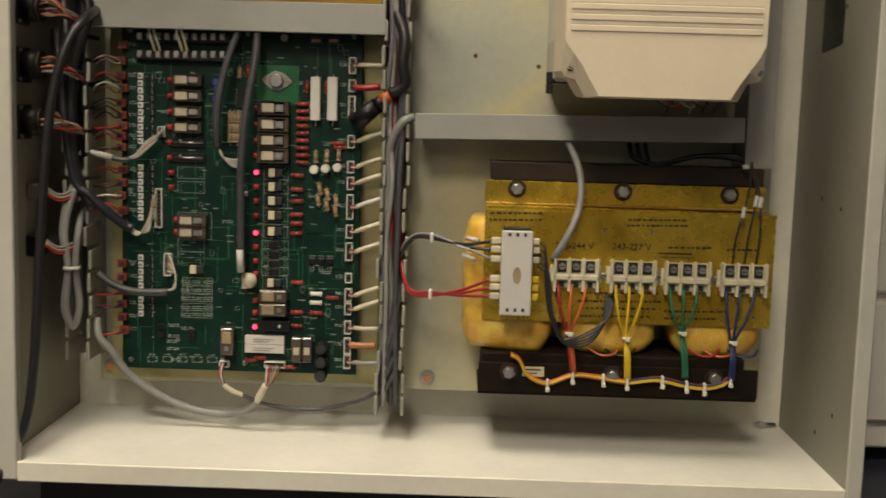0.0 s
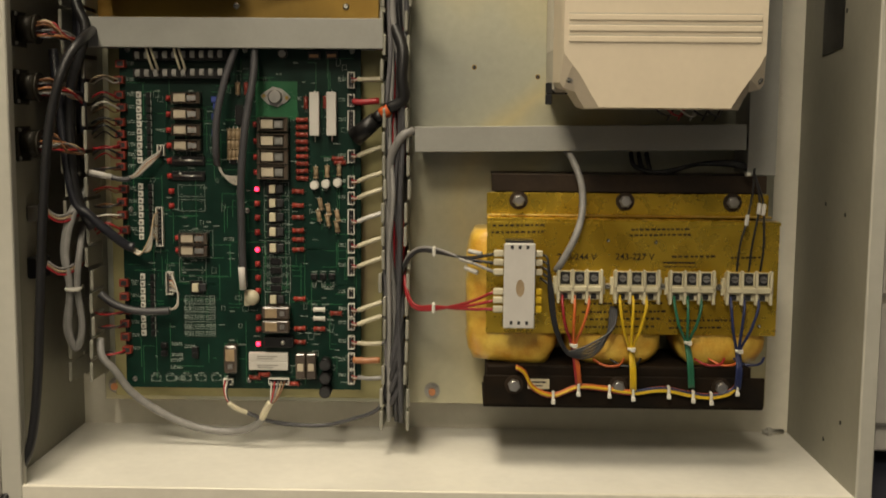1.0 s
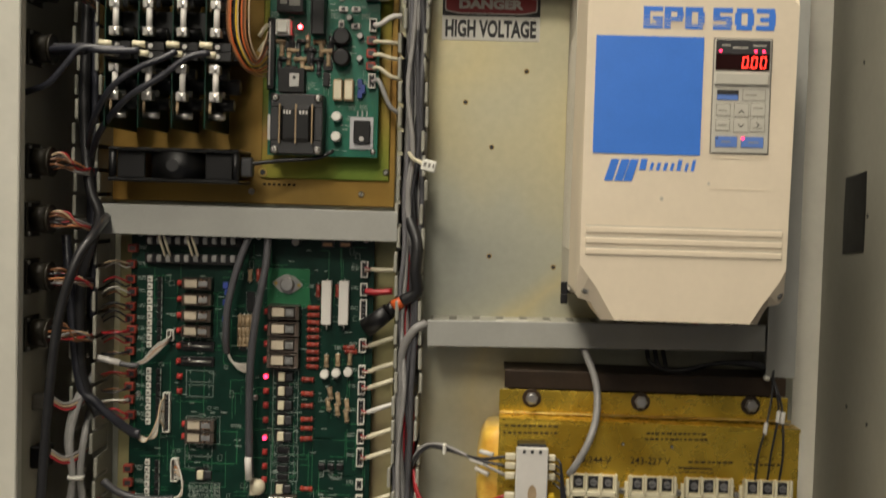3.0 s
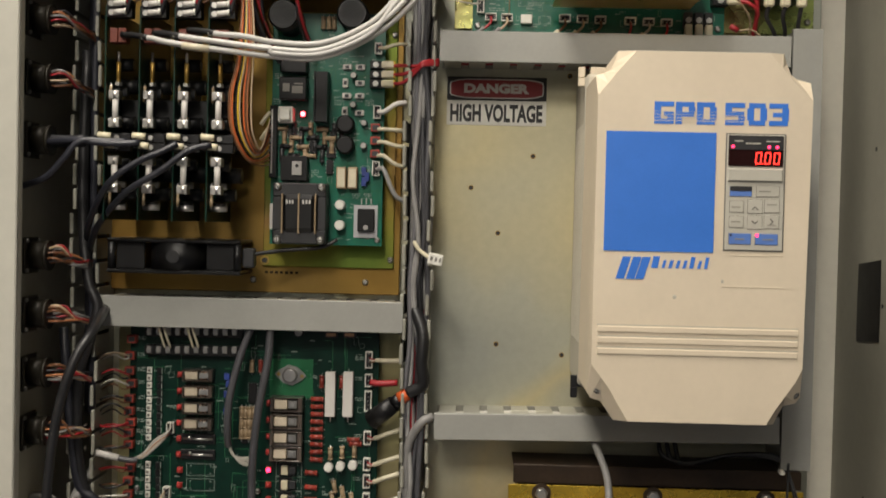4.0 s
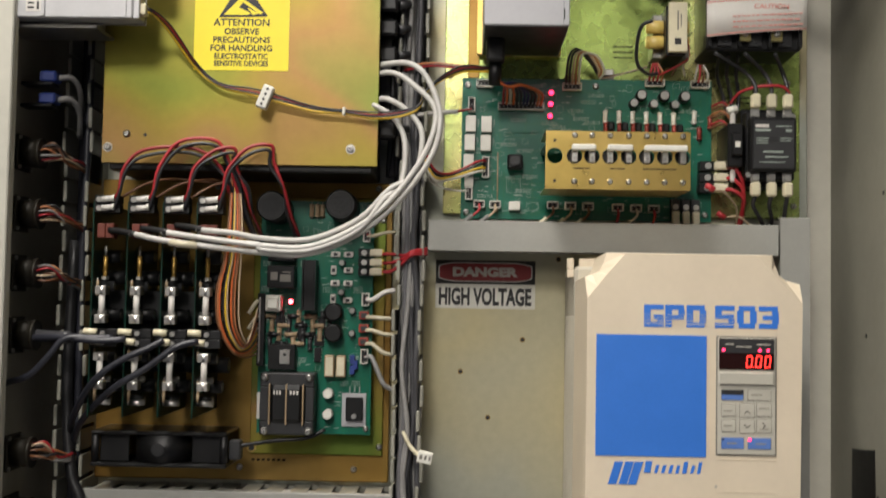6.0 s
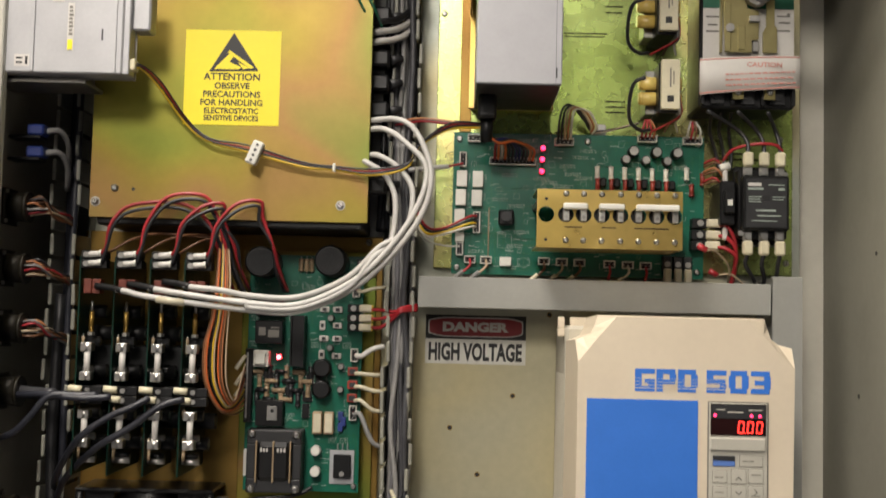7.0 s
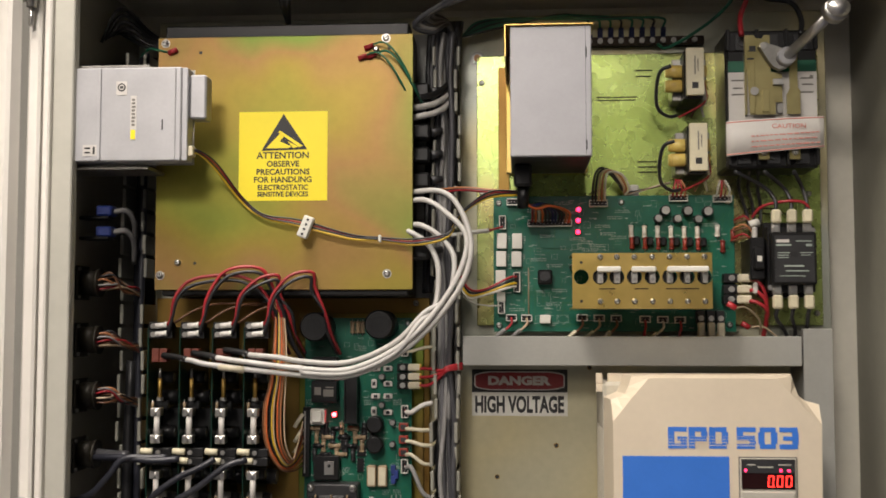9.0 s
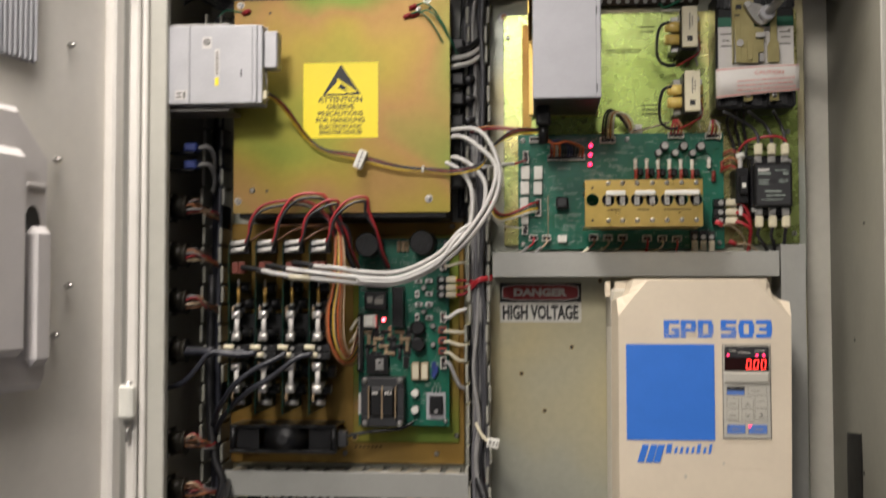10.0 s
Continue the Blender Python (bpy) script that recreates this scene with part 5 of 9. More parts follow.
    put("housing", Geo(M_CREAM).ball(lb(443, 500, 0.012), 0.0105, 14, 8, (1, 0.9, 1)).box(lb(430, 490)[0], lb(440, 490)[0], BY - 0.016, BY, lb(430, 514)[2], lb(430, 488)[2], 0.001), pg)
    for sgn, pts in ((0, [lb(113, 60, 0.04), lb(140, 300, 0.045), lb(170, 345, 0.045), lb(200, 375, 0.04), lb(226, 400, 0.030), lb(240, 405, 0.028)]),):
        wire("cable", pts, 0.0062, M_CABLEBL, "thick slate grey cable bending onto the board", "cable", "", 10)
    for i in range(9):
        wire("lead", [lb(232, 402 + i * 0.8, 0.026), lb(250, 420 + i * 0.5 - 6, 0.022 + i * 0.0006), lb(266, 410 - i * 3, 0.02), lb(269 + i * 0.3, 385 - i * 4, 0.016), lb(276, 398 - i * 6.6, 0.009)], 0.0011, WIRE["white" if i % 4 else "tan"], "thin white lead fanned to the ribbon header", "wire", "fanned leads", 6, 4)
    for i in range(8):
        wire("lead", [lb(228, 283, 0.026), lb(244, 282 - i, 0.024), lb(262, 268 - i * 2.2, 0.022), lb(278 + i, 252 - i * 2, 0.018), lb(284, 244 - i * 2.2, 0.008)], 0.0010, WIRE[("grey", "white", "tan", "grey", "rust", "white", "grey", "white")[i]], "thin grey ribbon lead", "wire", "ribbon leads", 6, 4)
    wire("sleeve", [lb(165, 272, 0.03), lb(205, 281, 0.03)], 0.0042, M_LABEL, "white marker sleeve on a grey ribbon cable", "sleeve")
    wire("cable", [lb(203, 281, 0.03), lb(222, 285, 0.029), lb(236, 285, 0.027)], 0.0036, M_CABLE, "short grey cable at the marker sleeve", "cable")
    wire("cable", [lb(178, 486, 0.03), lb(205, 506, 0.03), lb(240, 518, 0.028), lb(280, 520, 0.026), lb(300, 519, 0.024)], 0.0052, M_CABLE, "dark grey cable crossing to a ribbon header", "cable", "", 9)
    for i in range(7):
        wire("lead", [lb(297, 518, 0.024), lb(310 + i * 0.6, 512, 0.024), lb(314 - i * 0.4, 490 - i, 0.02), lb(300, 486 - i * 4.2, 0.010), lb(294, 487 - i * 4.6, 0.008)], 0.0011, WIRE[("white", "grey", "tan", "white", "rust", "grey", "white")[i]], "thin grey ribbon lead", "wire", "ribbon leads", 6, 4)
    for x0, x1, v in ((318, 331, 70), (270, 290, 72)):
        for i in range(2):
            wire("lead", [lb(x0 + i * 6, 40, 0.03), lb(x0 + i * 8, 62, 0.03), lb(x0 + 4 + i * 9, 84, 0.024), lb(x0 + 6 + i * 9, 96, 0.018)], 0.0017, M_CREAM, "cream ferruled lead on the terminal strip", "wire", "terminal leads", 6, 4)
    # lower loom with its sleeves
    for i, c in enumerate(("red", "white", "black")):
        wire("lead", [lb(392 + i * 4, 652, 0.010), lb(394 + i * 2, 668, 0.022), lb(402 + i, 685, 0.026), lb(415, 696, 0.024)], 0.0012, WIRE[c], "thin lead below the relay board", "wire", "board leads", 6, 4)
    wire("sleeve", [lb(402, 687, 0.026), lb(420, 700, 0.024), lb(434, 707, 0.020)], 0.0034, M_CREAM, "cream marker sleeve below the relay board", "sleeve")
    wire("cable", [lb(430, 706, 0.020), lb(480, 728, 0.012), lb(560, 738, 0.004), lb(620, 725, 0.010), lb(672, 700, 0.02), lb(690, 640, 0.03)], 0.0028, M_CABLE, "slim grey cable drooping to the centre duct", "cable", "drooping cables")
    for i, c in enumerate(("white", "red", "grey", "tan", "brown")):
        wire("lead", [lb(476 + i * 6, 655, 0.009), lb(478 + i * 4, 672, 0.024), lb(477 + i * 2, 686, 0.024), lb(474, 692, 0.022)], 0.0012, WIRE[c], "thin lead below the relay board", "wire", "board leads", 6, 4)
    wire("sleeve", [lb(477, 688, 0.022), lb(468, 704, 0.020), lb(460, 720, 0.016)], 0.0048, M_CREAM, "cream marker sleeve below the relay board", "sleeve")
    wire("cable", [lb(462, 718, 0.016), lb(440, 738, 0.008), lb(400, 749, 0.002), lb(340, 742, 0.0), lb(280, 715, 0.004), lb(225, 672, 0.012), lb(200, 628, 0.024), lb(180, 600, 0.03), lb(172, 570, 0.02)], 0.0052, M_CABLELT, "light grey cable looping under the relay board", "cable", "drooping cables", 9)


settle(lower_board, (0.0022, 0, 0))


# ---- power transformer; its grid counts 0.7 mm ----
def tf(u, v, y):
    return (0.03326 + 0.0007 * (u - 820) + 0.000027 * (v - 285), y, 0.454144 + 0.000015 * (u - 820) - 0.000705 * (v - 285))


def lump(x0, x1, y0, y1, z0, z1, seed):
    """A taped coil: a rounded block with wrap ridges and sags."""
    rng, vs, fs = random.Random(seed), [], []
    rows, seg = 22, 28
    for j in range(rows + 1):
        t = j / rows
        z = z0 + (z1 - z0) * t
        pinch = 1 - 0.16 * abs(2 * t - 1) ** 6 + rng.uniform(-0.012, 0.012)
        for i in range(seg):
            a = 2 * math.pi * i / seg
            c, s = math.cos(a), math.sin(a)
            k = pinch * (1 + 0.012 * math.sin(5 * a + j * 1.3) + rng.uniform(-0.006, 0.006))
            vs.append(((x0 + x1) / 2 + (x1 - x0) / 2 * k * math.copysign(abs(c) ** 0.5, c), (y0 + y1) / 2 + (y1 - y0) / 2 * k * math.copysign(abs(s) ** 0.5, s), z + 0.003 * math.sin(3 * a + seed) * (1 - t)))
    for j in range(rows):
        fs += [(j * seg + i, j * seg + (i + 1) % seg, (j + 1) * seg + (i + 1) % seg, (j + 1) * seg + i) for i in range(seg)]
    fs += [tuple(range(seg - 1, -1, -1)), tuple(rows * seg + i for i in range(seg))]
    return Geo(M_TAPE).add(vs, fs, True)


def transformer():
    t = thing("power_transformer", "large open power transformer with yellow taped coils", "transformer")
    put("core", Geo(M_CORE).box(0.066, 0.396, -0.122, -0.004, 0.163, 0.212, 0.002), t, label="black varnished laminated core")
    put("core", Geo(M_CORE).box(0.075, 0.410, -0.080, -0.004, 0.395, 0.448, 0.002), t, label="black varnished laminated core")
    for i in range(10):
        put("lamination", lambda: Geo(M_ANGLE).box(0.0655, 0.3965, -0.1205, -0.1195, 0.1632, 0.2125), t, (0, i * 0.0115, 0), key="lamination")
    put("top_angle", Geo(M_ANGLE).box(0.070, 0.4165, -0.084, -0.082, 0.4300, 0.4525, 0.0006).box(0.070, 0.4165, -0.082, -0.01, 0.4505, 0.4525, 0.0006), t, label="brown stained top angle")
    put("foot_angle", Geo(M_CORE).box(0.062, 0.413, -0.1265, -0.1225, 0.1620, 0.2000, 0.001).box(0.062, 0.413, -0.1225, -0.0005, 0.158, 0.1618, 0.0008), t)
    pan = put("terminal_panel", Geo(M_TRANSPAN).box(0.0640, 0.4185, -0.0885, -0.0865, 0.4015, 0.4290, 0.0006).prism([(0.0640, 0.3985), (0.4270, 0.3965), (0.4270, 0.3925), (0.0640, 0.3945)], -0.1190, -0.0866)
              .box(0.0640, 0.4255, -0.1195, -0.1178, 0.2530, 0.3945, 0.0006), t, label="yellow chromated bent terminal panel")
    put("bend", Geo(M_BRASS).box(0.0640, 0.4235, -0.0905, -0.0868, 0.3985, 0.4015, 0.0012), pan)
    for u, v in ((915, 334), (1105, 342), (1296, 346)):
        x, _, z = tf(u, v, 0)
        hexbolt(t, (0.1040 + (u - 915) * 0.000706, -0.0886, 0.4190), 0.0078)
    for u in (901, 1087, 1270):
        x, _, z = tf(u, 663, 0)
        hexbolt(t, (x, -0.1268, 0.1885), 0.0078)
    for i, (a, b, top) in enumerate((((0.039, 0.158, 0.382)), (0.163, 0.290, 0.37), (0.302, 0.421, 0.37))):
        put("coil", lump(a, b, -0.1165, -0.012, 0.2145, top, i + 2), t, label="coil wrapped in varnished yellow tape")
    for u, v in ((1074, 407), (1158, 411), (1340, 563)):
        x, _, z = tf(u, v, 0)
        put("panel_hole", lambda: Geo(M_INK).cyl((0, 0, 0), (0, -0.0005, 0), 0.0022, 12).use(M_LABEL).cyl((0.0004, -0.0004, -0.0004), (0.0004, -0.0008, -0.0004), 0.0010, 8), pan, (x, -0.1195, z), key="pnhole")
    lettering("lettering", "260-244 V", 0.0115, tf(984, 440, -0.1199), M_ANGLE, pan, 0.00005, 1.0)
    lettering("lettering", "243-227 V", 0.0115, tf(1086, 441, -0.1199), M_ANGLE, pan, 0.00005, 1.0)
    put("print", Geo(M_ANGLE).box(*[tf(1188, 0, 0)[0], tf(1248, 0, 0)[0]], -0.1199, -0.1195, 0.3395, 0.3405).box(tf(1186, 0, 0)[0], tf(1245, 0, 0)[0], -0.1199, -0.1195, 0.3440, 0.3460), pan)
    g = Geo(M_ANGLE)
    for u0, u1, v in ((1115, 1215, 388), (1112, 1215, 398), (870, 955, 378), (868, 958, 390), (1030, 1170, 520), (1025, 1168, 535), (1030, 1160, 548), (1180, 1290, 552), (1030, 1150, 562), (1180, 1270, 565), (1186, 1256, 437), (1290, 1345, 440)):
        x, rng = u0, random.Random(u0 + v)
        while x < u1:
            w = rng.uniform(3, 9)
            a, b = tf(x, v, 0), tf(x + w, v, 0)
            g.box(a[0], b[0], -0.1198, -0.1195, a[2] - 0.0012, a[2] + 0.0012)
            x += w + rng.uniform(2, 4)
    put("print", g, pan)
    # white plate fuse block with ring terminals on both sides
    blk = thing("terminal_block", "white plastic covered terminal block on the transformer", "terminal block", (0.001, -0.004, 0.001))
    put("cover", Geo(M_LABEL).box(0.0835, 0.1215, -0.1530, -0.1450, 0.2650, 0.3700, 0.0012), blk)
    put("base", Geo(M_BLACK).box(0.0855, 0.1195, -0.1450, -0.1197, 0.2690, 0.3730, 0.001), blk)
    put("smudge", Geo(M_TAN).ball((0.1035, -0.1529, 0.315), 0.009, 12, 6, (0.75, 0.02, 1.5)), blk)
    for z in (0.3655, 0.2720):
        for i in range(3):
            put("slot", lambda: Geo(M_INK).box(-0.0018, 0.0018, -0.0004, 0, -0.0022, 0.0022), blk, (0.0930 + i * 0.0095, -0.1530, z), key="blkslot")
    for i, z in enumerate((0.3565, 0.3455, 0.3335, 0.3090, 0.2985, 0.2870)):
        put("ring_terminal", lambda: Geo(M_CREAM).box(-0.0125, 0, -0.006, 0, -0.0042, 0.0042, 0.0014), blk, (0.0835, -0.138, z), key="rtl")
        put("ring_terminal", lambda: Geo(M_CREAM).box(0, 0.0095, -0.006, 0, -0.0040, 0.0040, 0.0014), blk, (0.1215, -0.138, z), key="rtr") if i < 3 else put("ring_terminal", lambda: Geo(WIRE["yellow"]).box(0, 0.0095, -0.006, 0, -0.0045, 0.0045, 0.0016), blk, (0.1215, -0.138, z), key="rty")
    # four three-pole terminal blocks
    for k, x in enumerate((0.1510, 0.2215, 0.2890, 0.3590)):
        tb = thing("terminal_block", "ivory three-pole screw terminal block on the transformer panel", "terminal block", (x, -0.1197, 0.2945), "transformer terminal blocks")
        w = 0.0565
        put("body", Geo(M_IVORY).box(0, w, -0.0085, 0, 0.004, 0.0395, 0.0008).box(0, w, -0.0165, -0.0085, 0.015, 0.0215, 0.0008).box(-0.004, w + 0.004, -0.004, 0, 0.010, 0.032, 0.0008), tb)
        for i in range(4):
            put("barrier", lambda: Geo(M_IVORY).box(-0.0017, 0.0017, -0.0165, -0.0085, 0, 0.0425, 0.0007), tb, (0.0017 + i * (w - 0.0034) / 3, 0, 0), key="barrier")
        for i in range(3):
            xx = 0.0017 + (i + 0.5) * (w - 0.0034) / 3
            put("clamp_screw", lambda: Geo(M_DARK).box(-0.0056, 0.0056, -0.0092, -0.0085, -0.0070, 0.0085, 0.0003).use(M_STEEL).cyl((0, -0.0100, 0.001), (0, -0.0128, 0.001), 0.0042, 14).use(M_INK).box(-0.0036, 0.0036, -0.0130, -0.0127, 0.0005, 0.0014), tb, (xx, 0, 0.0305), key="clamp")
            put("clamp_screw", lambda: Geo(M_DARK).box(-0.0034, 0.0034, -0.0092, -0.0085, -0.0040, 0.0030, 0.0003), tb, (xx, 0, 0.0090), key="clamp2")
        screw(tb, (-0.0068, -0.0021, 0.0205), 0.0042)
    # leads that fall from the blocks into the loom
    loom = (((0.156, 0.171, 0.188), "orange", (1008, 590), (1015, 660)), ((0.227, 0.243, 0.259), "yellow", (1110, 598), (1112, 672)), ((0.294, 0.310, 0.326), "green", (1209, 587), (1215, 668)), ((0.363, 0.379, 0.396), "blue", (1299, 603), (1296, 672)))
    for xs, c, m1, m2 in loom:
        for i, x in enumerate(xs):
            a, b = Vector(tf(*m1, -0.135)), Vector(tf(*m2, -0.136))
            q = (i - 1) * 0.0024
            wire("lead", [(x + 0.002, -0.130, 0.304), (x + 0.002, -0.139, 0.292), ((x + a.x) / 2 + q, -0.141, (0.29 + a.z) / 2), (a.x + q, a.y + abs(q), a.z), ((a.x + b.x) / 2 + q, -0.141, (a.z + b.z) / 2), (b.x + q, b.y, b.z)], 0.0019, WIRE["red" if c == "orange" and i == 0 else c], c + " lead from terminal block to the loom", "wire", "transformer leads")
        put("cable_tie", Geo(M_WHITE).cyl(Vector(tf(*m1, -0.136)) + Vector((0, 0, 0.0015)), Vector(tf(*m1, -0.136)) - Vector((0, 0, 0.0015)), 0.0052, 12).box(tf(*m1, 0)[0] - 0.002, tf(*m1, 0)[0] + 0.003, -0.145, -0.140, tf(*m1, 0)[2] - 0.002, tf(*m1, 0)[2] + 0.002), t)
    run = [(905, 630), (920, 640), (935, 668), (970, 682), (1015, 667), (1060, 670), (1112, 678), (1165, 672), (1215, 682), (1250, 686), (1280, 680), (1296, 668)]
    for i, c in enumerate(("orange", "yellow", "red", "blue", "green", "yellow")):
        a, z = (0, 12) if i < 3 else (6, 12)
        wire("lead", [Vector(tf(u, v + (2.6 * (i % 3) - 2.5), -0.1320 - 0.0022 * (i % 2))) for u, v in run[a:z]], 0.0018, WIRE[c], c + " lead of the loom below the coils", "wire", "transformer loom")
    for u, v in ((970, 682), (1015, 668), (1070, 672), (1112, 678), (1175, 674), (1218, 682), (1250, 686), (1296, 670)):
        p = tf(u, v, -0.134)
        put("cable_tie", Geo(M_WHITE).box(p[0] - 0.0017, p[0] + 0.0017, p[1] - 0.0045, p[1] + 0.004, p[2] - 0.0065, p[2] + 0.0062, 0.0012).box(p[0] - 0.0026, p[0] + 0.0026, p[1] - 0.0060, p[1] - 0.003, p[2] - 0.010, p[2] - 0.0045, 0.0008), t)
    for u, c in ((1070, "orange"), (1100, "black"), (1250, "red"), (1275, "orange"), (1320, "blue")):
        wire("lead", [tf(u - 25, 622, -0.118), tf(u - 5, 631, -0.126), tf(u + 18, 630, -0.127), tf(u + 30, 622, -0.116)], 0.0016, WIRE[c], "coil lead tucked under the coil", "wire", "coil leads")
    put("rating_label", Geo(M_IVORY).box(tf(951, 0, 0)[0], tf(990, 0, 0)[0], -0.1272, -0.1266, tf(951, 672, 0)[2], tf(951, 654, 0)[2]).use(M_INK).box(tf(955, 0, 0)[0], tf(984, 0, 0)[0], -0.1275, -0.1271, tf(951, 661, 0)[2], tf(951, 658, 0)[2]).box(tf(957, 0, 0)[0], tf(978, 0, 0)[0], -0.1275, -0.1271, tf(951, 667, 0)[2], tf(951, 665, 0)[2]), t)
    # dark leads on the far side of the white block
    for i in range(5):
        wire("lead", [(0.130, -0.141, 0.3565 - i * 0.0075), (0.138 + 0.001 * i, -0.150, 0.350 - i * 0.008), (0.140 + 0.0012 * i, -0.150, 0.310), (0.146 + 0.001 * i, -0.150, 0.270), (0.159 + 0.0008 * i, -0.146, 0.2395), (0.172, -0.146, 0.2290 + i * 0.002), (0.195, -0.144, 0.2300 + i * 0.004), (0.213 + i * 0.002, -0.138, 0.252 + i * 0.003), (0.219 + i * 0.002, -0.125, 0.290)], 0.0015, WIRE["black"], "black lead looping under the terminal panel", "wire", "dark leads")
    # three marked leads coming down to the last block
    for i, (u, us, vs) in enumerate(((1297, 1312, 372), (1318, 1333, 352), (1338, 1341, 354))):
        wire("lead", [(0.405, -0.070, 0.462), tf(1338, 292, -0.100), tf((1338 + us) / 2 + 3, 325, -0.12), tf(us, vs, -0.137), tf(u + 2, 415, -0.140), tf(u, 462, -0.130)], 0.0014, WIRE["black"], "thin black lead to the last terminal block", "wire", "marked leads")
        wire("sleeve", [tf(us + 2.5, vs - 9, -0.134), tf(us, vs, -0.137), tf(us - 1.5, vs + 9, -0.138)], 0.0027, M_LABEL, "white marker sleeve on a black lead", "sleeve", "marker sleeves")
    put("cable_tie", Geo(M_WHITE).box(tf(1338, 0, 0)[0] - 0.003, tf(1338, 0, 0)[0] + 0.003, -0.106, -0.094, tf(1338, 294, 0)[2] - 0.0025, tf(1338, 294, 0)[2] + 0.0025, 0.001), t)
    for i in range(3):
        wire("cable", [(0.25 + i * 0.01, -0.045, 0.48), (0.255 + i * 0.01, -0.055, 0.462 - i * 0.003), (0.285, -0.06, 0.455 - i * 0.002), (0.335, -0.06, 0.466), (0.385, -0.062, 0.468 - i * 0.002), (0.406, -0.07, 0.455)], 0.003, M_CABLEBK, "black cable slung below the duct", "cable", "slung cables")
    wire("cable", [(0.166, -0.050, 0.482), (0.172, -0.085, 0.470), (0.1815, -0.105, 0.440), (0.181, -0.122, 0.405), (0.171, -0.135, 0.375), (0.157, -0.137, 0.348), (0.150, -0.13, 0.335)], 0.0045, M_CABLELT, "grey cable bending down to the transformer", "cable", "", 9)
    # leads from the centre duct
    for i, c in enumerate(("black", "black", "grey")):
        wire("lead", [(-0.048, -0.05, 0.300 + i * 0.004), (-0.038, -0.078, 0.335 + i * 0.003), (-0.022, -0.088, 0.352 + i * 0.002), (0.002, -0.100, 0.352 + i * 0.0022), (0.040, -0.128, 0.3495 - i * 0.002), (0.073, -0.141, 0.3560 - i * 0.0112)], 0.0021, WIRE[c], "dark lead from the duct to the white block", "wire", "block leads")
        wire("lead", [(-0.044, -0.05, 0.330 + i * 0.004), (-0.038, -0.076, 0.296 + i * 0.003), (-0.026, -0.085, 0.2775 + i * 0.002), (0.000, -0.100, 0.279 + i * 0.0018), (0.040, -0.125, 0.284 + (2 - i) * 0.004), (0.073, -0.141, 0.3085 - i * 0.0108)], 0.0020, WIRE["red"], "red lead from the duct to the white block", "wire", "block leads")
    for i, (u, v) in enumerate(((838, 424), (822, 438), (830, 455))):
        wire("sleeve", [tf(u - 11, v - 1 - i, -0.122), tf(u + 11, v + 2 + 1.5 * i, -0.131)], 0.0030, M_LABEL, "white marker sleeve on a dark lead", "sleeve", "marker sleeves")
    for p in ((-0.002, -0.0985, 0.3535), (-0.002, -0.0985, 0.2805)):
        put("cable_tie", Geo(M_WHITE).box(p[0] - 0.0022, p[0] + 0.0022, p[1] - 0.0065, p[1] + 0.006, p[2] - 0.0065, p[2] + 0.0065, 0.0015), t)


settle(transformer, (0.0055, 0, 0.002), (1.008, 1, 1), (0.08, 0, 0))


# ---- middle bay beside the centre duct: brown plate, driver cards, power board, fan ----
UY = -0.0470


def ul(u, v, out=0.0):
    return (-0.23778 + 0.000704 * (u - 465), UY - out, 1.006424 - 0.000704 * (v - 190))


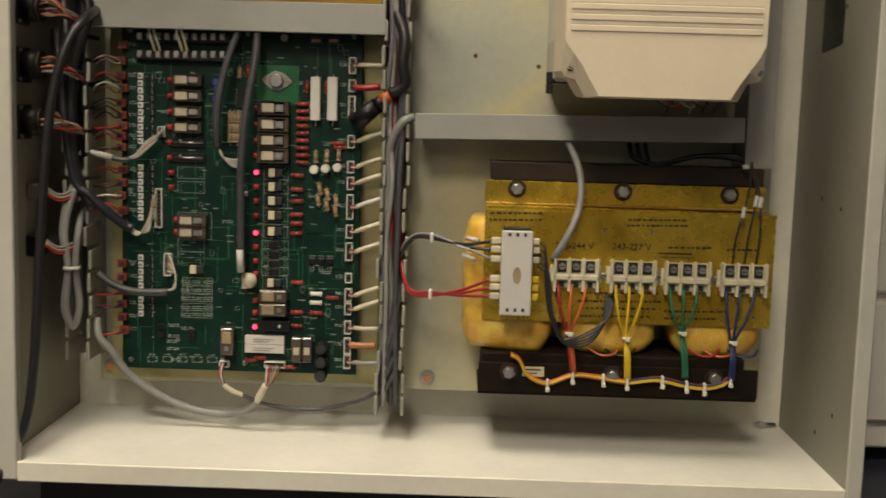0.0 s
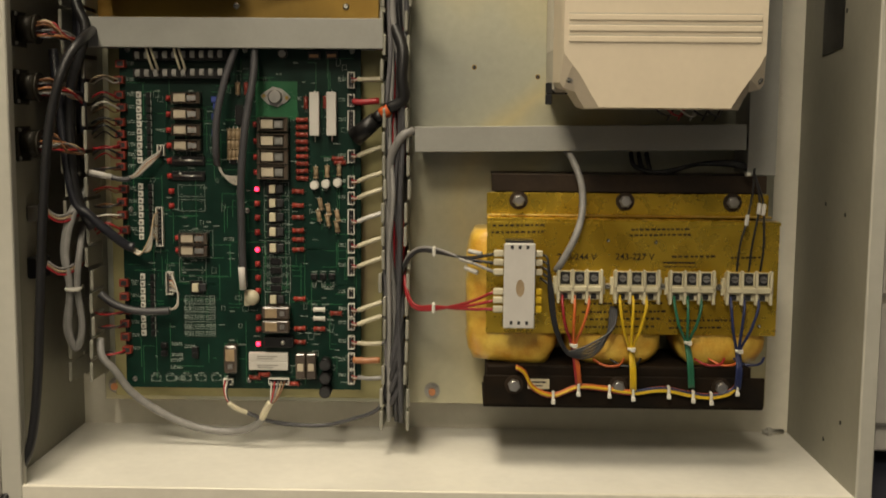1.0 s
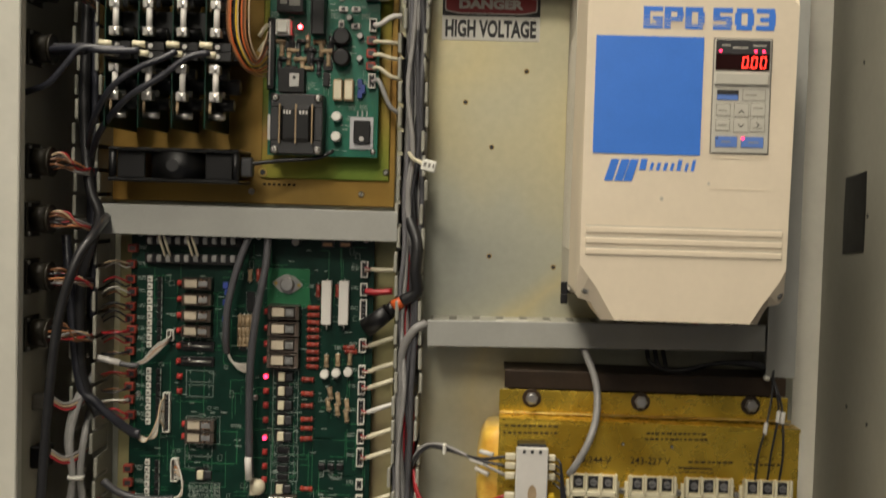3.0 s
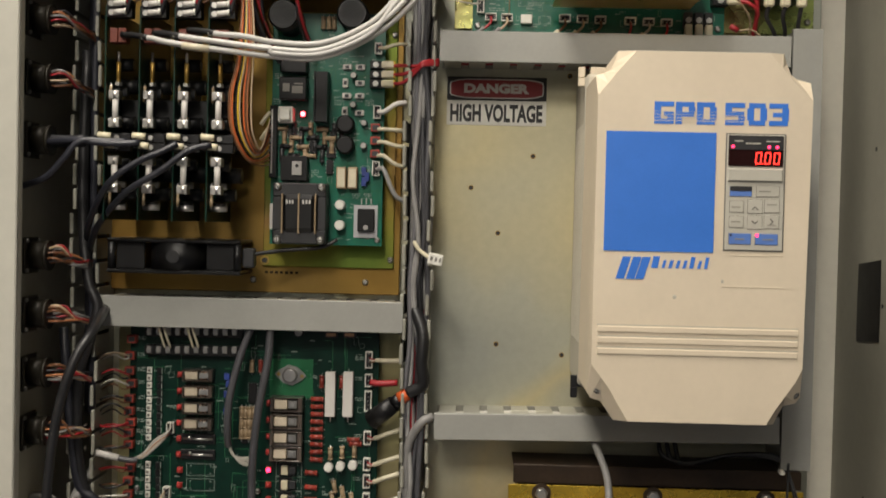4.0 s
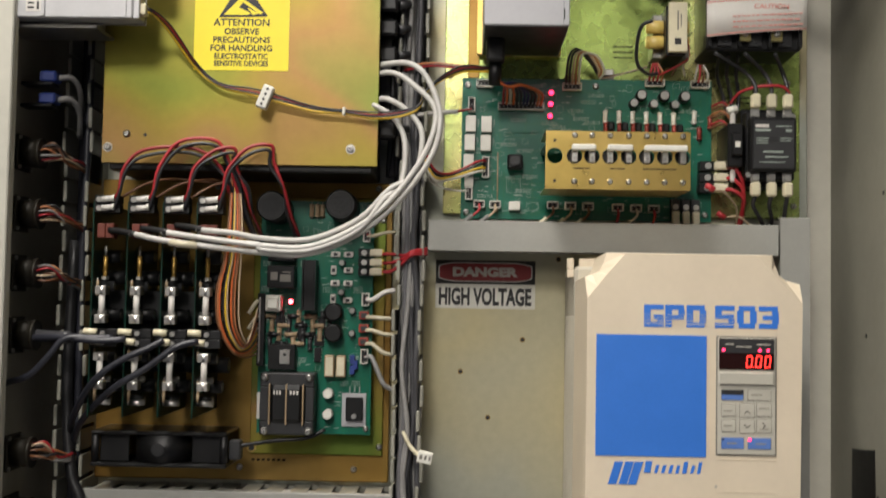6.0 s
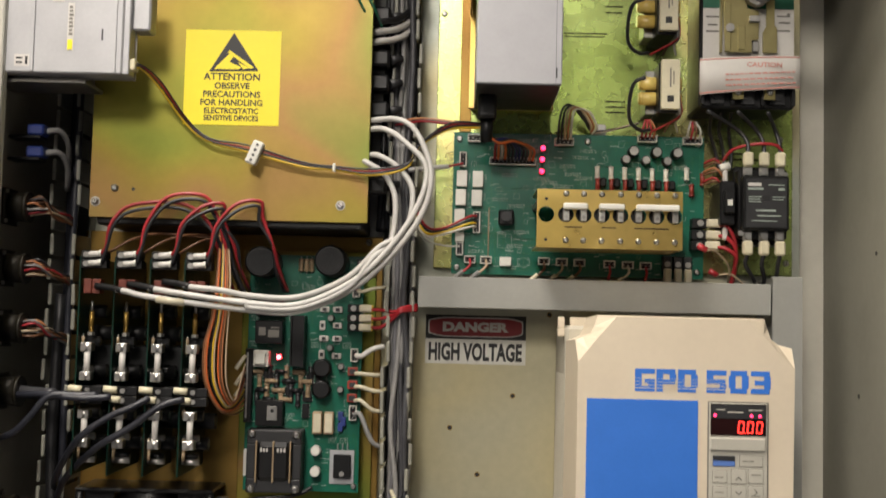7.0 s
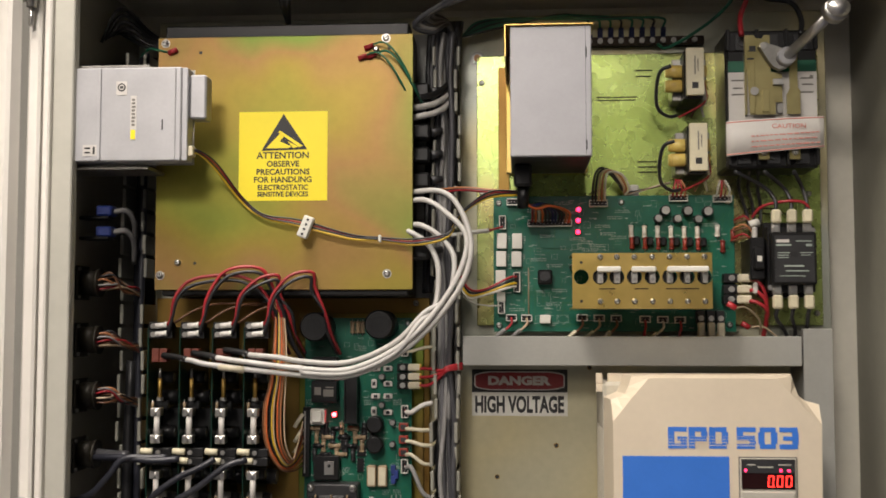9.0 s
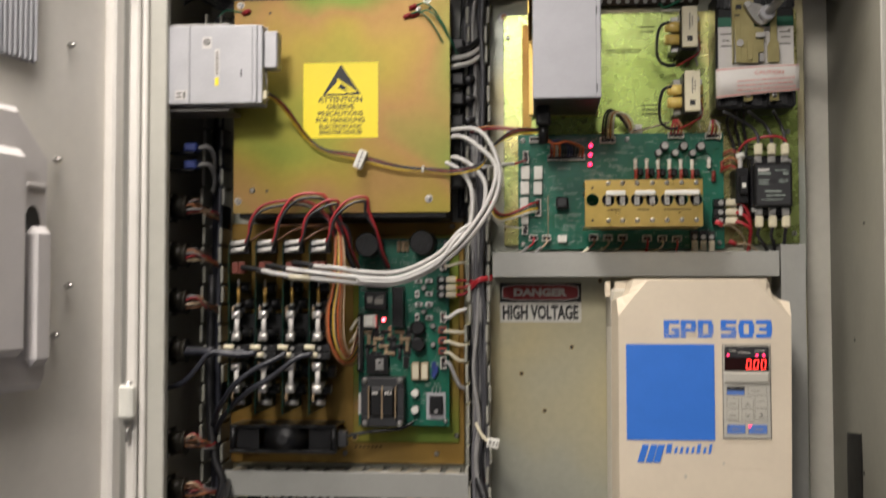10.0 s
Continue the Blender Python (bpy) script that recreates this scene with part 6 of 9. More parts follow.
def middle_bay():
    pl = thing("carrier_plate", "brown-gold chromated carrier plate behind the cards", "panel")
    put("plate", Geo(M_BROWN).box(-0.4555, -0.0745, -0.0150, -0.0005, 0.6530, 1.0330, 0.001), pl)
    put("pad_plate", Geo(M_GOLD).box(-0.2500, -0.0820, -0.0200, -0.0151, 0.6870, 1.0130, 0.001), pl, label="yellow chromated pad under the board")
    for x, z in ((-0.2630, 0.6690), (-0.1180, 0.6690), (-0.0860, 0.6985), (-0.0930, 1.026), (-0.30, 1.026), (-0.086, 0.985)):
        screw(pl, (x, -0.0152 if z < 0.68 or z > 1.0 else -0.0201, z), 0.0042)
    put("grommet", Geo(M_BRASS).cyl((-0.2475, -0.0201, 0.6945), (-0.2475, -0.0215, 0.6945), 0.0058, 18).use(M_INK).cyl((-0.2475, -0.0215, 0.6945), (-0.2475, -0.0218, 0.6945), 0.0036, 14), pl)
    g = Geo(M_CORE)
    for i in range(7):
        g.box(-0.2480 + i * 0.0065, -0.2440 + i * 0.0065, -0.0153, -0.0150, 0.6775, 0.6805)
    put("print", g, pl)
    # power supply board
    b = thing("circuit_board", "green power supply board with a small transformer", "circuit board")
    put("board", Geo(M_PCBUP).box(-0.2370, -0.0955, UY, UY + 0.0018, 0.7165, 1.0060, 0.0003), b)
    put("trace", traces(8, (-0.233, -0.1, 0.72, 1.0), 80), b, (0, UY, 0))
    put("silkscreen", silkscreen(22, (-0.233, -0.1, 0.72, 1.0), 150), b, (0, UY, 0))
    for x, z in ((-0.230, 0.722), (-0.101, 0.724), (-0.101, 0.999), (-0.231, 0.885)):
        put("standoff", lambda: Geo(M_STEEL).cyl((0, 0, 0), (0, 0.0248, 0), 0.0035, 10), b, (x, UY + 0.0019, z), key="ulstand")
        screw(b, (x, UY - 0.0001, z), 0.0038)
    P = lambda n, f, u, v, key, rot=0, out=0.0, label="": put(n, f, b, ul(u, v, out), (0, rot, 0), label, key)
    for u, v in ((497, 207), (615, 203)):
        P("electrolytic_capacitor", lambda: Geo(M_BLACK).cyl((0, 0, 0), (0, -0.054, 0), 0.0185, 26).cyl((0, -0.054, 0), (0, -0.056, 0), 0.0185, 26, 0.0165).use(M_DULL).cyl((0, -0.0556, 0), (0, -0.0557, 0), 0.0150, 26).use(M_DARK).cyl((0, -0.0557, 0), (0, -0.0560, 0), 0.0142, 26), u, v, "bigcap")
    for u in (556, 566, 575):
        P("resistor", k_res(M_TAN), u, 208, "rtan", 90)
    P("relay", lambda: Geo(M_BLACK).box(-0.0165, 0.0165, -0.018, 0, -0.0125, 0.0125, 0.001), 507, 281, "crelay")
    P("relay", lambda: Geo(M_BLACK).box(-0.0170, 0.0170, -0.019, 0, -0.0140, 0.0140, 0.001).use(M_GREYINK).box(-0.0125, -0.004, -0.0193, -0.019, -0.004, 0.006).box(-0.001, 0.0125, -0.0193, -0.019, -0.006, 0.003).box(0.002, 0.0125, -0.0193, -0.019, 0.005, 0.0065), 507, 327, "crelay2")
    P("button_switch", lambda: Geo(M_WHITE).box(-0.0095, 0.0095, -0.016, 0, -0.0100, 0.0100, 0.0012).box(-0.0075, 0.0065, -0.020, -0.016, -0.0075, 0.0075, 0.0015), 494, 373, "wsw", 0, 0, "white square switch")
    P("indicator_lamp", k_led(M_LEDBIG), 523, 370, "ledbig")
    P("heat_sink", lambda: Geo(M_BLACK).box(-0.0065, 0.0065, -0.022, 0, -0.031, 0.031, 0.0006).box(-0.0085, -0.0065, -0.024, 0, -0.031, 0.031).box(0.0065, 0.0085, -0.024, 0, -0.031, 0.031), 557, 341, "hsink")
    for i, (u, v) in enumerate(((600, 285), (623, 285), (597, 313), (623, 313), (600, 336), (623, 336), (597, 364), (623, 366))):
        P("coil", lambda: Geo(M_LABEL).box(-0.0058, 0.0058, -0.004, 0, -0.0035, 0.0035, 0.001).use(M_DARK).box(-0.0025, 0.0025, -0.0043, -0.004, -0.002, 0.002), u, v, "chipc", 90 if v in (313, 364, 366) and u < 610 else 0)
    for u, v in ((612, 300), (612, 352), (632, 384), (632, 424)):
        P("electrolytic_capacitor", k_can(0.0042, 0.009, M_DARK, M_DULL), u, v, "can5")
    for v in (282, 299, 315):
        P("screw_terminal", lambda: Geo(M_BLACK).box(-0.0075, 0.0075, -0.012, 0, -0.005, 0.005, 0.0006).use(M_STEEL).cyl((0, -0.012, 0), (0, -0.0145, 0), 0.0036, 12), 652, v, "sct")
        P("lug", lambda: Geo(M_CREAM).box(0, 0.017, -0.0042, 0.0042, -0.0046, 0.0046, 0.0018).use(WIRE["yellow"]).box(0.0145, 0.0175, -0.0043, 0.0043, -0.0047, 0.0047, 0.0015), 662, v, "lugc", 0, 0.013)
    for v, h in ((252, .014), (364, .016), (464, .018)):
        P("pin_header", k_header(3, h), 655, v, ("uh", h))
    for v in (392, 415, 438):
        P("plug_header", k_plug, 653, v, "plug")
    for v in (387, 424):
        P("inductor", lambda: Geo(M_BLACK).cyl((0, 0, 0), (0, -0.016, 0), 0.0112, 20).cyl((0, -0.016, 0), (0, -0.0175, 0), 0.0112, 20, 0.009), 600, v, "ind")
    for u, v, w, h in ((541, 420, .007, .024), (574, 437, .011, .014), (578, 408, .009, .012), (572, 463, .008, .018), (505, 405, .012, .014), (520, 428, .010, .008)):
        P("chip", k_ic(w, h), u, v, ("uic", w, h))
    for i in range(26):
        u, v = 486 + 17 * (i % 7) + 4 * (i % 3), 396 + 16 * (i // 7)
        P("resistor", k_res((M_TAN, M_DARK, M_BLACK, M_TAN)[i % 4]), u, v, ("sres", i % 4), 90 * (i % 2))
    P("regulator", lambda: Geo(M_BLACK).box(-0.0185, 0.015, -0.014, 0, -0.0155, 0.0155, 0.0008).use(M_STEEL).box(-0.004, 0.0085, -0.016, -0.014, -0.0085, 0.0085, 0.0004).use(M_INK).cyl((0.0025, -0.016, 0.003), (0.0025, -0.0163, 0.003), 0.0022, 10), 513, 467, "reg")
    for u in (594, 614):
        P("crystal", lambda: Geo(M_TAN).box(-0.0060, 0.0060, -0.011, 0, -0.0135, 0.0135, 0.0012).use(M_CREAM).box(-0.0046, 0.0046, -0.0114, -0.011, -0.0115, 0.0115, 0.0004), u, 482, "xtal")
    for i in range(3):
        P("trimmer", lambda: Geo(M_CAPBLUE).box(-0.003, 0.003, -0.008, 0, -0.0055, 0.0055, 0.0005), 634 + 5 * (i % 2), 470 + i * 9, "trim2")
    for v in (530, 566):
        P("electrolytic_capacitor", k_can(0.0062, 0.014, M_LABEL, M_WHITE), 593, v, "can6")
    P("heat_plate", lambda: Geo(M_GALV).box(-0.0150, 0.0150, -0.002, 0, -0.0215, 0.0195, 0.0003), 638, 557, "hplate")
    P("power_transistor", lambda: Geo(M_BLACK).box(-0.0105, 0.0105, -0.0075, -0.002, -0.0150, 0.0135, 0.0008).use(M_STEEL).cyl((0, -0.0075, -0.010), (0, -0.0095, -0.010), 0.0032, 12).box(-0.007, -0.0055, -0.003, 0, 0.0195, 0.026).box(-0.001, 0.0005, -0.003, 0, 0.0195, 0.026).box(0.005, 0.0065, -0.003, 0, 0.0195, 0.026), 639, 555, "pow")
    # small iron transformer
    t = put("transformer", Geo(M_DARK).box(-0.0330, 0.0330, -0.0050, 0, -0.0375, 0.0375, 0.001).box(-0.0330, 0.0330, -0.0290, -0.0050, 0.0205, 0.0375, 0.0015).box(-0.0330, 0.0330, -0.0290, -0.0050, -0.0375, -0.0205, 0.0015).box(-0.0330, -0.0225, -0.0290, -0.0050, -0.0205, 0.0205, 0.001).box(0.0225, 0.0330, -0.0290, -0.0050, -0.0205, 0.0205, 0.001), b, ul(525, 547), label="small iron cored transformer")
    put("bobbin", Geo(M_BLACK).box(-0.0215, 0.0215, -0.0345, -0.0050, -0.0240, 0.0240, 0.006), t)
    for x in (-0.0205, 0.0, 0.0205):
        put("band", Geo(M_TAN).box(x - 0.0009, x + 0.0009, -0.0352, -0.006, -0.0245, 0.0245, 0.0004), t)
    for i in range(3):
        put("print", Geo(M_LABEL).box(-0.0155 + i * 0.0035, -0.0135 + i * 0.0035, -0.0348, -0.0344, 0.012, 0.0165).box(0.0045 + i * 0.0040, 0.0068 + i * 0.0040, -0.0348, -0.0344, 0.012, 0.0165), t)
    for x in (-0.0268, 0.0268):
        for z in (-0.0325, 0.0325):
            screw(t, (x, -0.0291, z), 0.0050)
    put("label", Geo(M_LABEL).box(-0.0395, -0.0335, -0.012, -0.011, -0.020, 0.012), t)
    P("side_header", lambda: Geo(M_BLACK).box(-0.0030, 0.0060, -0.012, 0, -0.045, 0.045, 0.0006).use(M_STEEL).box(-0.001, 0.001, -0.0125, -0.012, -0.04, 0.04), 470, 420, "sidehd")
    for i, (u, v) in enumerate(((478, 300), (476, 345), (478, 440), (478, 400), (545, 470), (560, 510), (545, 300), (640, 345), (585, 345), (620, 510), (640, 510), (575, 245))):
        P("marking", k_marks(0.010, 3, i % 5), u, v, ("mku", i % 5))
    # sleeves and leads to the centre duct
    for v, r, m, up in ((252, .0022, M_CREAM, 0.004), (364, .0032, M_LABEL, 0.009), (395, .0026, M_CREAM, -0.001), (418, .0026, M_CREAM, -0.004), (442, .0026, M_CREAM, -0.010), (466, .0030, M_CABLELT, -0.030)):
        x, y, z = ul(658, v)
        wire("sleeve", [(x, y - 0.009, z), (x + 0.008, y - 0.014, z), (x + 0.022, y - 0.016, z + up), (x + 0.034, y - 0.010, z + up * 1.3)], r, m, "cream sleeved lead from the board into the duct", "wire", "sleeved leads")
        wire("lead", [(x - 0.002, y - 0.007, z + 0.002), (x + 0.005, y - 0.012, z + 0.001), (x + 0.010, y - 0.013, z)], 0.0010, WIRE["red"], "thin coloured lead at the power board", "wire", "board leads")
    for i, v in enumerate((284, 299, 314)):
        x, y, z = ul(684, v)
        wire("lead", [(x - 0.006, y - 0.013, z), (x + 0.012, y - 0.020, z), (x + 0.030, y - 0.030, 0.9385 - i * 0.003), (-0.046, -0.082, 0.9430 - i * 0.002), (-0.028, -0.072, 0.947 - i * 0.003)], 0.0022, WIRE["red"], "red lead crossing the centre duct", "wire", "red supply leads")
    wire("cable", [ul(590, 592, 0.012), ul(560, 606, 0.016), ul(500, 612, 0.02), (-0.262, -0.08, 0.702)], 0.0026, M_CABLEBK, "thin black fan cable", "cable")
    # driver cards on edge
    xs = (-0.4165, -0.3760, -0.3350, -0.2950)
    first = None
    for k, x in enumerate(xs):
        if first:
            copy_thing(first, pose(x, 0, 0.868))
            continue
        c = first = thing("driver_card", "upright green driver card with white fuses", "circuit card", (x, 0, 0.868), "driver cards")
        put("board", Geo(M_PCB).box(-0.0008, 0.0008, -0.1430, -0.0155, -0.1255, 0.1255, 0.0002), c)
        Q = lambda n, f, y, z, key, xo=0.0008, label="": put(n, f, c, (xo, y, z - 0.868), (0, 0, 0), label, key)
        for z in (0.9955, 0.9850):
            Q("terminal", lambda: Geo(M_BLACK).box(0, 0.030, -0.014, 0, -0.005, 0.005, 0.0006).use(M_STEEL).cyl((0.006, -0.014, 0), (0.006, -0.0165, 0), 0.0034, 12), -0.130, z, "cterm")
            Q("ferrule", lambda: Geo(M_LABEL).cyl((0, 0, 0), (0.014, -0.001, 0.0015), 0.0036, 12, 0.0032).use(M_WHITE).cyl((0.012, -0.001, 0.0015), (0.0145, -0.001, 0.0015), 0.0039, 12), -0.1455, z, "cferr", 0.0105)
        Q("plug_block", lambda: Geo(M_BRICK).box(0, 0.0095, -0.016, 0, -0.0085, 0.0085, 0.0008).box(0.0100, 0.0195, -0.016, 0, -0.0085, 0.0085, 0.0008), -0.127, 0.9590, "cplug", 0.0045, "orange plug block")
        Q("rectifier", lambda: Geo(M_BROWN).cyl((0, 0, -0.012), (0, 0, 0.012), 0.0028, 10).use(M_DULL).cyl((0, 0, 0.012), (0, 0, 0.024), 0.0018, 8).cyl((0, 0, -0.012), (0, 0, -0.016), 0.0045, 6, smooth=False), -0.125, 0.918, "crect", 0.010)
        for z in (0.8725, 0.7960):
            f = Q("fuse", lambda: Geo(M_LABEL).cyl((0, 0, -0.019), (0, 0, 0.019), 0.0036, 14), -0.1455, z, "cfuse", 0.0135, "white ceramic fuse")
            for s in (-1, 1):
                put("clip", lambda: Geo(M_STEEL).box(-0.0075, 0.0055, -0.004, 0.010, -0.0050, 0.0050, 0.0008).cyl((0, 0, -0.0045), (0, 0, 0.0045), 0.0045, 14), f, (0, 0, s * 0.0165), key="cclip")
        for z in (0.8395, 0.8285):
            Q("terminal", lambda: Geo(M_BLACK).box(0, 0.030, -0.012, 0, -0.005, 0.005, 0.0006).use(M_STEEL).cyl((0.014, -0.012, 0), (0.014, -0.0145, 0), 0.0030, 12), -0.130, z, "cterm2")
        for y, z, r, h, m in ((-0.10, 0.93, .008, .020, M_BLACK), (-0.09, 0.905, .009, .024, M_BLACK), (-0.11, 0.895, .006, .016, M_DARK), (-0.12, 0.862, .004, .012, M_DULL), (-0.10, 0.86, .008, .022, M_BLACK), (-0.12, 0.785, .004, .018, M_DULL), (-0.11, 0.81, .007, .020, M_BLACK), (-0.11, 0.76, .006, .016, M_DARK), (-0.085, 0.775, .008, .022, M_BLACK), (-0.124, 0.758, .0035, .02, M_STEEL), (-0.07, 0.88, .010, .022, M_BLACK), (-0.06, 0.80, .010, .024, M_DARK)):
            Q("component", lambda r=r, h=h, m=m: Geo(m).cyl((0, 0, 0), (h, 0, 0), r, 14).use(M_DULL).cyl((h, 0, 0), (h + 0.0003, 0, 0), r * 0.7, 12), y, z, ("ccomp", r, h, m.name))
        for i, (y, z) in enumerate(((-0.132, 0.765), (-0.131, 0.772), (-0.132, 0.780), (-0.134, 0.888), (-0.133, 0.896), (-0.136, 0.815))):
            Q("resistor", lambda: Geo(M_STEEL).cyl((0.003, 0, -0.008), (0.003, 0, 0.008), 0.0005, 6).use(M_TAN).cyl((0.003, 0, -0.005), (0.003, 0, 0.005), 0.0019, 8), y, z, "cres")
        Q("heat_sink", lambda: Geo(M_BLACK).box(0.0005, 0.026, -0.05, 0, -0.03, 0.03, 0.001), -0.035, 0.86, "chs")
    # cooling fan lying under the cards
    f = thing("cooling_fan", "black axial cooling fan lying under the cards", "fan", (-0.347, 0, 0.699))
    g = Geo(M_BLACK).box(-0.083, 0.083, -0.0900, -0.0160, 0.0165, 0.0215, 0.002).box(-0.083, 0.083, -0.0900, -0.0160, -0.0215, -0.0165, 0.002)
    put("frame", g.cyl((0, -0.055, -0.0165), (0, -0.055, 0.0165), 0.036, 32), f)
    for x in (-0.078, 0.078):
        put("post", lambda: Geo(M_BLACK).cyl((0, -0.084, -0.0165), (0, -0.084, 0.0165), 0.0050, 12), f, (x, 0, 0), key="fpost")
        put("side_web", lambda: Geo(M_BLACK).box(-0.018, 0.018, -0.080, -0.076, -0.0165, 0.0165, 0.001), f, (x * 0.72, 0, 0), key="fweb")
    put("hub", Geo(M_DARK).cyl((0, -0.0905, 0), (0, -0.0925, 0), 0.008, 16), f)
    put("lead_box", Geo(M_DARK).box(0.083, 0.098, -0.082, -0.066, -0.012, 0.012, 0.002), f)
    # rainbow ribbon between cards and board
    cols = ("brown", "rust", "orange", "black", "yellow", "tan", "orange", "brown", "rust", "tan")
    for i, c in enumerate(cols):
        o = i * 0.0014 + i // 3 * 0.0016
        wire("ribbon_lead", [(-0.2590 + o * 0.5, -0.128, 1.030), (-0.2595 + o * 0.9, -0.135, 0.975), (-0.2620 + o * 1.1, -0.140, 0.930), (-0.2700 + o * 1.5, -0.142, 0.893), (-0.2680 + o * 1.45, -0.140, 0.852), (-0.2540 + o * 1.0, -0.126, 0.820 + o * 0.6), (-0.2420 + o * 0.3, -0.10, 0.812 + i * 0.0030), (-0.2360, -0.064, 0.815 + i * 0.0062)], 0.0010, WIRE[c], c + " lead of a rainbow ribbon cable", "wire", "rainbow ribbon", 6)
    for i, v in enumerate((378, 405, 425)):
        x, y, z = ul(462, v)
        wire("sleeve", [(x - 0.006, y - 0.022, z - 0.010), (x - 0.001, y - 0.020, z - 0.001), (x + 0.003, y - 0.014, z + 0.006)], 0.0026, M_CREAM, "cream marker sleeve on a ribbon lead", "sleeve", "marker sleeves")
    # red and black leads arching over the cards
    for k, x in enumerate(xs):
        for j, c in enumerate(("red", "black")):
            o = 0.004 * j
            hx = (-0.262 + 0.010 * k) if k < 3 else -0.196 - o
            top = 1.058 + 0.004 * (k % 2) - 0.006 * j + (0.006 if k == 1 else 0)
            wire("lead", [(x + 0.026, -0.1465, 0.9965 - 0.0105 * j), (x + 0.031, -0.149, 1.006 - 0.004 * j), (x + 0.036 + o, -0.150, 1.032), (x + 0.058 + o, -0.146, top - 0.004), ((x + hx) / 2 + 0.035, -0.141, top), (hx - 0.012, -0.136, top - 0.018), (hx + o, -0.132, 1.012), (hx + 0.006, -0.116, 0.984), (hx + 0.012, -0.085, 0.960)], 0.0022, WIRE[c], c + " lead arching over the driver cards", "wire", "arching leads")
    for k in range(3):
        wire("lead", [(xs[k] + 0.030, -0.135, 0.999), (xs[k] + 0.055, -0.125, 1.016), (xs[k + 1] + 0.045, -0.11, 1.024), (-0.26, -0.09, 1.02)], 0.0017, WIRE["brown"], "brown lead behind the arching leads", "wire", "arching leads")
    wire("lead", [(-0.2560, -0.134, 1.050), (-0.250, -0.128, 1.020), (-0.243, -0.120, 0.985), (-0.232, -0.100, 0.955), (-0.222, -0.08, 0.94)], 0.0030, WIRE["black"], "black lead dropping behind the ribbon", "wire", "arching leads")
    # thick white cables that sweep to the centre duct
    # each: end at the cards, height of the low run, and the turn back into the chassis
    ends = ((-0.3669, 0.9548, 0.9335, (-0.0125, 1.095), (-0.028, 1.142), 1.163), (-0.3297, 0.9575, 0.9415, (-0.0185, 1.105), (-0.046, 1.137), 1.152),
            (-0.2893, 0.9614, 0.9500, (-0.0340, 1.078), (-0.052, 1.106), 1.121), (-0.2591, 0.9484, 0.9370, (-0.0540, 1.068), (-0.068, 1.098), 1.114))
    for i, (x, z, low, (mx, mz), (tx, tz), ez) in enumerate(ends):
        y = -0.156 - 0.004 * (i % 2)
        pts = [(x - 0.003, -0.1545, z + 0.0005), (x + 0.010, -0.1575, z - 0.0015), (x + 0.04, -0.160, z - 0.35 * (z - low)), (-0.215, y, low + 0.002), (-0.160, y, low + 0.002), (-0.105, y + 0.002, low + 0.026), (-0.062 + 0.35 * (mx + 0.0125), y + 0.004, low + 0.062), (0.8 * mx - 0.2 * 0.070, -0.153 + 0.003 * i, mz - 0.048), (mx, -0.150 + 0.004 * i, mz), (tx, -0.143 + 0.004 * i, tz), (tx - 0.024, -0.134 + 0.003 * i, ez), (-0.095, -0.114, ez + 0.001)]
        wire("cable", pts, 0.0034, M_CABLEWH, "thick white cable sweeping from card to duct", "cable", "white cables", 10, 6)
        wire("sleeve", [(x - 0.030, -0.1450, z + 0.0045), (x - 0.014, -0.1505, z + 0.0030), (x + 0.004, -0.1565, z - 0.0003)], 0.0038, M_BLACK, "black shrink sleeve on a white cable", "sleeve", "shrink sleeves", 10)
    wire("sleeve", [(-0.322, -0.1600, 0.9455), (-0.290, -0.1600, 0.9420)], 0.0043, M_CREAM, "yellowed marker sleeve on a white cable", "sleeve")
    # slate cables plugged in between the fuses
    runs = ([(-0.530, -0.14, 0.775), (-0.507, -0.150, 0.781), (-0.480, -0.158, 0.790), (-0.458, -0.160, 0.812), (-0.440, -0.158, 0.833), (-0.410, -0.152, 0.834), (-0.388, -0.150, 0.8345)],
            [(-0.508, -0.125, 0.835), (-0.485, -0.140, 0.8325), (-0.448, -0.153, 0.8340), (-0.405, -0.156, 0.8310), (-0.372, -0.152, 0.8330)],
            [(-0.462, -0.070, 0.712), (-0.440, -0.120, 0.742), (-0.405, -0.158, 0.785), (-0.372, -0.160, 0.810), (-0.345, -0.156, 0.823), (-0.328, -0.150, 0.833)],
            [(-0.462, -0.065, 0.695), (-0.432, -0.115, 0.735), (-0.385, -0.157, 0.775), (-0.345, -0.161, 0.800), (-0.312, -0.158, 0.825), (-0.288, -0.150, 0.832)])
    for pts in runs:
        wire("cable", pts, 0.0040, M_CABLEBL, "slate blue cable plugged into a driver card", "cable", "card cables", 9)
    for k, x in enumerate(xs):
        for z in (0.8395, 0.8285):
            wire("ferrule", [(x + 0.002 - 0.008 * (z > 0.83), -0.1465, z + 0.002), (x + 0.013 - 0.004 * (z > 0.83), -0.1465, z + 0.001)], 0.0040, M_IVORY, "ivory ferrule on a card terminal", "ferrule", "card ferrules", 10)


middle_bay()


# ---- upper bay beside the centre duct ----
RY = -0.0370


def ur(u, v, out=0.0):
    return (0.003168 + 0.000714 * (u - 845) - 0.000026 * (v - 400), RY - out, 1.171012 - 0.000017 * (u - 845) - 0.000719 * (v - 400))


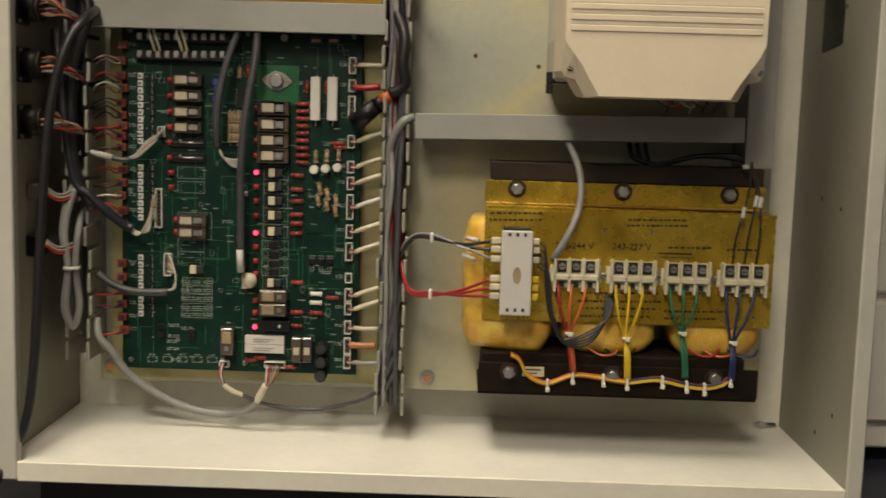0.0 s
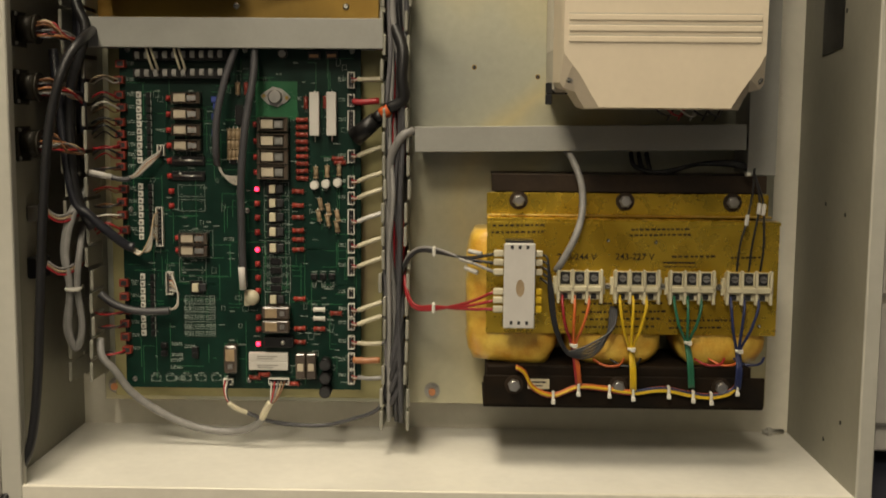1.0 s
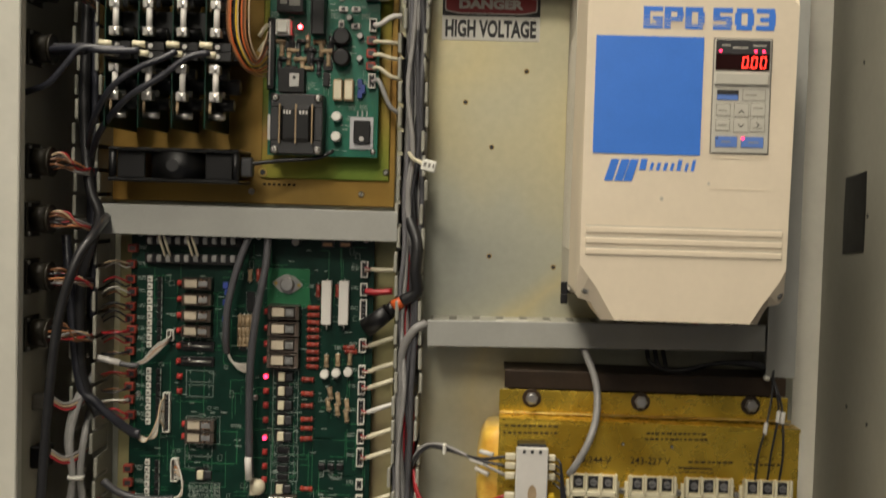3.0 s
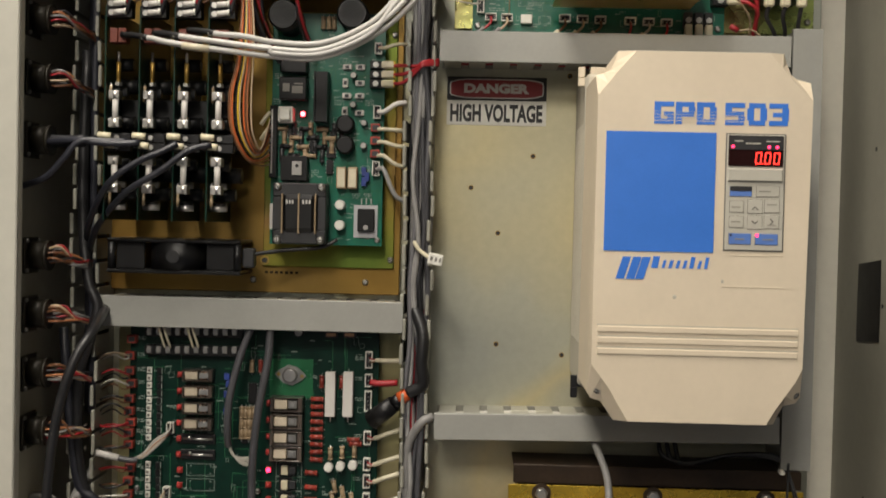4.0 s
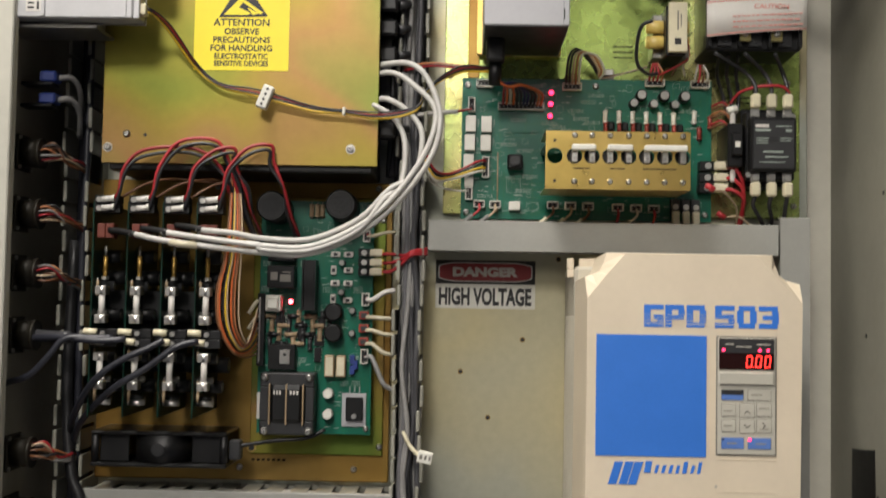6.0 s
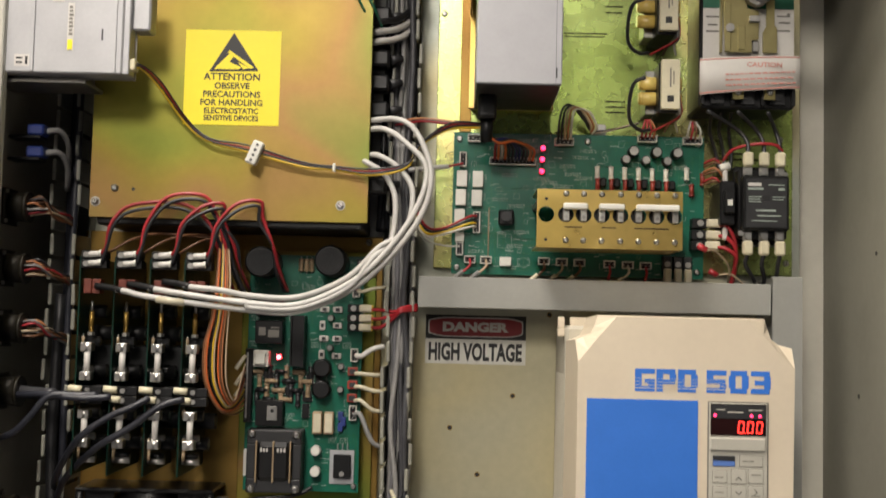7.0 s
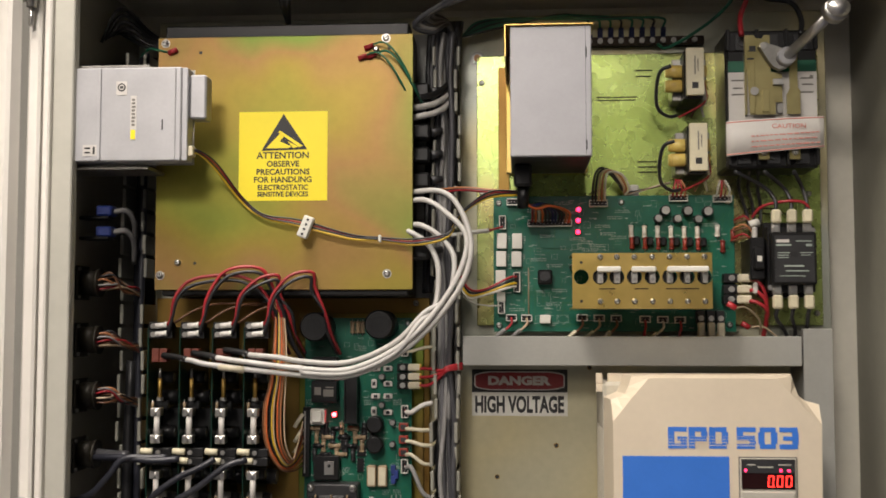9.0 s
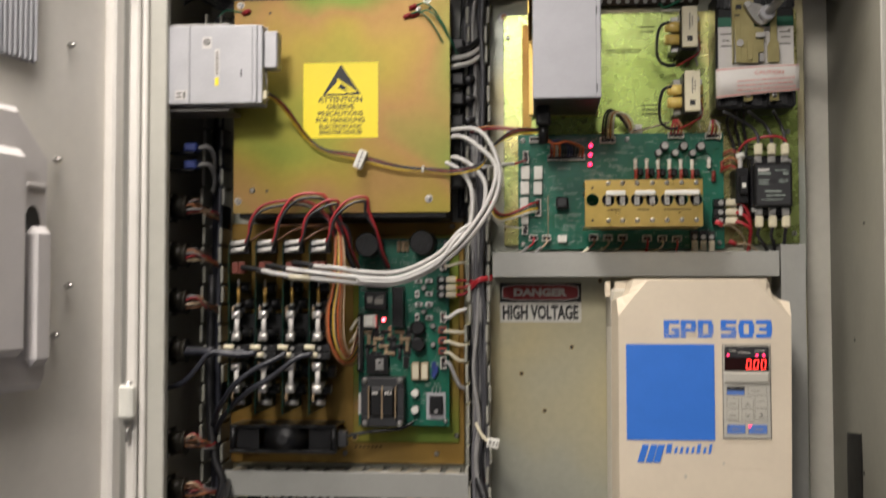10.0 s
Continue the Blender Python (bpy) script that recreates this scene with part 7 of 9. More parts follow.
def upper_bay():
    pl = thing("carrier_plate", "iridescent green-yellow chromated carrier plate", "panel")
    put("plate", Geo(M_LIME).box(-0.0110, 0.4440, -0.0110, -0.0005, 0.9960, 1.3620, 0.001), pl)
    put("strip", Geo(M_BROWN).box(0.0185, 0.0330, -0.0200, -0.0111, 1.1700, 1.3440, 0.0008), pl)
    for x, z in ((-0.004, 1.325), (0.026, 1.330), (-0.004, 1.175), (0.428, 1.170), (0.436, 1.012), (0.215, 1.045)):
        screw(pl, (x, -0.0112, z), 0.0042)
    g = Geo(M_CORE)
    for x0, x1, z in ((0.150, 0.205, 1.302), (0.152, 0.203, 1.298), (0.203, 0.226, 1.338), (0.203, 0.224, 1.330), (0.205, 0.230, 1.214), (0.205, 0.230, 1.207), (0.205, 0.230, 1.200), (0.345, 0.385, 1.150), (0.345, 0.40, 1.143)):
        g.box(x0, x1, -0.0114, -0.0110, z, z + 0.0016)
    put("print", g, pl)
    # main board
    b = thing("circuit_board", "green relay interface board under a brass bracket", "circuit board")
    put("board", Geo(M_PCBUP).box(0.0120, 0.3260, RY, RY + 0.0018, 0.9880, 1.1665, 0.0003), b)
    put("trace", traces(12, (0.016, 0.32, 0.992, 1.16), 120, M_PCBLT), b, (0, RY, 0))
    put("silkscreen", silkscreen(23, (0.016, 0.32, 0.992, 1.16), 230), b, (0, RY, 0))
    for x, z in ((0.019, 0.996), (0.019, 1.158), (0.318, 0.997), (0.318, 1.158), (0.180, 1.158)):
        put("standoff", lambda: Geo(M_STEEL).cyl((0, 0, 0), (0, 0.0235, 0), 0.0035, 10), b, (x, RY + 0.0019, z), key="urstand")
        screw(b, (x, RY - 0.0001, z), 0.0042)
    P = lambda n, f, u, v, key, rot=0, out=0.0, label="": put(n, f, b, ur(u, v, out), (0, rot, 0), label, key)
    P("pin_header", k_header(5, 0.021), 897, 416, "h5", 90)
    P("pin_header", k_header(12, 0.058), 963, 454, "h12", 90)
    for v in (428, 448, 469):
        P("indicator_lamp", k_led(M_LED), 1015, v, "ledlit")
    P("pin_header", k_header(5, 0.024), 1051, 416, "h5b", 90)
    P("pin_header", k_header(3, 0.018), 876, 454, "h3c")
    for u, v in ((876, 488), (904, 488), (876, 521), (904, 521)):
        P("socket", k_white(0.013, 0.020, 0.009), u, v, "wsock")
        P("marking", k_marks(0.005, 4, 3), u + 12, v - 8, "mkr")
    P("socket", k_white(0.013, 0.026, 0.009), 876, 560, "wsock2")
    P("pin_header", k_header(4, 0.026), 906, 563, "h4c")
    P("socket", k_white(0.011, 0.012, 0.009), 878, 590, "wsock3")
    P("pin_header", k_header(3, 0.016), 879, 610, "h3d")
    for u in (898, 926):
        P("pin_header", k_header(3, 0.014), u, 628, "h3e", 90)
    P("socket", k_white(0.014, 0.011, 0.008), 960, 629, "wsock4")
    for u in (1027, 1058, 1089, 1141, 1173, 1204):
        P("pin_header", k_header(3, 0.014), u, 625, "h3e", 90)
    P("relay", lambda: Geo(M_BLACK).box(-0.0095, 0.0095, -0.015, 0, -0.0095, 0.0095, 0.002).use(M_DARK).cyl((0, -0.015, 0.001), (0, -0.019, 0.001), 0.0065, 16), 957, 553, "pot")
    P("outline", k_frame(0.018, 0.018), 957, 593, "out7")
    P("outline", k_frame(0.015, 0.010), 992, 628, "out8")
    P("test_post", lambda: Geo(M_TAN).cyl((0, -0.001, -0.045), (0, -0.001, 0.03), 0.0008, 6), 928, 578, "post")
    for u in (1172, 1212, 1248):
        P("electrolytic_capacitor", k_can(0.0068, 0.016, M_BLACK, M_DULL), u, 428, "can7")
    for u in (1160, 1195, 1232):
        P("electrolytic_capacitor", k_can(0.0058, 0.012, M_DARK, M_DULL), u, 442, "can8")
    for i in range(6):
        u = 1114 + i * 24
        P("resistor", k_res(M_RES), u, 487, "rred", 90)
        P("resistor", k_res(M_WHITE), u - 2, 466, "rwhite", 90)
        P("transistor", lambda: Geo(M_BLACK).box(-0.0042, 0.0042, -0.012, 0, -0.006, 0.006, 0.002), u + 8, 484, "tr3")
    for u, v in ((1268, 462), (1278, 490), (1296, 470)):
        P("resistor", k_res(M_WHITE if v == 462 else M_RES), u, v, ("rx", v == 462), 90)
    for u, v in ((1015, 480), (1030, 486), (1050, 492), (1070, 470), (1090, 476), (1095, 428), (1082, 440), (1060, 456), (960, 476), (945, 520), (975, 530), (1040, 500), (985, 575), (975, 600), (908, 612), (935, 430), (1005, 432), (985, 415), (1255, 450)):
        P("marking", k_marks(0.020, 2, int(u + v) % 7), u, v, ("mkz", int(u + v) % 7))
    for v in (548, 568, 586):
        P("screw_terminal", lambda: Geo(M_BLACK).box(-0.010, 0.010, -0.016, 0, -0.006, 0.006, 0.0006).use(M_STEEL).cyl((0, -0.016, 0), (0, -0.0185, 0), 0.0040, 12), 1292, v, "sct3")
        P("lug", lambda: Geo(M_CREAM).box(0, 0.0180, -0.0050, 0.0050, -0.0052, 0.0052, 0.0018), 1302, v, "lugd", 0, 0.018)
    for u in (1240, 1258, 1275):
        P("screw_terminal", lambda: Geo(M_DARK).box(-0.0052, 0.0052, -0.012, 0, -0.010, 0.008, 0.0006).use(M_STEEL).cyl((0, -0.012, -0.002), (0, -0.0145, -0.002), 0.0036, 12), u, 618, "sct4")
        P("lug", lambda: Geo(M_CREAM).box(-0.0046, 0.0046, -0.0045, 0.0045, -0.0190, 0.0, 0.0016).use(WIRE["yellow"]).box(-0.0047, 0.0047, -0.0046, 0.0046, -0.0195, -0.0165, 0.0014), u, 628, "luge", 0, 0.013)
    # brass bracket over row of studs
    br = thing("bus_bracket", "brass coloured bracket with white link bars over the board", "bracket")
    X = lambda u: 0.111532 + 0.000655 * (u - 1009)
    Z = lambda v: 1.089352 - 0.00066 * (v - 500) - 0.003
    x0, x1, z0, z1 = 0.1105, 0.2790, 1.0165, 1.0845
    holes = [X(u) for u in (1024, 1059, 1090, 1122, 1155, 1187, 1219, 1251)]
    hz, r = Z(547), 0.0092
    # plate with round holes, built as a strip round each hole
    g = Geo(M_BRASS)
    cuts = [x0] + [(a + b) / 2 for a, b in zip(holes, holes[1:])] + [x1]
    for k, hx in enumerate(holes):
        a, bb = cuts[k], cuts[k + 1]
        n = 24
        inner = [(hx + r * math.cos(2 * math.pi * i / n + math.pi / 4), hz + r * math.sin(2 * math.pi * i / n + math.pi / 4)) for i in range(n)]
        outer = []
        for i in range(n):
            ca, sa = math.cos(2 * math.pi * i / n + math.pi / 4), math.sin(2 * math.pi * i / n + math.pi / 4)
            s = min((bb - hx) / ca if ca > 1e-9 else ((a - hx) / ca if ca < -1e-9 else 9), (z1 - hz) / sa if sa > 1e-9 else ((z0 - hz) / sa if sa < -1e-9 else 9))
            outer.append((hx + s * ca, hz + s * sa))
        corners = [(bb, z1), (a, z1), (a, z0), (bb, z0)]
        for i in range(n):
            j = (i + 1) % n
            ring = [outer[i]]
            for cx, cz in corners:
                if (abs(outer[i][0] - cx) > 1e-7 or abs(outer[i][1] - cz) > 1e-7) and (abs(outer[j][0] - cx) > 1e-7 or abs(outer[j][1] - cz) > 1e-7):
                    on_i = abs(outer[i][0] - cx) < 1e-7 or abs(outer[i][1] - cz) < 1e-7
                    on_j = abs(outer[j][0] - cx) < 1e-7 or abs(outer[j][1] - cz) < 1e-7
                    if on_i and on_j and not (abs(outer[i][0] - outer[j][0]) < 1e-7 or abs(outer[i][1] - outer[j][1]) < 1e-7):
                        ring.append((cx, cz))
            ring += [outer[j], inner[j], inner[i]]
            m = len(ring)
            g.add([(px, -0.1410, pz) for px, pz in ring] + [(px, -0.1390, pz) for px, pz in ring], [tuple(range(m)), tuple(range(2 * m - 1, m - 1, -1))] + [(q, (q + 1) % m, (q + 1) % m + m, q + m) for q in range(m)])
    put("plate", g, br)
    put("fold", Geo(M_BRASS).box(x0, x1, -0.1390, -0.060, z1 - 0.0020, z1, 0.0004), br)
    put("fold", Geo(M_BRASS).box(x0, x1, -0.1390, -0.060, z0, z0 + 0.0020, 0.0004), br)
    for hx in (x0 + 0.004, x1 - 0.004):
        put("post", lambda: Geo(M_DULL).cyl((0, -0.139, 0), (0, RY - 0.0003, 0), 0.003, 10), br, (hx, 0, 1.072), key="brpost")
    for k, hx in enumerate(holes):
        if k:
            put("stud", lambda: Geo(M_BLACK).cyl((0, -0.118, 0), (0, -0.134, 0), 0.0086, 18).use(M_STEEL).box(-0.0036, 0.0036, -0.1440, -0.1340, -0.0075, 0.006, 0.0006).use(M_DULL).cyl((0, -0.1440, -0.003), (0, -0.1452, -0.003), 0.0022, 10), br, (hx, 0, hz), key="brstud")
        for v in (510, 592):
            if k:
                screw(br, (hx, -0.1411, Z(v)), 0.0036)
        if k == 0:
            for v in (520, 592):
                put("hole", lambda: Geo(M_INK).cyl((0, 0, 0), (0, -0.0004, 0), 0.0018, 10), br, (hx, -0.1410, Z(v)), key="brhole")
    for a, c in ((1, 2), (3, 4), (5, 7)):
        put("link_bar", Geo(M_WHITE).box(holes[a] - 0.0040, holes[c] + 0.0040, -0.1520, -0.1450, hz + 0.0055, hz + 0.0125, 0.0015), br, label="white insulated link bar")
    for u, w in ((1072, 30), (1135, 26), (1210, 60)):
        put("print", Geo(M_ANGLE).box(X(u - w / 2), X(u + w / 2), -0.1413, -0.1410, Z(570), Z(568)), br)
    # power supply box on its own angle
    ps = thing("power_supply", "grey painted steel power supply box", "power supply")
    put("case", Geo(M_GREYBOX).box(0.0360, 0.1335, -0.1800, -0.0250, 1.1985, 1.3570, 0.0012), ps)
    put("seam", Geo(M_DARK).box(0.1262, 0.1266, -0.1803, -0.1798, 1.2000, 1.3560), ps)
    put("bracket", Geo(M_BRASS).box(0.0290, 0.1370, -0.1830, -0.0112, 1.3575, 1.3595, 0.0004).box(0.0290, 0.0310, -0.1830, -0.0112, 1.3200, 1.3575, 0.0004).box(0.0290, 0.1370, -0.0245, -0.0112, 1.2000, 1.3575, 0.0006), ps, label="yellow chromated bracket")
    for z in (1.3240, 1.2120):
        put("slot", Geo(M_INK).box(0.1262, 0.1280, -0.1804, -0.1799, z - 0.006, z + 0.006), ps)
    # plain dark sheet that stands in for the shade on the case's underside
    g = Geo(M_DARK)
    g.box(0.0375, 0.1320, -0.1785, -0.030, 1.1978, 1.1984)
    put("vent", g, ps)
    put("cable_bush", Geo(M_BLACK).box(0.0400, 0.0620, -0.1250, -0.0950, 1.1700, 1.1984, 0.003).cyl((0.051, -0.108, 1.170), (0.051, -0.100, 1.145), 0.0075, 12), ps)
    cols = ("red", "orange", "white", "orange", "black", "black", "blue", "blue", "black", "black", "rust", "orange")
    for i, c in enumerate(cols):
        x, y, z = ur(931 + i * 6, 452)
        wire("lead", [(0.047 + 0.0006 * i, -0.104, 1.150), (0.052 + 0.0015 * i, -0.098, 1.150 - 0.0006 * i), ((0.055 + x) / 2 + 0.004, -0.082, 1.152 - abs(i - 6) * 0.0006), (x, -0.062, z + 0.012), (x, RY - 0.009, z)], 0.0017, WIRE[c], c + " lead from the power supply to the board", "wire", "supply leads")
    # two small chokes with yellow windings
    for k, (x, z) in enumerate(((0.2705, 1.3195), (0.2735, 1.2225))):
        c = thing("small_transformer", "small transformer with cream label and yellow windings", "transformer", (x, 0, z), "small transformers")
        c.scale = (1, 0.68, 1)
        put("core", Geo(M_BLACK).box(-0.0130, 0.0110, -0.1180, -0.0112, -0.0340, 0.0290, 0.0015), c)
        put("face_label", Geo(M_IVORY).box(-0.0110, 0.0115, -0.1300, -0.1181, -0.0305, 0.0305, 0.0008), c, label="cream rating label")
        put("print", Geo(M_GREYINK).box(-0.001, 0.0008, -0.1303, -0.1299, -0.004, 0.020).box(0.0030, 0.0044, -0.1303, -0.1299, 0.000, 0.016).use(M_INK).box(-0.004, 0.004, -0.1303, -0.1299, -0.022, -0.014), c)
        for s in (0.0065, -0.0125):
            put("winding", Geo(M_WIND).cyl((-0.031, -0.085, s), (-0.0111, -0.085, s), 0.0085, 16).cyl((-0.0345, -0.085, s), (-0.031, -0.085, s), 0.0070, 16, 0.0085), c)
            put("winding", Geo(M_WIND).cyl((0.0116, -0.085, s), (0.0190, -0.085, s), 0.0080, 16), c)
        put("frame", Geo(M_DULL).box(-0.024, 0.020, -0.0700, -0.0112, -0.0300, 0.0250, 0.001), c)
        wire("cable", [(x - 0.030, -0.085, z + 0.008), (x - 0.043, -0.080, z + 0.002), (x - 0.047, -0.070, z - 0.020), (x - 0.044, -0.060, z - 0.042), (x - 0.030, -0.055, z - 0.052), (x - 0.018, -0.05, z - 0.050)], 0.0024, WIRE["black"], "black lead curling from a small transformer", "wire", "transformer leads")
        for i, col in enumerate(("red", "brown", "white")):
            wire("lead", [(x + 0.012, -0.08, z - 0.012), (x + 0.016, -0.07, z - 0.034), (x - 0.004 + 0.008 * i, -0.06, z - 0.047 + 0.003 * i), (x - 0.016 + 0.016 * i, -0.05, z - 0.052)], 0.0014, WIRE[col], col + " lead below a small transformer", "wire", "transformer leads")
    for u, cl in ((1196, ("red", "red", "red", "rust")), (1275, ("white", "red", "brown", "white"))):
        put("pin_header", k_header(4, 0.024), b, ur(u, 404), (0, 90, 0), key="h4e")
        for i, col in enumerate(cl):
            x, y, z = ur(u - 11 + i * 7, 402)
            wire("lead", [(x, RY - 0.008, z), (x + 0.001, RY - 0.014, z + 0.010), (x + 0.004 - 0.003 * i, RY - 0.012, z + 0.022)], 0.0014, WIRE[col], col + " lead at the board's upper edge", "wire", "board leads")
    for i, col in enumerate(("black", "black", "tan", "rust", "white")):
        x, y, z = ur(1040 + i * 5.5, 412)
        wire("lead", [(x, RY - 0.009, z), (x, RY - 0.020, z + 0.018), (x + 0.004, RY - 0.020, z + 0.036), (x + 0.014 + 0.002 * i, RY - 0.016, z + 0.042 - 0.002 * i), (x + 0.032, RY - 0.010, z + 0.024 - 0.002 * i), (0.186, RY + 0.002, 1.172 - 0.001 * i), (0.215, RY + 0.006, 1.176), (0.245, RY + 0.004, 1.184)], 0.0015, WIRE[col], col + " lead hooping over the carrier plate", "wire", "hooped leads")
    put("cable_clamp", Geo(M_LABEL).box(0.192, 0.204, -0.030, -0.0112, 1.166, 1.182, 0.002).use(M_STEEL).cyl((0.198, -0.030, 1.176), (0.198, -0.033, 1.176), 0.0034, 12), pl)
    # moulded case breaker with its handle mechanism
    k = thing("circuit_breaker", "dark moulded case circuit breaker with rotary handle mechanism", "circuit breaker", (0.3670, 0, 1.2830))
    k.scale = (1, 0.70, 1)
    g = Geo(M_BLACK).box(-0.0580, 0.0570, -0.1180, -0.0112, -0.0880, 0.0890, 0.003).box(-0.0560, 0.0550, -0.1280, -0.1180, -0.0580, 0.0620, 0.002)
    put("case", g, k)
    for s in (-1, 1):
        for i in range(4):
            put("barrier", lambda: Geo(M_BLACK).box(-0.0022, 0.0022, -0.1290, -0.1180, 0, 0.0270, 0.0008), k, (-0.0550 + i * 0.0365, 0, 0.0620 if s > 0 else -0.0850), key="bkbar")
        for i in range(3):
            put("terminal", lambda: Geo(M_DARK).box(-0.0085, 0.0085, -0.1230, -0.1180, -0.010, 0.010, 0.0006).use(M_DARK).cyl((0, -0.1230, 0), (0, -0.1265, 0), 0.0055, 14).use(M_INK).box(-0.0045, 0.0045, -0.1268, -0.1264, -0.0006, 0.0006), k, (-0.0365 + i * 0.0365, 0, s * 0.0730), key="bkterm")
    put("green_band", Geo(WIRE["green"]).box(-0.0555, 0.0545, -0.1286, -0.1279, 0.0340, 0.0480), k)
    put("face_label", Geo(M_LABEL).box(-0.0555, 0.0545, -0.1286, -0.1279, -0.0560, 0.0335), k, label="white rating labels")
    g = Geo(M_GREYINK)
    for x0, x1, z in ((-0.052, -0.036, 0.022), (-0.050, -0.038, 0.012), (-0.052, -0.034, 0.004), (0.034, 0.046, 0.024), (0.036, 0.050, 0.016), (0.034, 0.050, 0.006)):
        g.box(x0, x1, -0.1289, -0.1286, z, z + 0.0022)
    put("print", g.box(0.046, 0.050, -0.1289, -0.1286, 0.024, 0.029), k)
    px = lambda c: (c - 327) * 0.000256
    pz = lambda c: 0.0768 - (c - 245) * 0.000256
    slab = lambda m, c0, c1, r0, r1, y0, y1, e=0.0006: Geo(m).box(px(c0), px(c1), y0, y1, pz(r1), pz(r0), e)
    mech = put("handle_mechanism", Geo(M_OLIVE).prism([(px(u), pz(v)) for u, v in ((187, 236), (232, 236), (240, 250), (270, 254), (280, 236), (308, 236), (310, 420), (365, 430), (365, 570), (332, 572), (332, 632), (208, 632))], -0.1400, -0.1382), k, label="pale brass sliding mechanism")
    put("guide_plate", Geo(M_OLIVE).prism([(px(u), pz(v)) for u, v in ((400, 300), (438, 300), (438, 500), (450, 515), (450, 632), (384, 632), (384, 535), (400, 505))], -0.1420, -0.1382), mech)
    put("side_plate", Geo(M_OLIVE).box(px(187), px(196), -0.1382, -0.1287, pz(632), pz(240), 0.0005), mech)
    put("slide", slab(M_OLIVE, 205, 233, 360, 628, -0.1425, -0.1400), mech)
    put("slide", slab(M_OLIVE, 268, 300, 505, 620, -0.1430, -0.1400), mech)
    put("dark_slot", slab(M_INK, 197, 230, 350, 358, -0.1404, -0.1399, 0), mech)
    put("dark_slot", slab(M_INK, 208, 240, 290, 318, -0.1404, -0.1399, 0), mech)
    put("pivot", Geo(M_STEEL).cyl((px(228), -0.1425, pz(517)), (px(228), -0.1455, pz(517)), 0.0052, 18), mech)
    put("stop_block", slab(M_STEEL, 318, 368, 458, 488, -0.1470, -0.1400), mech)
    put("stop_block", slab(M_DULL, 340, 368, 575, 625, -0.1380, -0.1300), mech)
    put("crank", Geo(M_DULL).prism([(px(u), pz(v)) for u, v in ((245, 300), (256, 282), (276, 276), (296, 288), (345, 305), (395, 330), (405, 370), (385, 410), (345, 422), (310, 405), (280, 360))], -0.1560, -0.1440, 0.06), mech, label="grey cast crank")
    put("crank_screw", Geo(M_STEEL).cyl((px(266), -0.1560, pz(300)), (px(266), -0.1585, pz(300)), 0.0042, 14), mech)
    put("hub", Geo(M_GALV).cyl((px(372), -0.1540, pz(362)), (px(378), -0.1680, pz(355)), 0.0115, 22, 0.0108), mech)
    tip = Vector((0.0496, -0.2710, 0.0818))
    hub = Vector((px(378), -0.1660, pz(355)))
    put("shaft", Geo(M_STEEL).cyl(hub, tip, 0.0062, 8), mech)
    u = (tip - hub).normalized()
    put("knob", Geo(M_STEEL).cyl(tip - u * 0.004, tip + u * 0.010, 0.0145, 26).ball(tip + u * 0.010, 0.0145, 20, 10, (1, 1, 0.8)), mech)
    for c in (275, 424):
        put("tab", slab(M_OLIVE, c - 26, c + 26, 780, 852, -0.1350, -0.1282), k)
        screw(k, (px(c), -0.1351, pz(818)), 0.0042)
    # the caution band bows out in the middle and curls back at its ends
    cols = [(-0.0600 + 0.1210 * i / 14, -0.1285 - 0.0150 * math.sin(math.pi * min(1, max(0, (i + 0.6) / 15.2))) ** 0.45) for i in range(15)]
    def band(lo, hi, off, material, th=0.0004):
        g = Geo(material)
        top = lambda x: -0.0300 + (x + 0.06) * 0.045
        bot = lambda x: -0.0745 + (x + 0.06) * 0.085
        vs = []
        for dy in (off, off + th):
            vs += [(x, y - dy, bot(x) + (top(x) - bot(x)) * lo) for x, y in cols] + [(x, y - dy, bot(x) + (top(x) - bot(x)) * hi) for x, y in cols]
        n = len(cols)
        fs = [(q + i, q + i + 1, q + n + i + 1, q + n + i) for q in (0, 2 * n) for i in range(n - 1)]
        fs += [(i, i + 1, 2 * n + i + 1, 2 * n + i) for i in range(n - 1)] + [(n + i, n + i + 1, 3 * n + i + 1, 3 * n + i) for i in range(n - 1)] + [(0, n, 3 * n, 2 * n), (n - 1, 2 * n - 1, 4 * n - 1, 3 * n - 1)]
        return g.add(vs, fs, True)
    lab = put("caution_band", band(0, 1, 0.0, M_LABEL), k, label="curled white caution band with red print")
    pink = mat("faded_red_print", (0.66, 0.27, 0.22), 0.5, 0, 0.1, 60)
    put("border", band(0.94, 0.975, 0.0004, pink, 0.0002), lab)
    put("border", band(0.025, 0.06, 0.0004, pink, 0.0002), lab)
    t = lettering("lettering", "CAUTION", 0.0082, (-0.0050, -0.1442, -0.0402), pink, lab, 0.0001, 1.15, turn=0)
    rng = random.Random(4)
    for j in range(3):
        x = -0.030
        while x < 0.050:
            w = rng.uniform(0.003, 0.008)
            put("print", Geo(pink).box(x, x + w, -0.1441 + 0.9 * max(0, x - 0.028) ** 1.0 * 0.12, -0.1425, -0.0490 - j * 0.0066 + x * 0.06, -0.0474 - j * 0.0066 + x * 0.06), lab)
            x += w + 0.0016
    # contactor
    c = thing("contactor", "black three-pole contactor with ivory lug sleeves", "contactor", (0.3885, 0, 1.0800))
    put("base", Geo(M_BLACK).box(-0.0300, 0.0310, -0.0550, -0.0112, -0.0480, 0.0480, 0.0015), c)
    put("body", Geo(M_BLACK).box(-0.0270, 0.0285, -0.0900, -0.0550, -0.0330, 0.0330, 0.002).box(-0.0290, 0.0300, -0.0750, -0.0550, -0.0420, 0.0420, 0.0015), c)
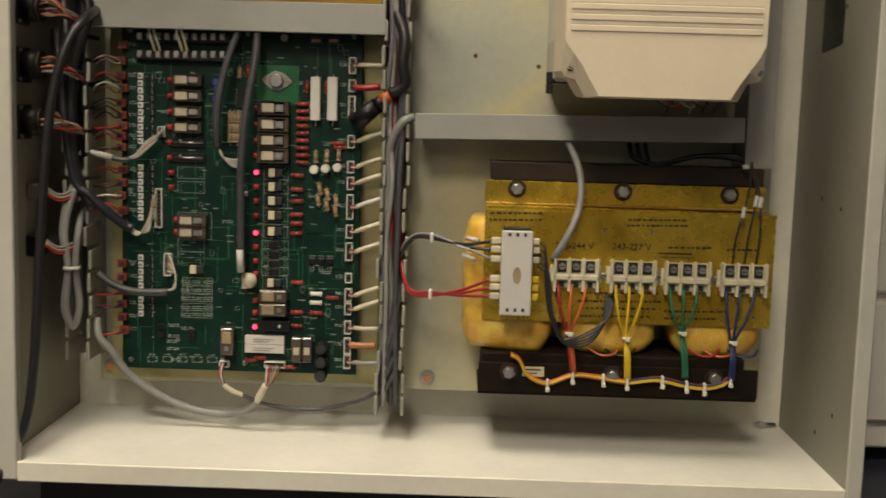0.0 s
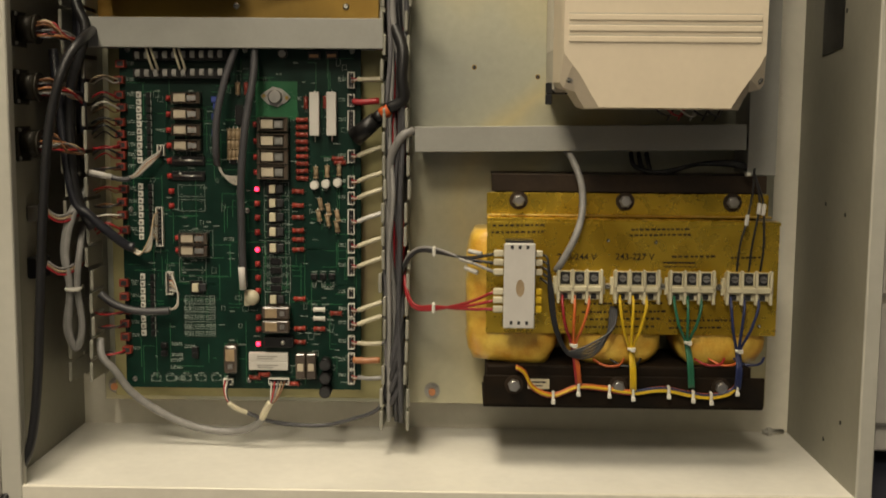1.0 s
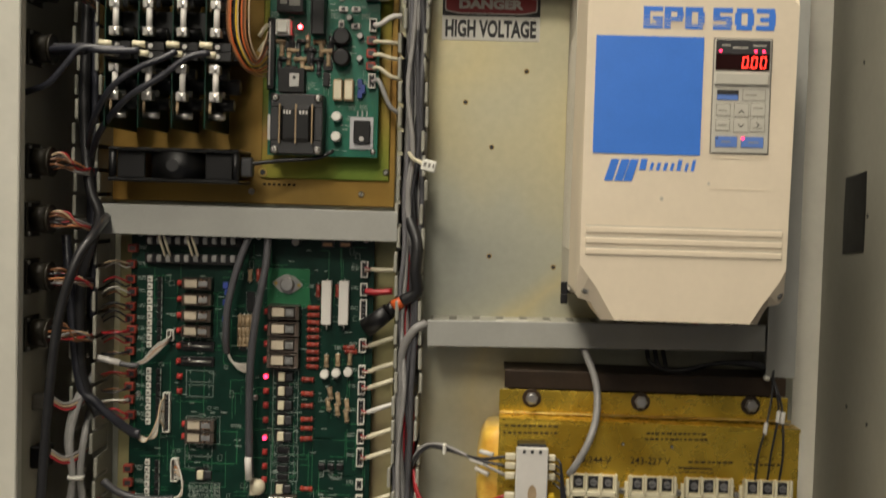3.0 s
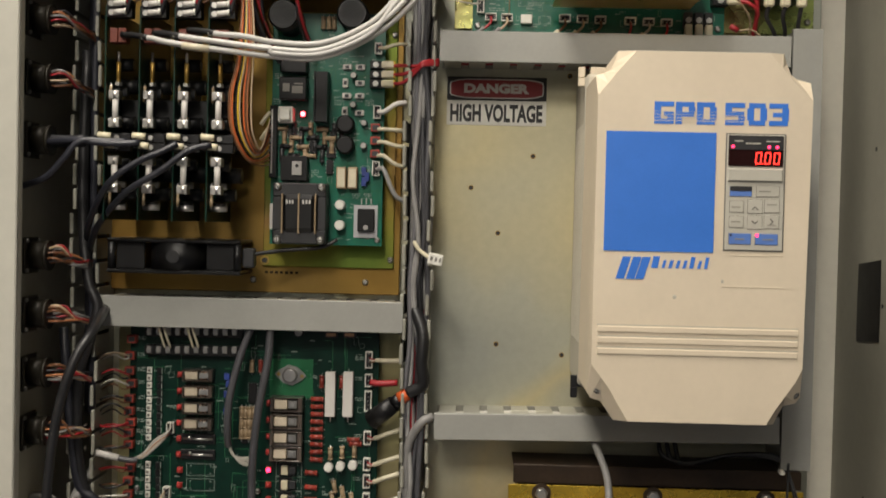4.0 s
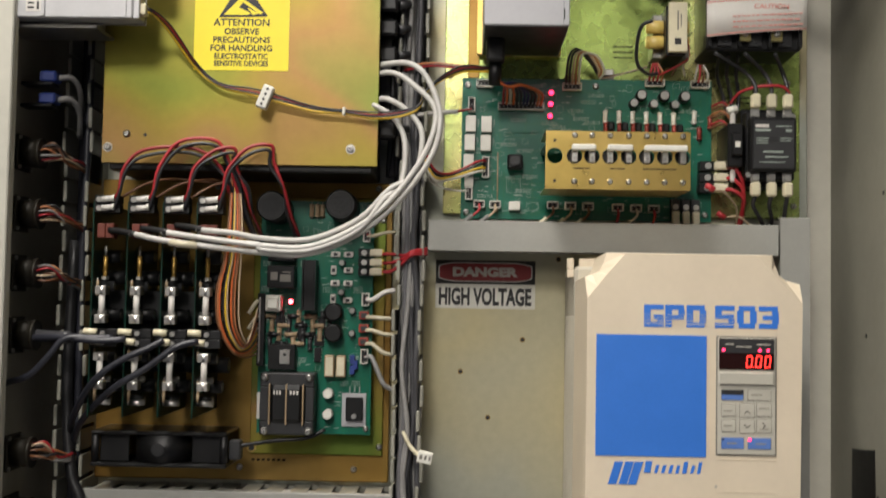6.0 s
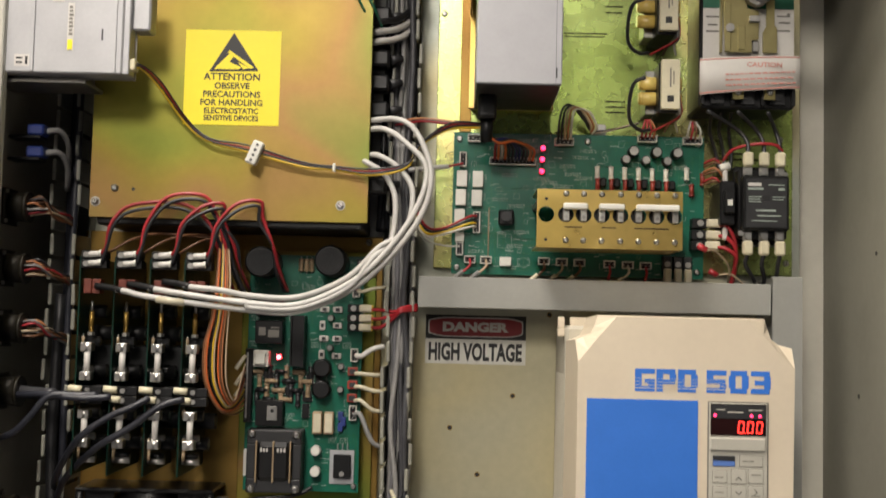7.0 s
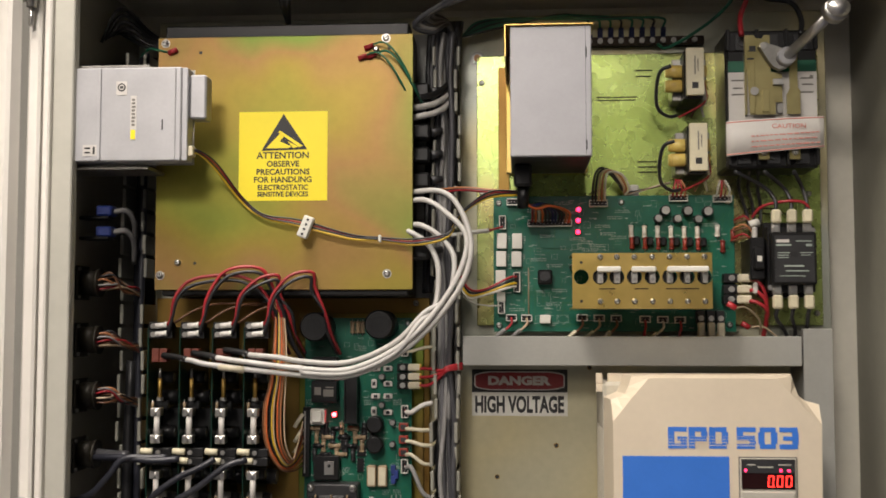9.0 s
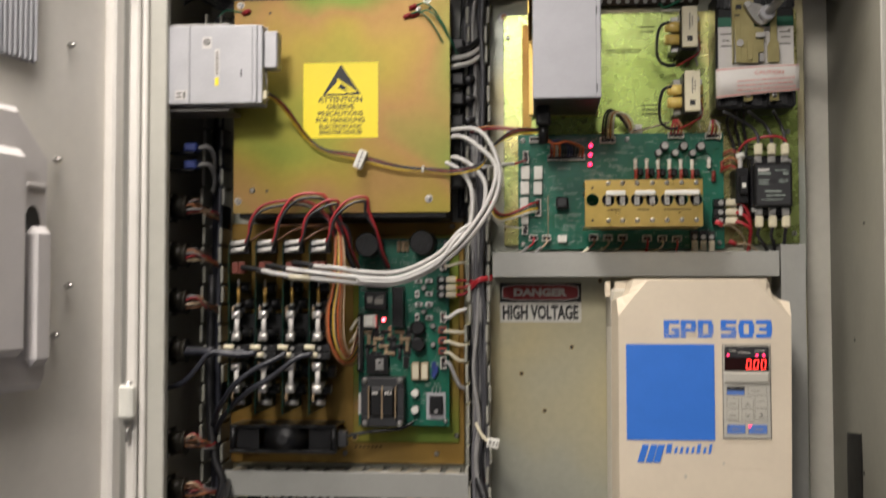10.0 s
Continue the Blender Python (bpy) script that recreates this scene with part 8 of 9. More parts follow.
    put("faceplate", Geo(M_DARK).box(-0.0235, 0.0255, -0.0912, -0.0900, -0.0300, 0.0290, 0.0005), c)
    put("print", Geo(M_LABEL).box(-0.0215, -0.0055, -0.0915, -0.0912, 0.0200, 0.0238).use(M_SILK).box(-0.0215, -0.003, -0.0915, -0.0912, 0.0155, 0.0180).box(0.0150, 0.0225, -0.0915, -0.0912, 0.0150, 0.0180).box(0.003, 0.022, -0.0915, -0.0912, 0.0210, 0.0222)
        .box(-0.0205, -0.0055, -0.0915, -0.0912, 0.0065, 0.0075).box(-0.0205, -0.007, -0.0915, -0.0912, 0.0035, 0.0045).box(-0.0205, -0.006, -0.0915, -0.0912, 0.0005, 0.0015).box(0.008, 0.023, -0.0915, -0.0912, 0.0065, 0.0075).box(0.008, 0.021, -0.0915, -0.0912, 0.0035, 0.0045)
        .box(-0.012, 0.012, -0.0915, -0.0912, -0.0105, -0.0085).box(-0.010, 0.018, -0.0915, -0.0912, -0.0165, -0.0150).box(-0.017, 0.014, -0.0915, -0.0912, -0.0225, -0.0215), c)
    put("window", Geo(M_INK).box(-0.0045, 0.0045, -0.0918, -0.0912, 0.0020, 0.0085), c)
    for i in range(3):
        x = -0.0185 + i * 0.0195
        for s in (1, -1):
            put("terminal_screw", lambda: Geo(M_STEEL).box(-0.0055, 0.0055, -0.0780, -0.0750, -0.006, 0.006, 0.0005).cyl((0, -0.0780, 0), (0, -0.0812, 0), 0.0044, 14), c, (x, 0, s * 0.0390), key="ctsc")
            put("lug_sleeve", lambda: Geo(M_IVORY).box(-0.0058, 0.0058, -0.0850, -0.0740, 0, 0.0175, 0.0022), c, (x, 0, 0.0450 if s > 0 else -0.0630), key="ctlug")
    put("corner_screw", Geo(M_STEEL).cyl((0.027, -0.075, 0.036), (0.027, -0.0785, 0.036), 0.0034, 12).cyl((-0.0265, -0.075, -0.036), (-0.0265, -0.0785, -0.036), 0.0034, 12), c)
    put("auxiliary_block", Geo(M_BLACK).box(-0.0500, -0.0310, -0.0720, -0.0112, -0.0260, 0.0280, 0.002).box(-0.0470, -0.0330, -0.0800, -0.0720, -0.0130, 0.0160, 0.002).use(M_WHITE).box(-0.0430, -0.0370, -0.0812, -0.0800, -0.0030, 0.0040), c)
    for z in (0.034, -0.036):
        put("lug_sleeve", Geo(M_LABEL).box(-0.0450, -0.0390, -0.0660, -0.0580, z - 0.008, z + 0.008, 0.002), c)
    for i in range(3):
        x = 0.3700 + i * 0.0195
        wire("cable", [(x, -0.079, 1.140), (x, -0.075, 1.155), (x - 0.012 + 0.004 * i, -0.070, 1.172), (0.3275 + i * 0.0365 - 0.01, -0.09, 1.190)], 0.0026, WIRE["black"], "black lead between contactor and breaker", "cable", "power leads")
        wire("cable", [(0.330 + i * 0.012, -0.06, 1.195), (0.333 + i * 0.012, -0.035, 1.175), (0.342 + i * 0.01, -0.028, 1.150), (0.348 + i * 0.006, -0.03, 1.12)], 0.0024, WIRE["black"], "black lead behind the contactor", "cable", "power leads")
        wire("cable", [(x, -0.079, 1.018), (x - 0.001, -0.074, 1.006), (x + 0.012 - 0.006 * i, -0.06, 0.990), (0.392 + i * 0.004, -0.045, 0.975)], 0.0026, WIRE["black"], "black lead below the contactor", "cable", "power leads")
    wire("lead", [(0.345, -0.055, 1.135), (0.356, -0.065, 1.148), (0.380, -0.078, 1.153), (0.402, -0.08, 1.152), (0.412, -0.078, 1.144)], 0.0020, WIRE["red"], "red lead along the contactor terminals", "wire")
    # red leads from the board's power terminals
    for i in range(3):
        x, y, z = ur(1326, 550 + i * 19)
        wire("cable", [(x - 0.006, RY - 0.018, z), (x + 0.006, RY - 0.026, z - 0.002), (x + 0.017 + 0.001 * i, RY - 0.024, z - 0.022 + 0.005 * i), (x + 0.020, RY - 0.010, 1.000), (x + 0.019, RY + 0.006, 0.978)], 0.0026, WIRE["red"], "red lead from the power terminals", "cable", "red power leads")
    for (u, v, o), s in (((1262, 596, 0.108), 1), ((1312, 628, 0.012), 0)):
        x, y, z = ur(u, v, o)
        wire("lug", [(x, y, z), (x + 0.010, y - 0.001, z - 0.006)], 0.0036, WIRE["red"], "red insulated ring lug", "lug", "red lugs", 9)
        wire("lead", [(x + 0.009, y, z - 0.006), (x + 0.028, y + (0.03 if s else 0.0), z - 0.005), (x + 0.050, y + (0.06 if s else 0.006), z - 0.020), (x + 0.058, -0.05, 0.985)], 0.0012, WIRE["tan"], "thin tan lead from a red lug", "wire", "lug leads")
    for v, c in ((448, "red"), (463, "rust"), (480, "red")):
        x, y, z = ur(1302, v)
        for o in (0, 0.004):
            wire("lead", [(x - 0.004, RY - 0.006, z + o), (x + 0.008, RY - 0.016, z + 0.004 + o), (x + 0.018, RY - 0.014, z + 0.002 - o), (x + 0.020, RY - 0.008, z - 0.006)], 0.0014, WIRE[c if o else "brown"], "short red lead at the board edge", "wire", "edge leads")
    wire("sleeve", [ur(1322, 452, 0.016), ur(1338, 447, 0.016)], 0.0055, M_WHITE, "white cap beside the board", "sleeve")
    # leads below the board into the duct
    for u, c in ((898, "red"), (926, "tan"), (1027, "brown"), (1058, "tan"), (1089, "brown"), (1141, "red"), (1173, "white"), (1204, "red")):
        x, y, z = ur(u, 628)
        far = u in (1204, 1141)
        wire("lead", [(x, RY - 0.008, z), (x, RY - 0.014, z - 0.008), (x - (0.003 if far else 0.010), RY - 0.016, z - 0.018)], 0.0016, WIRE[c], c + " lead below the interface board", "wire", "board leads")
        if not far:
            wire("sleeve", [(x - 0.008, RY - 0.016, z - 0.015), (x - 0.018, RY - 0.014, z - 0.024), (x - 0.024, RY - 0.004, z - 0.034)], 0.0028, M_CREAM if u > 950 else M_CABLELT, "cream sleeved lead below the interface board", "wire", "sleeved leads")
        else:
            wire("lead", [(x - 0.002, RY - 0.015, z - 0.016), (x, RY - 0.010, z - 0.036)], 0.0022, WIRE["red"], "red lead below the interface board", "wire", "board leads")
    x, y, z = ur(876, 462)
    wire("sleeve", [(-0.046, -0.07, z - 0.014), (-0.012, -0.060, z - 0.008), (0.006, -0.055, z - 0.006)], 0.0030, M_CABLEWH, "white sleeved lead to the interface board", "wire")
    wire("lead", [(0.004, -0.055, z - 0.006), (x - 0.005, RY - 0.012, z - 0.002), (x, RY - 0.008, z)], 0.0014, WIRE["red"], "red lead to the interface board", "wire")
    for i, c in enumerate(("red", "black", "yellow", "white")):
        x, y, z = ur(905, 553 + i * 6)
        wire("lead", [(x, RY - 0.009, z), (x - 0.010, RY - 0.016, z - 0.002), (-0.002, -0.058, z - 0.018 + 0.002 * i), (-0.022, -0.075, z - 0.014), (-0.038, -0.07, z + 0.02)], 0.0016, WIRE[c], c + " lead crossing to the centre duct", "wire", "crossing leads")
    wire("lead", [ur(879, 606, 0.008), (0.004, -0.05, 1.022), (-0.020, -0.062, 1.028), (-0.04, -0.06, 1.05)], 0.0012, WIRE["white"], "thin white lead crossing to the centre duct", "wire", "crossing leads")
    # earth bar above
    gb = thing("earth_bar", "steel earth bar with a row of blue lugs", "terminal bar", (0.2100, 0, 1.3790))
    # steel bar given the dark brown iron colour for the roof's shade on it
    put("bar", Geo(M_ANGLE).box(-0.075, 0.085, -0.014, -0.0005, -0.006, 0.006, 0.0008), gb)
    for i in range(11):
        put("screw", lambda: Geo(M_DULL).cyl((0, -0.014, 0), (0, -0.0175, 0), 0.0036, 12), gb, (-0.068 + i * 0.0140, 0, 0), key="gbsc")
        if i < 8:
            put("lug", lambda: Geo(WIRE["blue"]).cyl((0, -0.017, 0.004), (0, -0.019, 0.017), 0.0036, 10), gb, (-0.068 + i * 0.0140, 0, 0), key="gblug")
            x = 0.2100 - 0.068 + i * 0.014
            wire("lead", [(x, -0.019, 1.395), (x - 0.006, -0.026, 1.407), (x - 0.04 - 0.008 * i, -0.03, 1.412 - 0.001 * i), (0.04 - 0.005 * i, -0.03, 1.400 + 0.001 * i), (-0.03, -0.03, 1.385)], 0.0018, WIRE["green" if i % 3 else "black"], "green earth lead along the cabinet top", "wire", "earth leads")
    # leads into the breaker from above
    wire("cable", [(0.340, -0.09, 1.440), (0.338, -0.085, 1.415), (0.329, -0.085, 1.390), (0.327, -0.10, 1.362)], 0.0034, WIRE["red"], "red supply cable into the breaker", "cable", "supply cables", 9)
    wire("cable", [(0.345, -0.09, 1.440), (0.360, -0.075, 1.418), (0.395, -0.075, 1.410), (0.405, -0.085, 1.385), (0.400, -0.10, 1.362)], 0.0034, M_CABLEBK, "black supply cable into the breaker", "cable", "supply cables", 9)
    wire("cable", [(0.336, -0.09, 1.440), (0.315, -0.07, 1.408), (0.285, -0.05, 1.385), (0.245, -0.03, 1.365), (0.232, -0.02, 1.372)], 0.0022, WIRE["green"], "green earth cable crossing the cabinet top", "cable")
    for i in range(5):
        wire("strand", [(0.340, -0.10, 1.428), (0.334 - 0.002 * i, -0.11, 1.422 + 0.003 * i), (0.326 - 0.001 * i, -0.112, 1.417 + 0.005 * i)], 0.0012, M_WHITE, "frayed white strand at the supply cable", "wire", "frayed strands")


upper_bay()


# ---- cables in the ducts and along the side wall ----
def bundles():
    R = random.Random(11)
    # centre duct
    for i in range(30):
        x = -0.0590 + 0.0205 * ((i * 0.618) % 1.0)
        y = -0.018 - 0.056 * (i / 30)
        pts = []
        z0, z1 = R.choice([0.125, 0.15, 0.34, 0.60]), 1.38
        z = z0
        while z < z1:
            s = 1.0 if z > 0.6 else 0.75
            pts.append((x + s * R.uniform(-0.006, 0.006), y + R.uniform(-0.005, 0.004), z))
            z += 0.075
        pts.append((x, y, z1))
        m = (M_CABLELT, M_CABLE, M_CABLELT, M_CABLEBK, M_CABLELT, M_CABLEGR, M_CABLE)[i % 7]
        wire("cable", pts, R.choice([0.0026, 0.0032, 0.0038]), m, "grey cable running up inside the centre duct", "cable", "duct cables", 7, 4)
    for i in range(6):
        x = -0.054 + 0.003 * i
        wire("cable", [(x + R.uniform(-0.003, 0.003), y - 0.002 * (i % 3), z) for y, z in ((-0.050, 0.30), (-0.060, 0.36), (-0.060, 0.43), (-0.060, 0.50), (-0.060, 0.57), (-0.056, 0.63), (-0.040, 0.70), (-0.018, 0.78))], 0.0019, WIRE["red"], "red lead running up inside the centre duct", "wire", "duct leads")
    wire("cable", [(-0.0255, -0.073, 0.508), (-0.040, -0.078, 0.500), (-0.055, -0.070, 0.470), (-0.0575, -0.066, 0.42), (-0.056, -0.064, 0.34), (-0.050, -0.062, 0.27), (-0.052, -0.058, 0.20), (-0.060, -0.05, 0.15)], 0.0056, M_CABLELT, "light grey cable bending into the centre duct", "cable", "", 9)
    for i in range(4):
        wire("cable", [(-0.045 + 0.002 * i, -0.05, 0.33 - 0.03 * i), (-0.040, -0.068, 0.27 - 0.03 * i), (-0.050, -0.072, 0.215 - 0.02 * i), (-0.060, -0.06, 0.175 - 0.012 * i)], 0.0040, M_CABLE, "grey cable coiling down in the centre duct", "cable", "coiled cables", 8)
    # upper part beside the chassis cover
    for i in range(9):
        x = -0.080 + 0.005 * i
        wire("cable", [(x, -0.03 - 0.004 * (i % 4), 1.04), (x + R.uniform(-0.004, 0.008), -0.055, 1.10), (x + R.uniform(-0.003, 0.008), -0.05 - 0.003 * (i % 3), 1.18), (x + R.uniform(0, 0.010), -0.05, 1.26), (x + R.uniform(0, 0.012), -0.045, 1.33), (x + 0.010, -0.05, 1.40)], 0.0042, (M_CABLEBK, M_CABLE, M_CABLEBK, M_CABLEBL)[i % 4], "dark cable beside the chassis cover", "cable", "chassis cables", 8)
    for i in range(3):
        wire("cable", [(-0.092, -0.10, 1.262 + 0.012 * i), (-0.080, -0.105, 1.263 + 0.012 * i), (-0.062, -0.09, 1.270 + 0.012 * i), (-0.048, -0.07, 1.285 + 0.012 * i), (-0.046, -0.05, 1.32)], 0.0042, M_CABLEWH if i < 2 else M_CABLEBK, "white cable end coming out of the chassis", "cable", "chassis cable ends", 9)
    for z in (1.298, 1.245, 1.215, 1.182, 1.09):
        pg = thing("cable_plug", "black cable plug beside the chassis cover", "plug", (-0.080, -0.085, z), "chassis plugs")
        put("shell", Geo(M_BLACK).box(-0.0125, 0.012, -0.014, 0.012, -0.010, 0.010, 0.003), pg)
        put("boot", Geo(M_DARK).cyl((0.012, 0, 0), (0.026, 0.008, 0.004), 0.0065, 12, 0.0045), pg)
    # gathered loom at the roof
    for i in range(7):
        wire("cable", [(-0.0035 + R.uniform(-0.012, 0.012), -0.155 + R.uniform(-0.012, 0.012), 1.43), (-0.010 - 0.004 * i, -0.130, 1.412), (-0.05 - 0.006 * i, -0.115, 1.405 - 0.004 * i), (-0.065, -0.095, 1.398 - 0.004 * i), (-0.045, -0.07, 1.390), (-0.046 + 0.002 * i, -0.045, 1.34)], 0.0036, M_CABLELT if i % 2 else M_CABLE, "grey cable looping down from the roof gland", "cable", "roof cables", 8)
    for i in range(3):
        wire("cable", [(-0.254 + 0.006 * i, -0.160, 1.43), (-0.250 + 0.004 * i, -0.150, 1.40), (-0.252, -0.10, 1.385), (-0.26, -0.05, 1.37)], 0.0034, M_CABLEBK, "black cable dropping from the roof gland", "cable", "roof cables")
    for i in range(6):
        wire("cable", [(-0.505, -0.03 - 0.012 * i, 1.40 - 0.006 * i), (-0.480, -0.04 - 0.01 * i, 1.385 + 0.006 * i), (-0.452, -0.045, 1.372 + 0.004 * i), (-0.430, -0.04, 1.38), (-0.415, -0.03, 1.37)], 0.0022, M_CABLEBK, "dark cable in the upper cabinet corner", "cable", "corner cables")
    # duct beside the side wall
    for i in range(6):
        x = -0.4700 + 0.0034 * i
        wire("cable", [(x + R.uniform(-0.001, 0.001), -0.030 - 0.007 * i, 0.50), (x, -0.035 - 0.007 * i, 0.62), (x + R.uniform(-0.002, 0.002), -0.03 - 0.008 * i, 0.78), (x, -0.032 - 0.008 * i, 0.95), (x + R.uniform(-0.002, 0.002), -0.03 - 0.008 * i, 1.12), (x, -0.03 - 0.007 * i, 1.36)], 0.0050, (M_CABLEBK, M_CABLEBL)[i % 2], "dark cable running up inside the side duct", "cable", "side duct cables", 8)
    wire("cable", [(-0.462, -0.074, 0.95), (-0.464, -0.078, 0.80), (-0.461, -0.080, 0.72), (-0.452, -0.086, 0.665), (-0.440, -0.088, 0.635), (-0.448, -0.088, 0.600), (-0.464, -0.082, 0.55), (-0.4655, -0.08, 0.47), (-0.458, -0.08, 0.415), (-0.440, -0.080, 0.378)], 0.0068, M_CABLEBK, "thick black cable along the side duct", "cable", "", 10)
    for i in range(2):
        wire("cable", [(-0.452, -0.06, 0.43), (-0.462 - 0.004 * i, -0.085, 0.40), (-0.472 - 0.003 * i, -0.092, 0.35), (-0.468, -0.092, 0.30), (-0.471 - 0.003 * i, -0.092, 0.25), (-0.463, -0.090, 0.222), (-0.455, -0.088, 0.25), (-0.460, -0.088, 0.305), (-0.458, -0.080, 0.35), (-0.462, -0.05, 0.38)], 0.0046, M_CABLELT, "light grey cable coiled in the side duct", "cable", "coiled cables", 9)
    put_tie = thing("cable_tie", "white nylon tie round a grey cable coil", "cable tie")
    put("band", Geo(M_WHITE).cyl((-0.464, -0.092, 0.2985), (-0.464, -0.092, 0.3025), 0.0105, 14), put_tie)
    # heavy black cable hanging in front
    wire("cable", [(-0.435, -0.075, 0.632), (-0.418, -0.170, 0.612), (-0.430, -0.196, 0.580), (-0.448, -0.200, 0.510), (-0.459, -0.200, 0.405), (-0.4655, -0.200, 0.305), (-0.472, -0.200, 0.205), (-0.482, -0.202, 0.128), (-0.500, -0.205, 0.088), (-0.515, -0.225, 0.050)], 0.0058, M_CABLEBK, "heavy black cable hanging down to the cabinet lip", "cable", "", 11, 7)
    # round panel connectors on the side wall with their lead fans
    zs = (1.050, 0.978, 0.908, 0.835, 0.698, 0.628, 0.558, 0.488)
    tones = ("tan", "brown", "brown", "black", "rust", "grey", "red")
    for k, z in enumerate(zs):
        c = thing("panel_connector", "round olive panel connector with soldered leads", "connector", (-W, -0.128, z), "panel connectors")
        put("flange", lambda: Geo(M_CON).box(0.0002, 0.004, -0.0215, 0.0215, -0.0215, 0.0215, 0.0015), c, key="pcf")
        put("barrel", lambda: Geo(M_CON).cyl((0.004, 0, 0), (0.022, 0, 0), 0.0170, 22).cyl((0.022, 0, 0), (0.026, 0, 0), 0.0180, 22).use(M_BLACK).cyl((0.026, 0, 0), (0.0262, 0, 0), 0.0150, 22), c, key="pcb")
        for a in (-1, 1):
            for bb in (-1, 1):
                put("screw", lambda: Geo(M_DULL).cyl((0.004, 0, 0), (0.0065, 0, 0), 0.0024, 10), c, (0, a * 0.0175, bb * 0.0175), key="pcs")
        if k == 3:
            wire("cable", [(-W + 0.024, -0.128, z), (-W + 0.045, -0.135, z - 0.001), (-W + 0.07, -0.145, z - 0.001)], 0.0075, M_CABLE, "grey cable stub from a panel connector", "cable")
            continue
        for i in range(9):
            a = 2 * math.pi * i / 9
            y0, zz0 = -0.128 + 0.009 * math.cos(a), z + 0.009 * math.sin(a)
            wire("lead", [(-W + 0.025, y0, zz0), (-W + 0.036 + R.uniform(0, 0.006), y0 + R.uniform(-0.003, 0.006), zz0 + R.uniform(-0.001, 0.004)), (-W + 0.050, -0.108 + R.uniform(-0.006, 0.006), z - 0.006 + R.uniform(-0.006, 0.006)), (-0.452, -0.075 + R.uniform(-0.004, 0.004), z - 0.012 + R.uniform(-0.006, 0.006)), (-0.462, -0.05, z - 0.02)], 0.0015, WIRE[tones[(i + k) % 7]], "thin lead fanned out from a panel connector", "wire", "connector leads", 6, 4)
    for z, s in ((0.400, 0.010), (0.332, 0.014)):
        c = thing("panel_connector", "small square panel connector on the side wall", "connector", (-W, -0.112, z), "small connectors")
        put("body", Geo(M_BLACK if s > 0.012 else M_DULL).box(0.0002, 0.020, -s, s, -s, s, 0.002), c)
        for i, col in enumerate(("red", "tan", "grey")):
            wire("lead", [(-W + 0.019, -0.112 + 0.003 * i, z + 0.003 * i), (-W + 0.034, -0.100, z - 0.012 + 0.004 * i), (-W + 0.050, -0.085, z - 0.006 + 0.004 * i), (-0.455, -0.06, z + 0.006)], 0.0016, WIRE[col], "thin lead from a small panel connector", "wire", "connector leads", 6, 4)
    for z in (1.1345, 1.1085):
        c = thing("panel_socket", "blue panel socket on a dark bracket", "connector", (-W, -0.128, z), "blue sockets")
        put("bracket", Geo(M_BLACK).box(0.0002, 0.038, -0.012, 0.012, -0.004, 0.0, 0.001), c)
        put("socket", Geo(M_CAPBLUE).box(0.022, 0.042, -0.013, 0.009, 0.0002, 0.013, 0.002), c)
        wire("cable", [(-W + 0.040, -0.128, z + 0.006), (-W + 0.054, -0.120, z + 0.008), (-W + 0.058, -0.10, z - 0.006), (-0.462, -0.07, z - 0.03)], 0.0036, M_CABLELT, "grey cable from a blue panel socket", "cable", "socket cables")
    # loose white plug hanging from the centre duct
    tg = thing("loose_plug", "loose white two-row plug hanging from the duct", "plug", (-0.0235, -0.155, 0.7050))
    put("housing", Geo(M_WHITE).box(-0.0085, 0.0085, -0.006, 0.006, -0.0065, 0.0065, 0.001).use(M_GREYINK).box(-0.006, -0.003, -0.0063, -0.006, -0.002, 0.003).box(-0.0005, 0.002, -0.0063, -0.006, -0.002, 0.003).box(0.0045, 0.0065, -0.0063, -0.006, -0.002, 0.003), tg, rot=(0, 12, 0))
    wire("lead", [(-0.055, -0.06, 0.725), (-0.046, -0.10, 0.715), (-0.038, -0.138, 0.711), (-0.030, -0.154, 0.7065)], 0.0026, M_CREAM, "cream lead of the loose white plug", "wire")
    # disk drive supply cable with its spare four-way plug
    path = [(-0.350, -0.195, 1.206), (-0.340, -0.190, 1.2055), (-0.3260, -0.168, 1.192), (-0.3006, -0.142, 1.1543), (-0.2729, -0.142, 1.1330), (-0.2282, -0.142, 1.1240), (-0.1634, -0.141, 1.1064), (-0.1260, -0.141, 1.1034), (-0.0820, -0.141, 1.0996), (-0.0414, -0.140, 1.1081), (-0.0274, -0.135, 1.1334), (0.0069, -0.120, 1.1590), (0.044, -0.106, 1.163)]
    for i, c in enumerate(("yellow", "black", "red", "black")):
        o = (i - 1.5) * 0.0017
        wire("lead", [(x + 0.3 * o, y - 0.0012 * (i % 2), z + o + 0.0012 * math.sin(2.1 * j + i)) for j, (x, y, z) in enumerate(path)], 0.0016 if c == "yellow" else 0.0011, WIRE[c], c + " lead of the disk drive supply cable", "wire", "drive supply leads", 6)
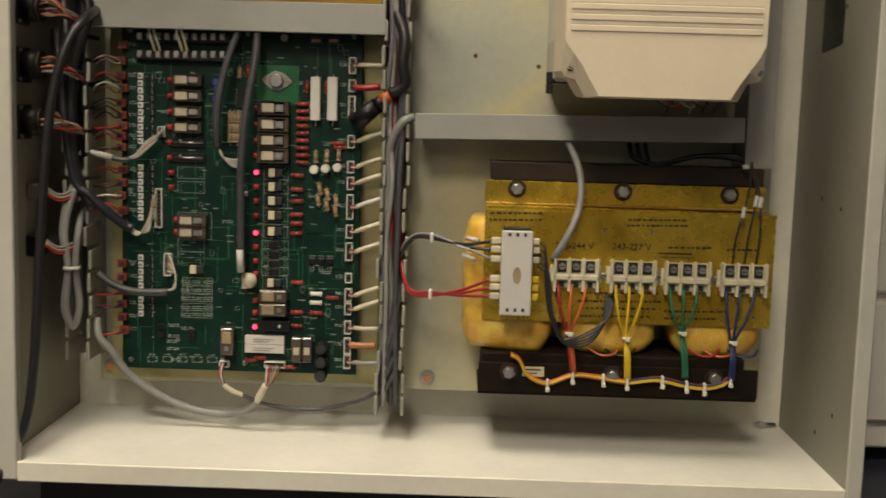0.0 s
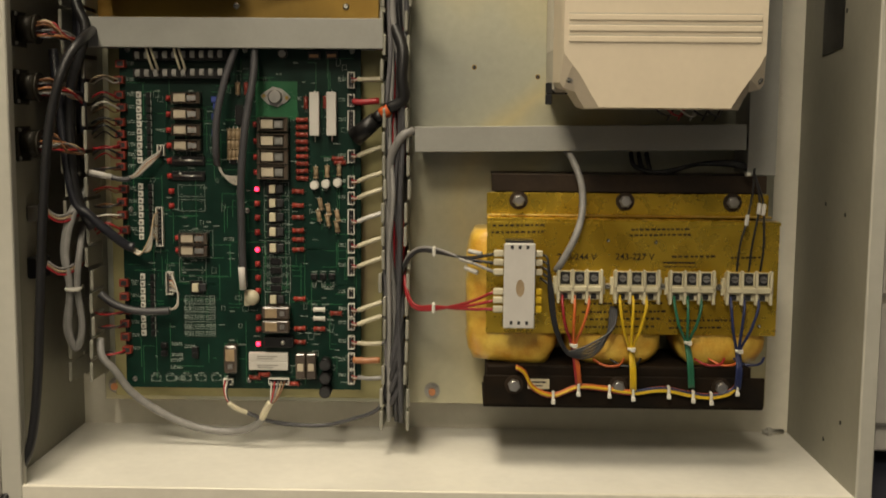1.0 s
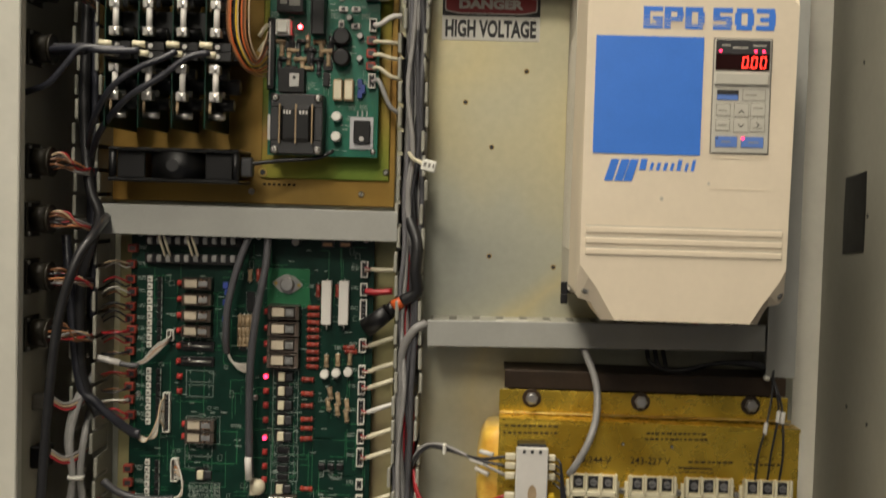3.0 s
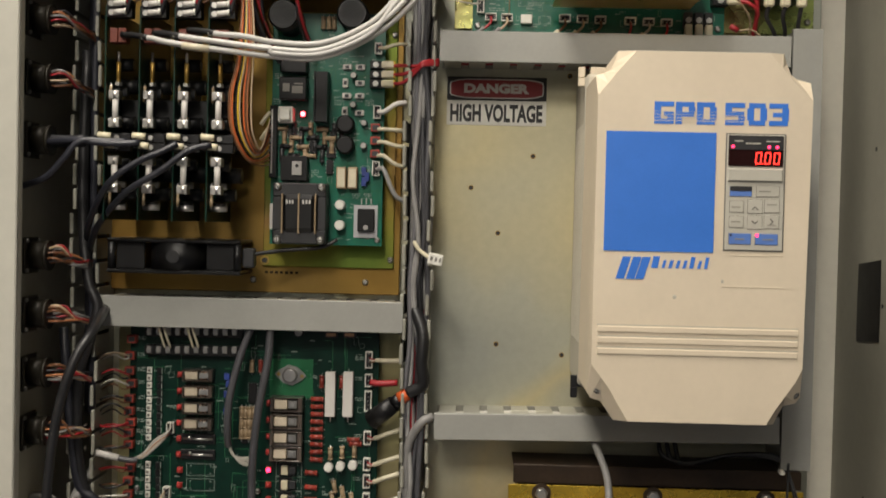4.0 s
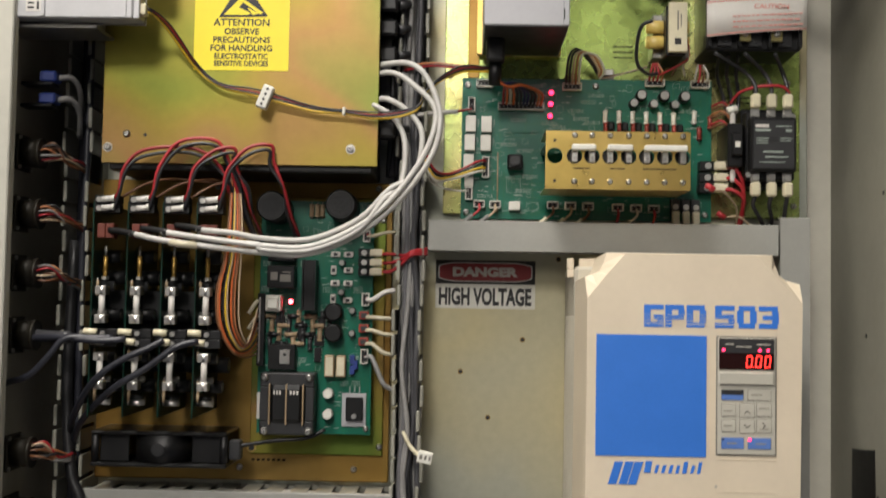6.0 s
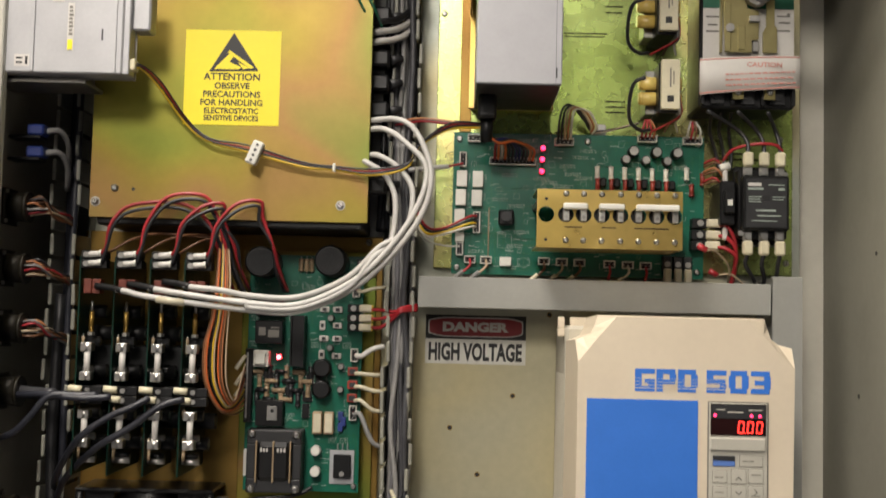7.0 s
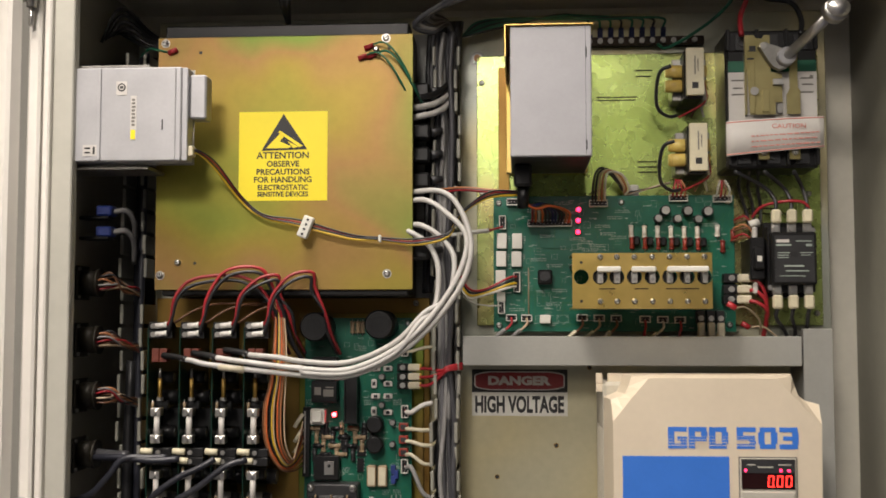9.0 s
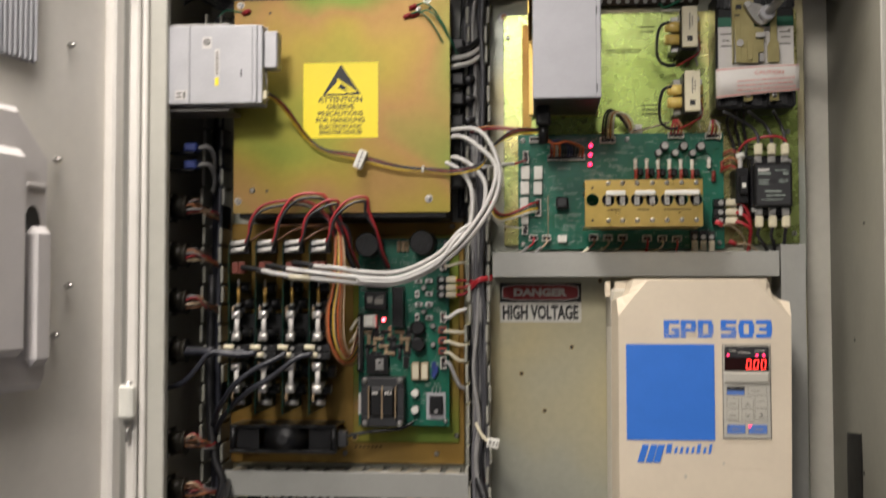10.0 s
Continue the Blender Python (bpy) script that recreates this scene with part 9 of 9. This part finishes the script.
    sp = thing("spare_plug", "white four-way plug on the disk drive cable", "plug", (-0.2180, -0.146, 1.1180))
    put("housing", Geo(M_WHITE).box(-0.0065, 0.0065, -0.006, 0.006, -0.0140, 0.0140, 0.0015), sp, rot=(0, 22, 0))
    for i in range(4):
        put("pin_hole", Geo(M_INK).cyl((0, -0.0061, -0.0095 + i * 0.0063), (0, -0.0063, -0.0095 + i * 0.0063), 0.0017, 10), sp, rot=(0, 22, 0))
    ct = thing("cable_tie", "white nylon tie round the drive supply cable", "cable tie", (-0.1260, -0.141, 1.1034))
    put("band", Geo(M_WHITE).box(-0.0018, 0.0018, -0.0042, 0.0030, -0.0048, 0.0048, 0.0012), ct)
    for i, c in enumerate(("red", "black", "rust")):
        wire("lead", [(-0.060, -0.07, 1.168 + 0.002 * i), (-0.0266, -0.095, 1.1690 + 0.0014 * i), (0.010, -0.102, 1.1655 + 0.0012 * i), (0.048, -0.106, 1.165)], 0.0018, WIRE[c], c + " lead from chassis to power supply", "wire", "chassis supply leads")
    # earth leads on the chassis cover
    for x, z, n in ((-0.1500, 1.3350, 1), (-0.1420, 1.3480, 1), (-0.1380, 1.3370, 1), (-0.395, 1.3465, 0)):
        lg = wire("lug", [(x - 0.006, -0.1285, z - 0.002), (x + 0.005, -0.1300, z + 0.002)], 0.0034, WIRE["red"], "red insulated lug on the cover plate", "lug", "cover lugs", 9)
        if n:
            wire("lead", [(x + 0.004, -0.130, z + 0.002), (x + 0.020, -0.138, z + 0.003), (x + 0.036, -0.138, z - 0.012), (x + 0.052, -0.128, z - 0.040), (x + 0.062, -0.10, z - 0.06)], 0.0013, WIRE["green"], "green earth lead from the cover plate", "wire", "earth leads")
    wire("lead", [(-0.400, -0.1290, 1.3455), (-0.418, -0.125, 1.350), (-0.435, -0.105, 1.356), (-0.455, -0.08, 1.352)], 0.0013, WIRE["green"], "green earth lead from the cover plate", "wire", "earth leads")
    put_s = thing("cover_screw", "zinc screws holding the earth lugs", "screw", (-0.134, -0.1267, 1.3455))
    screw(put_s, (0, 0, 0), 0.0042)


bundles()
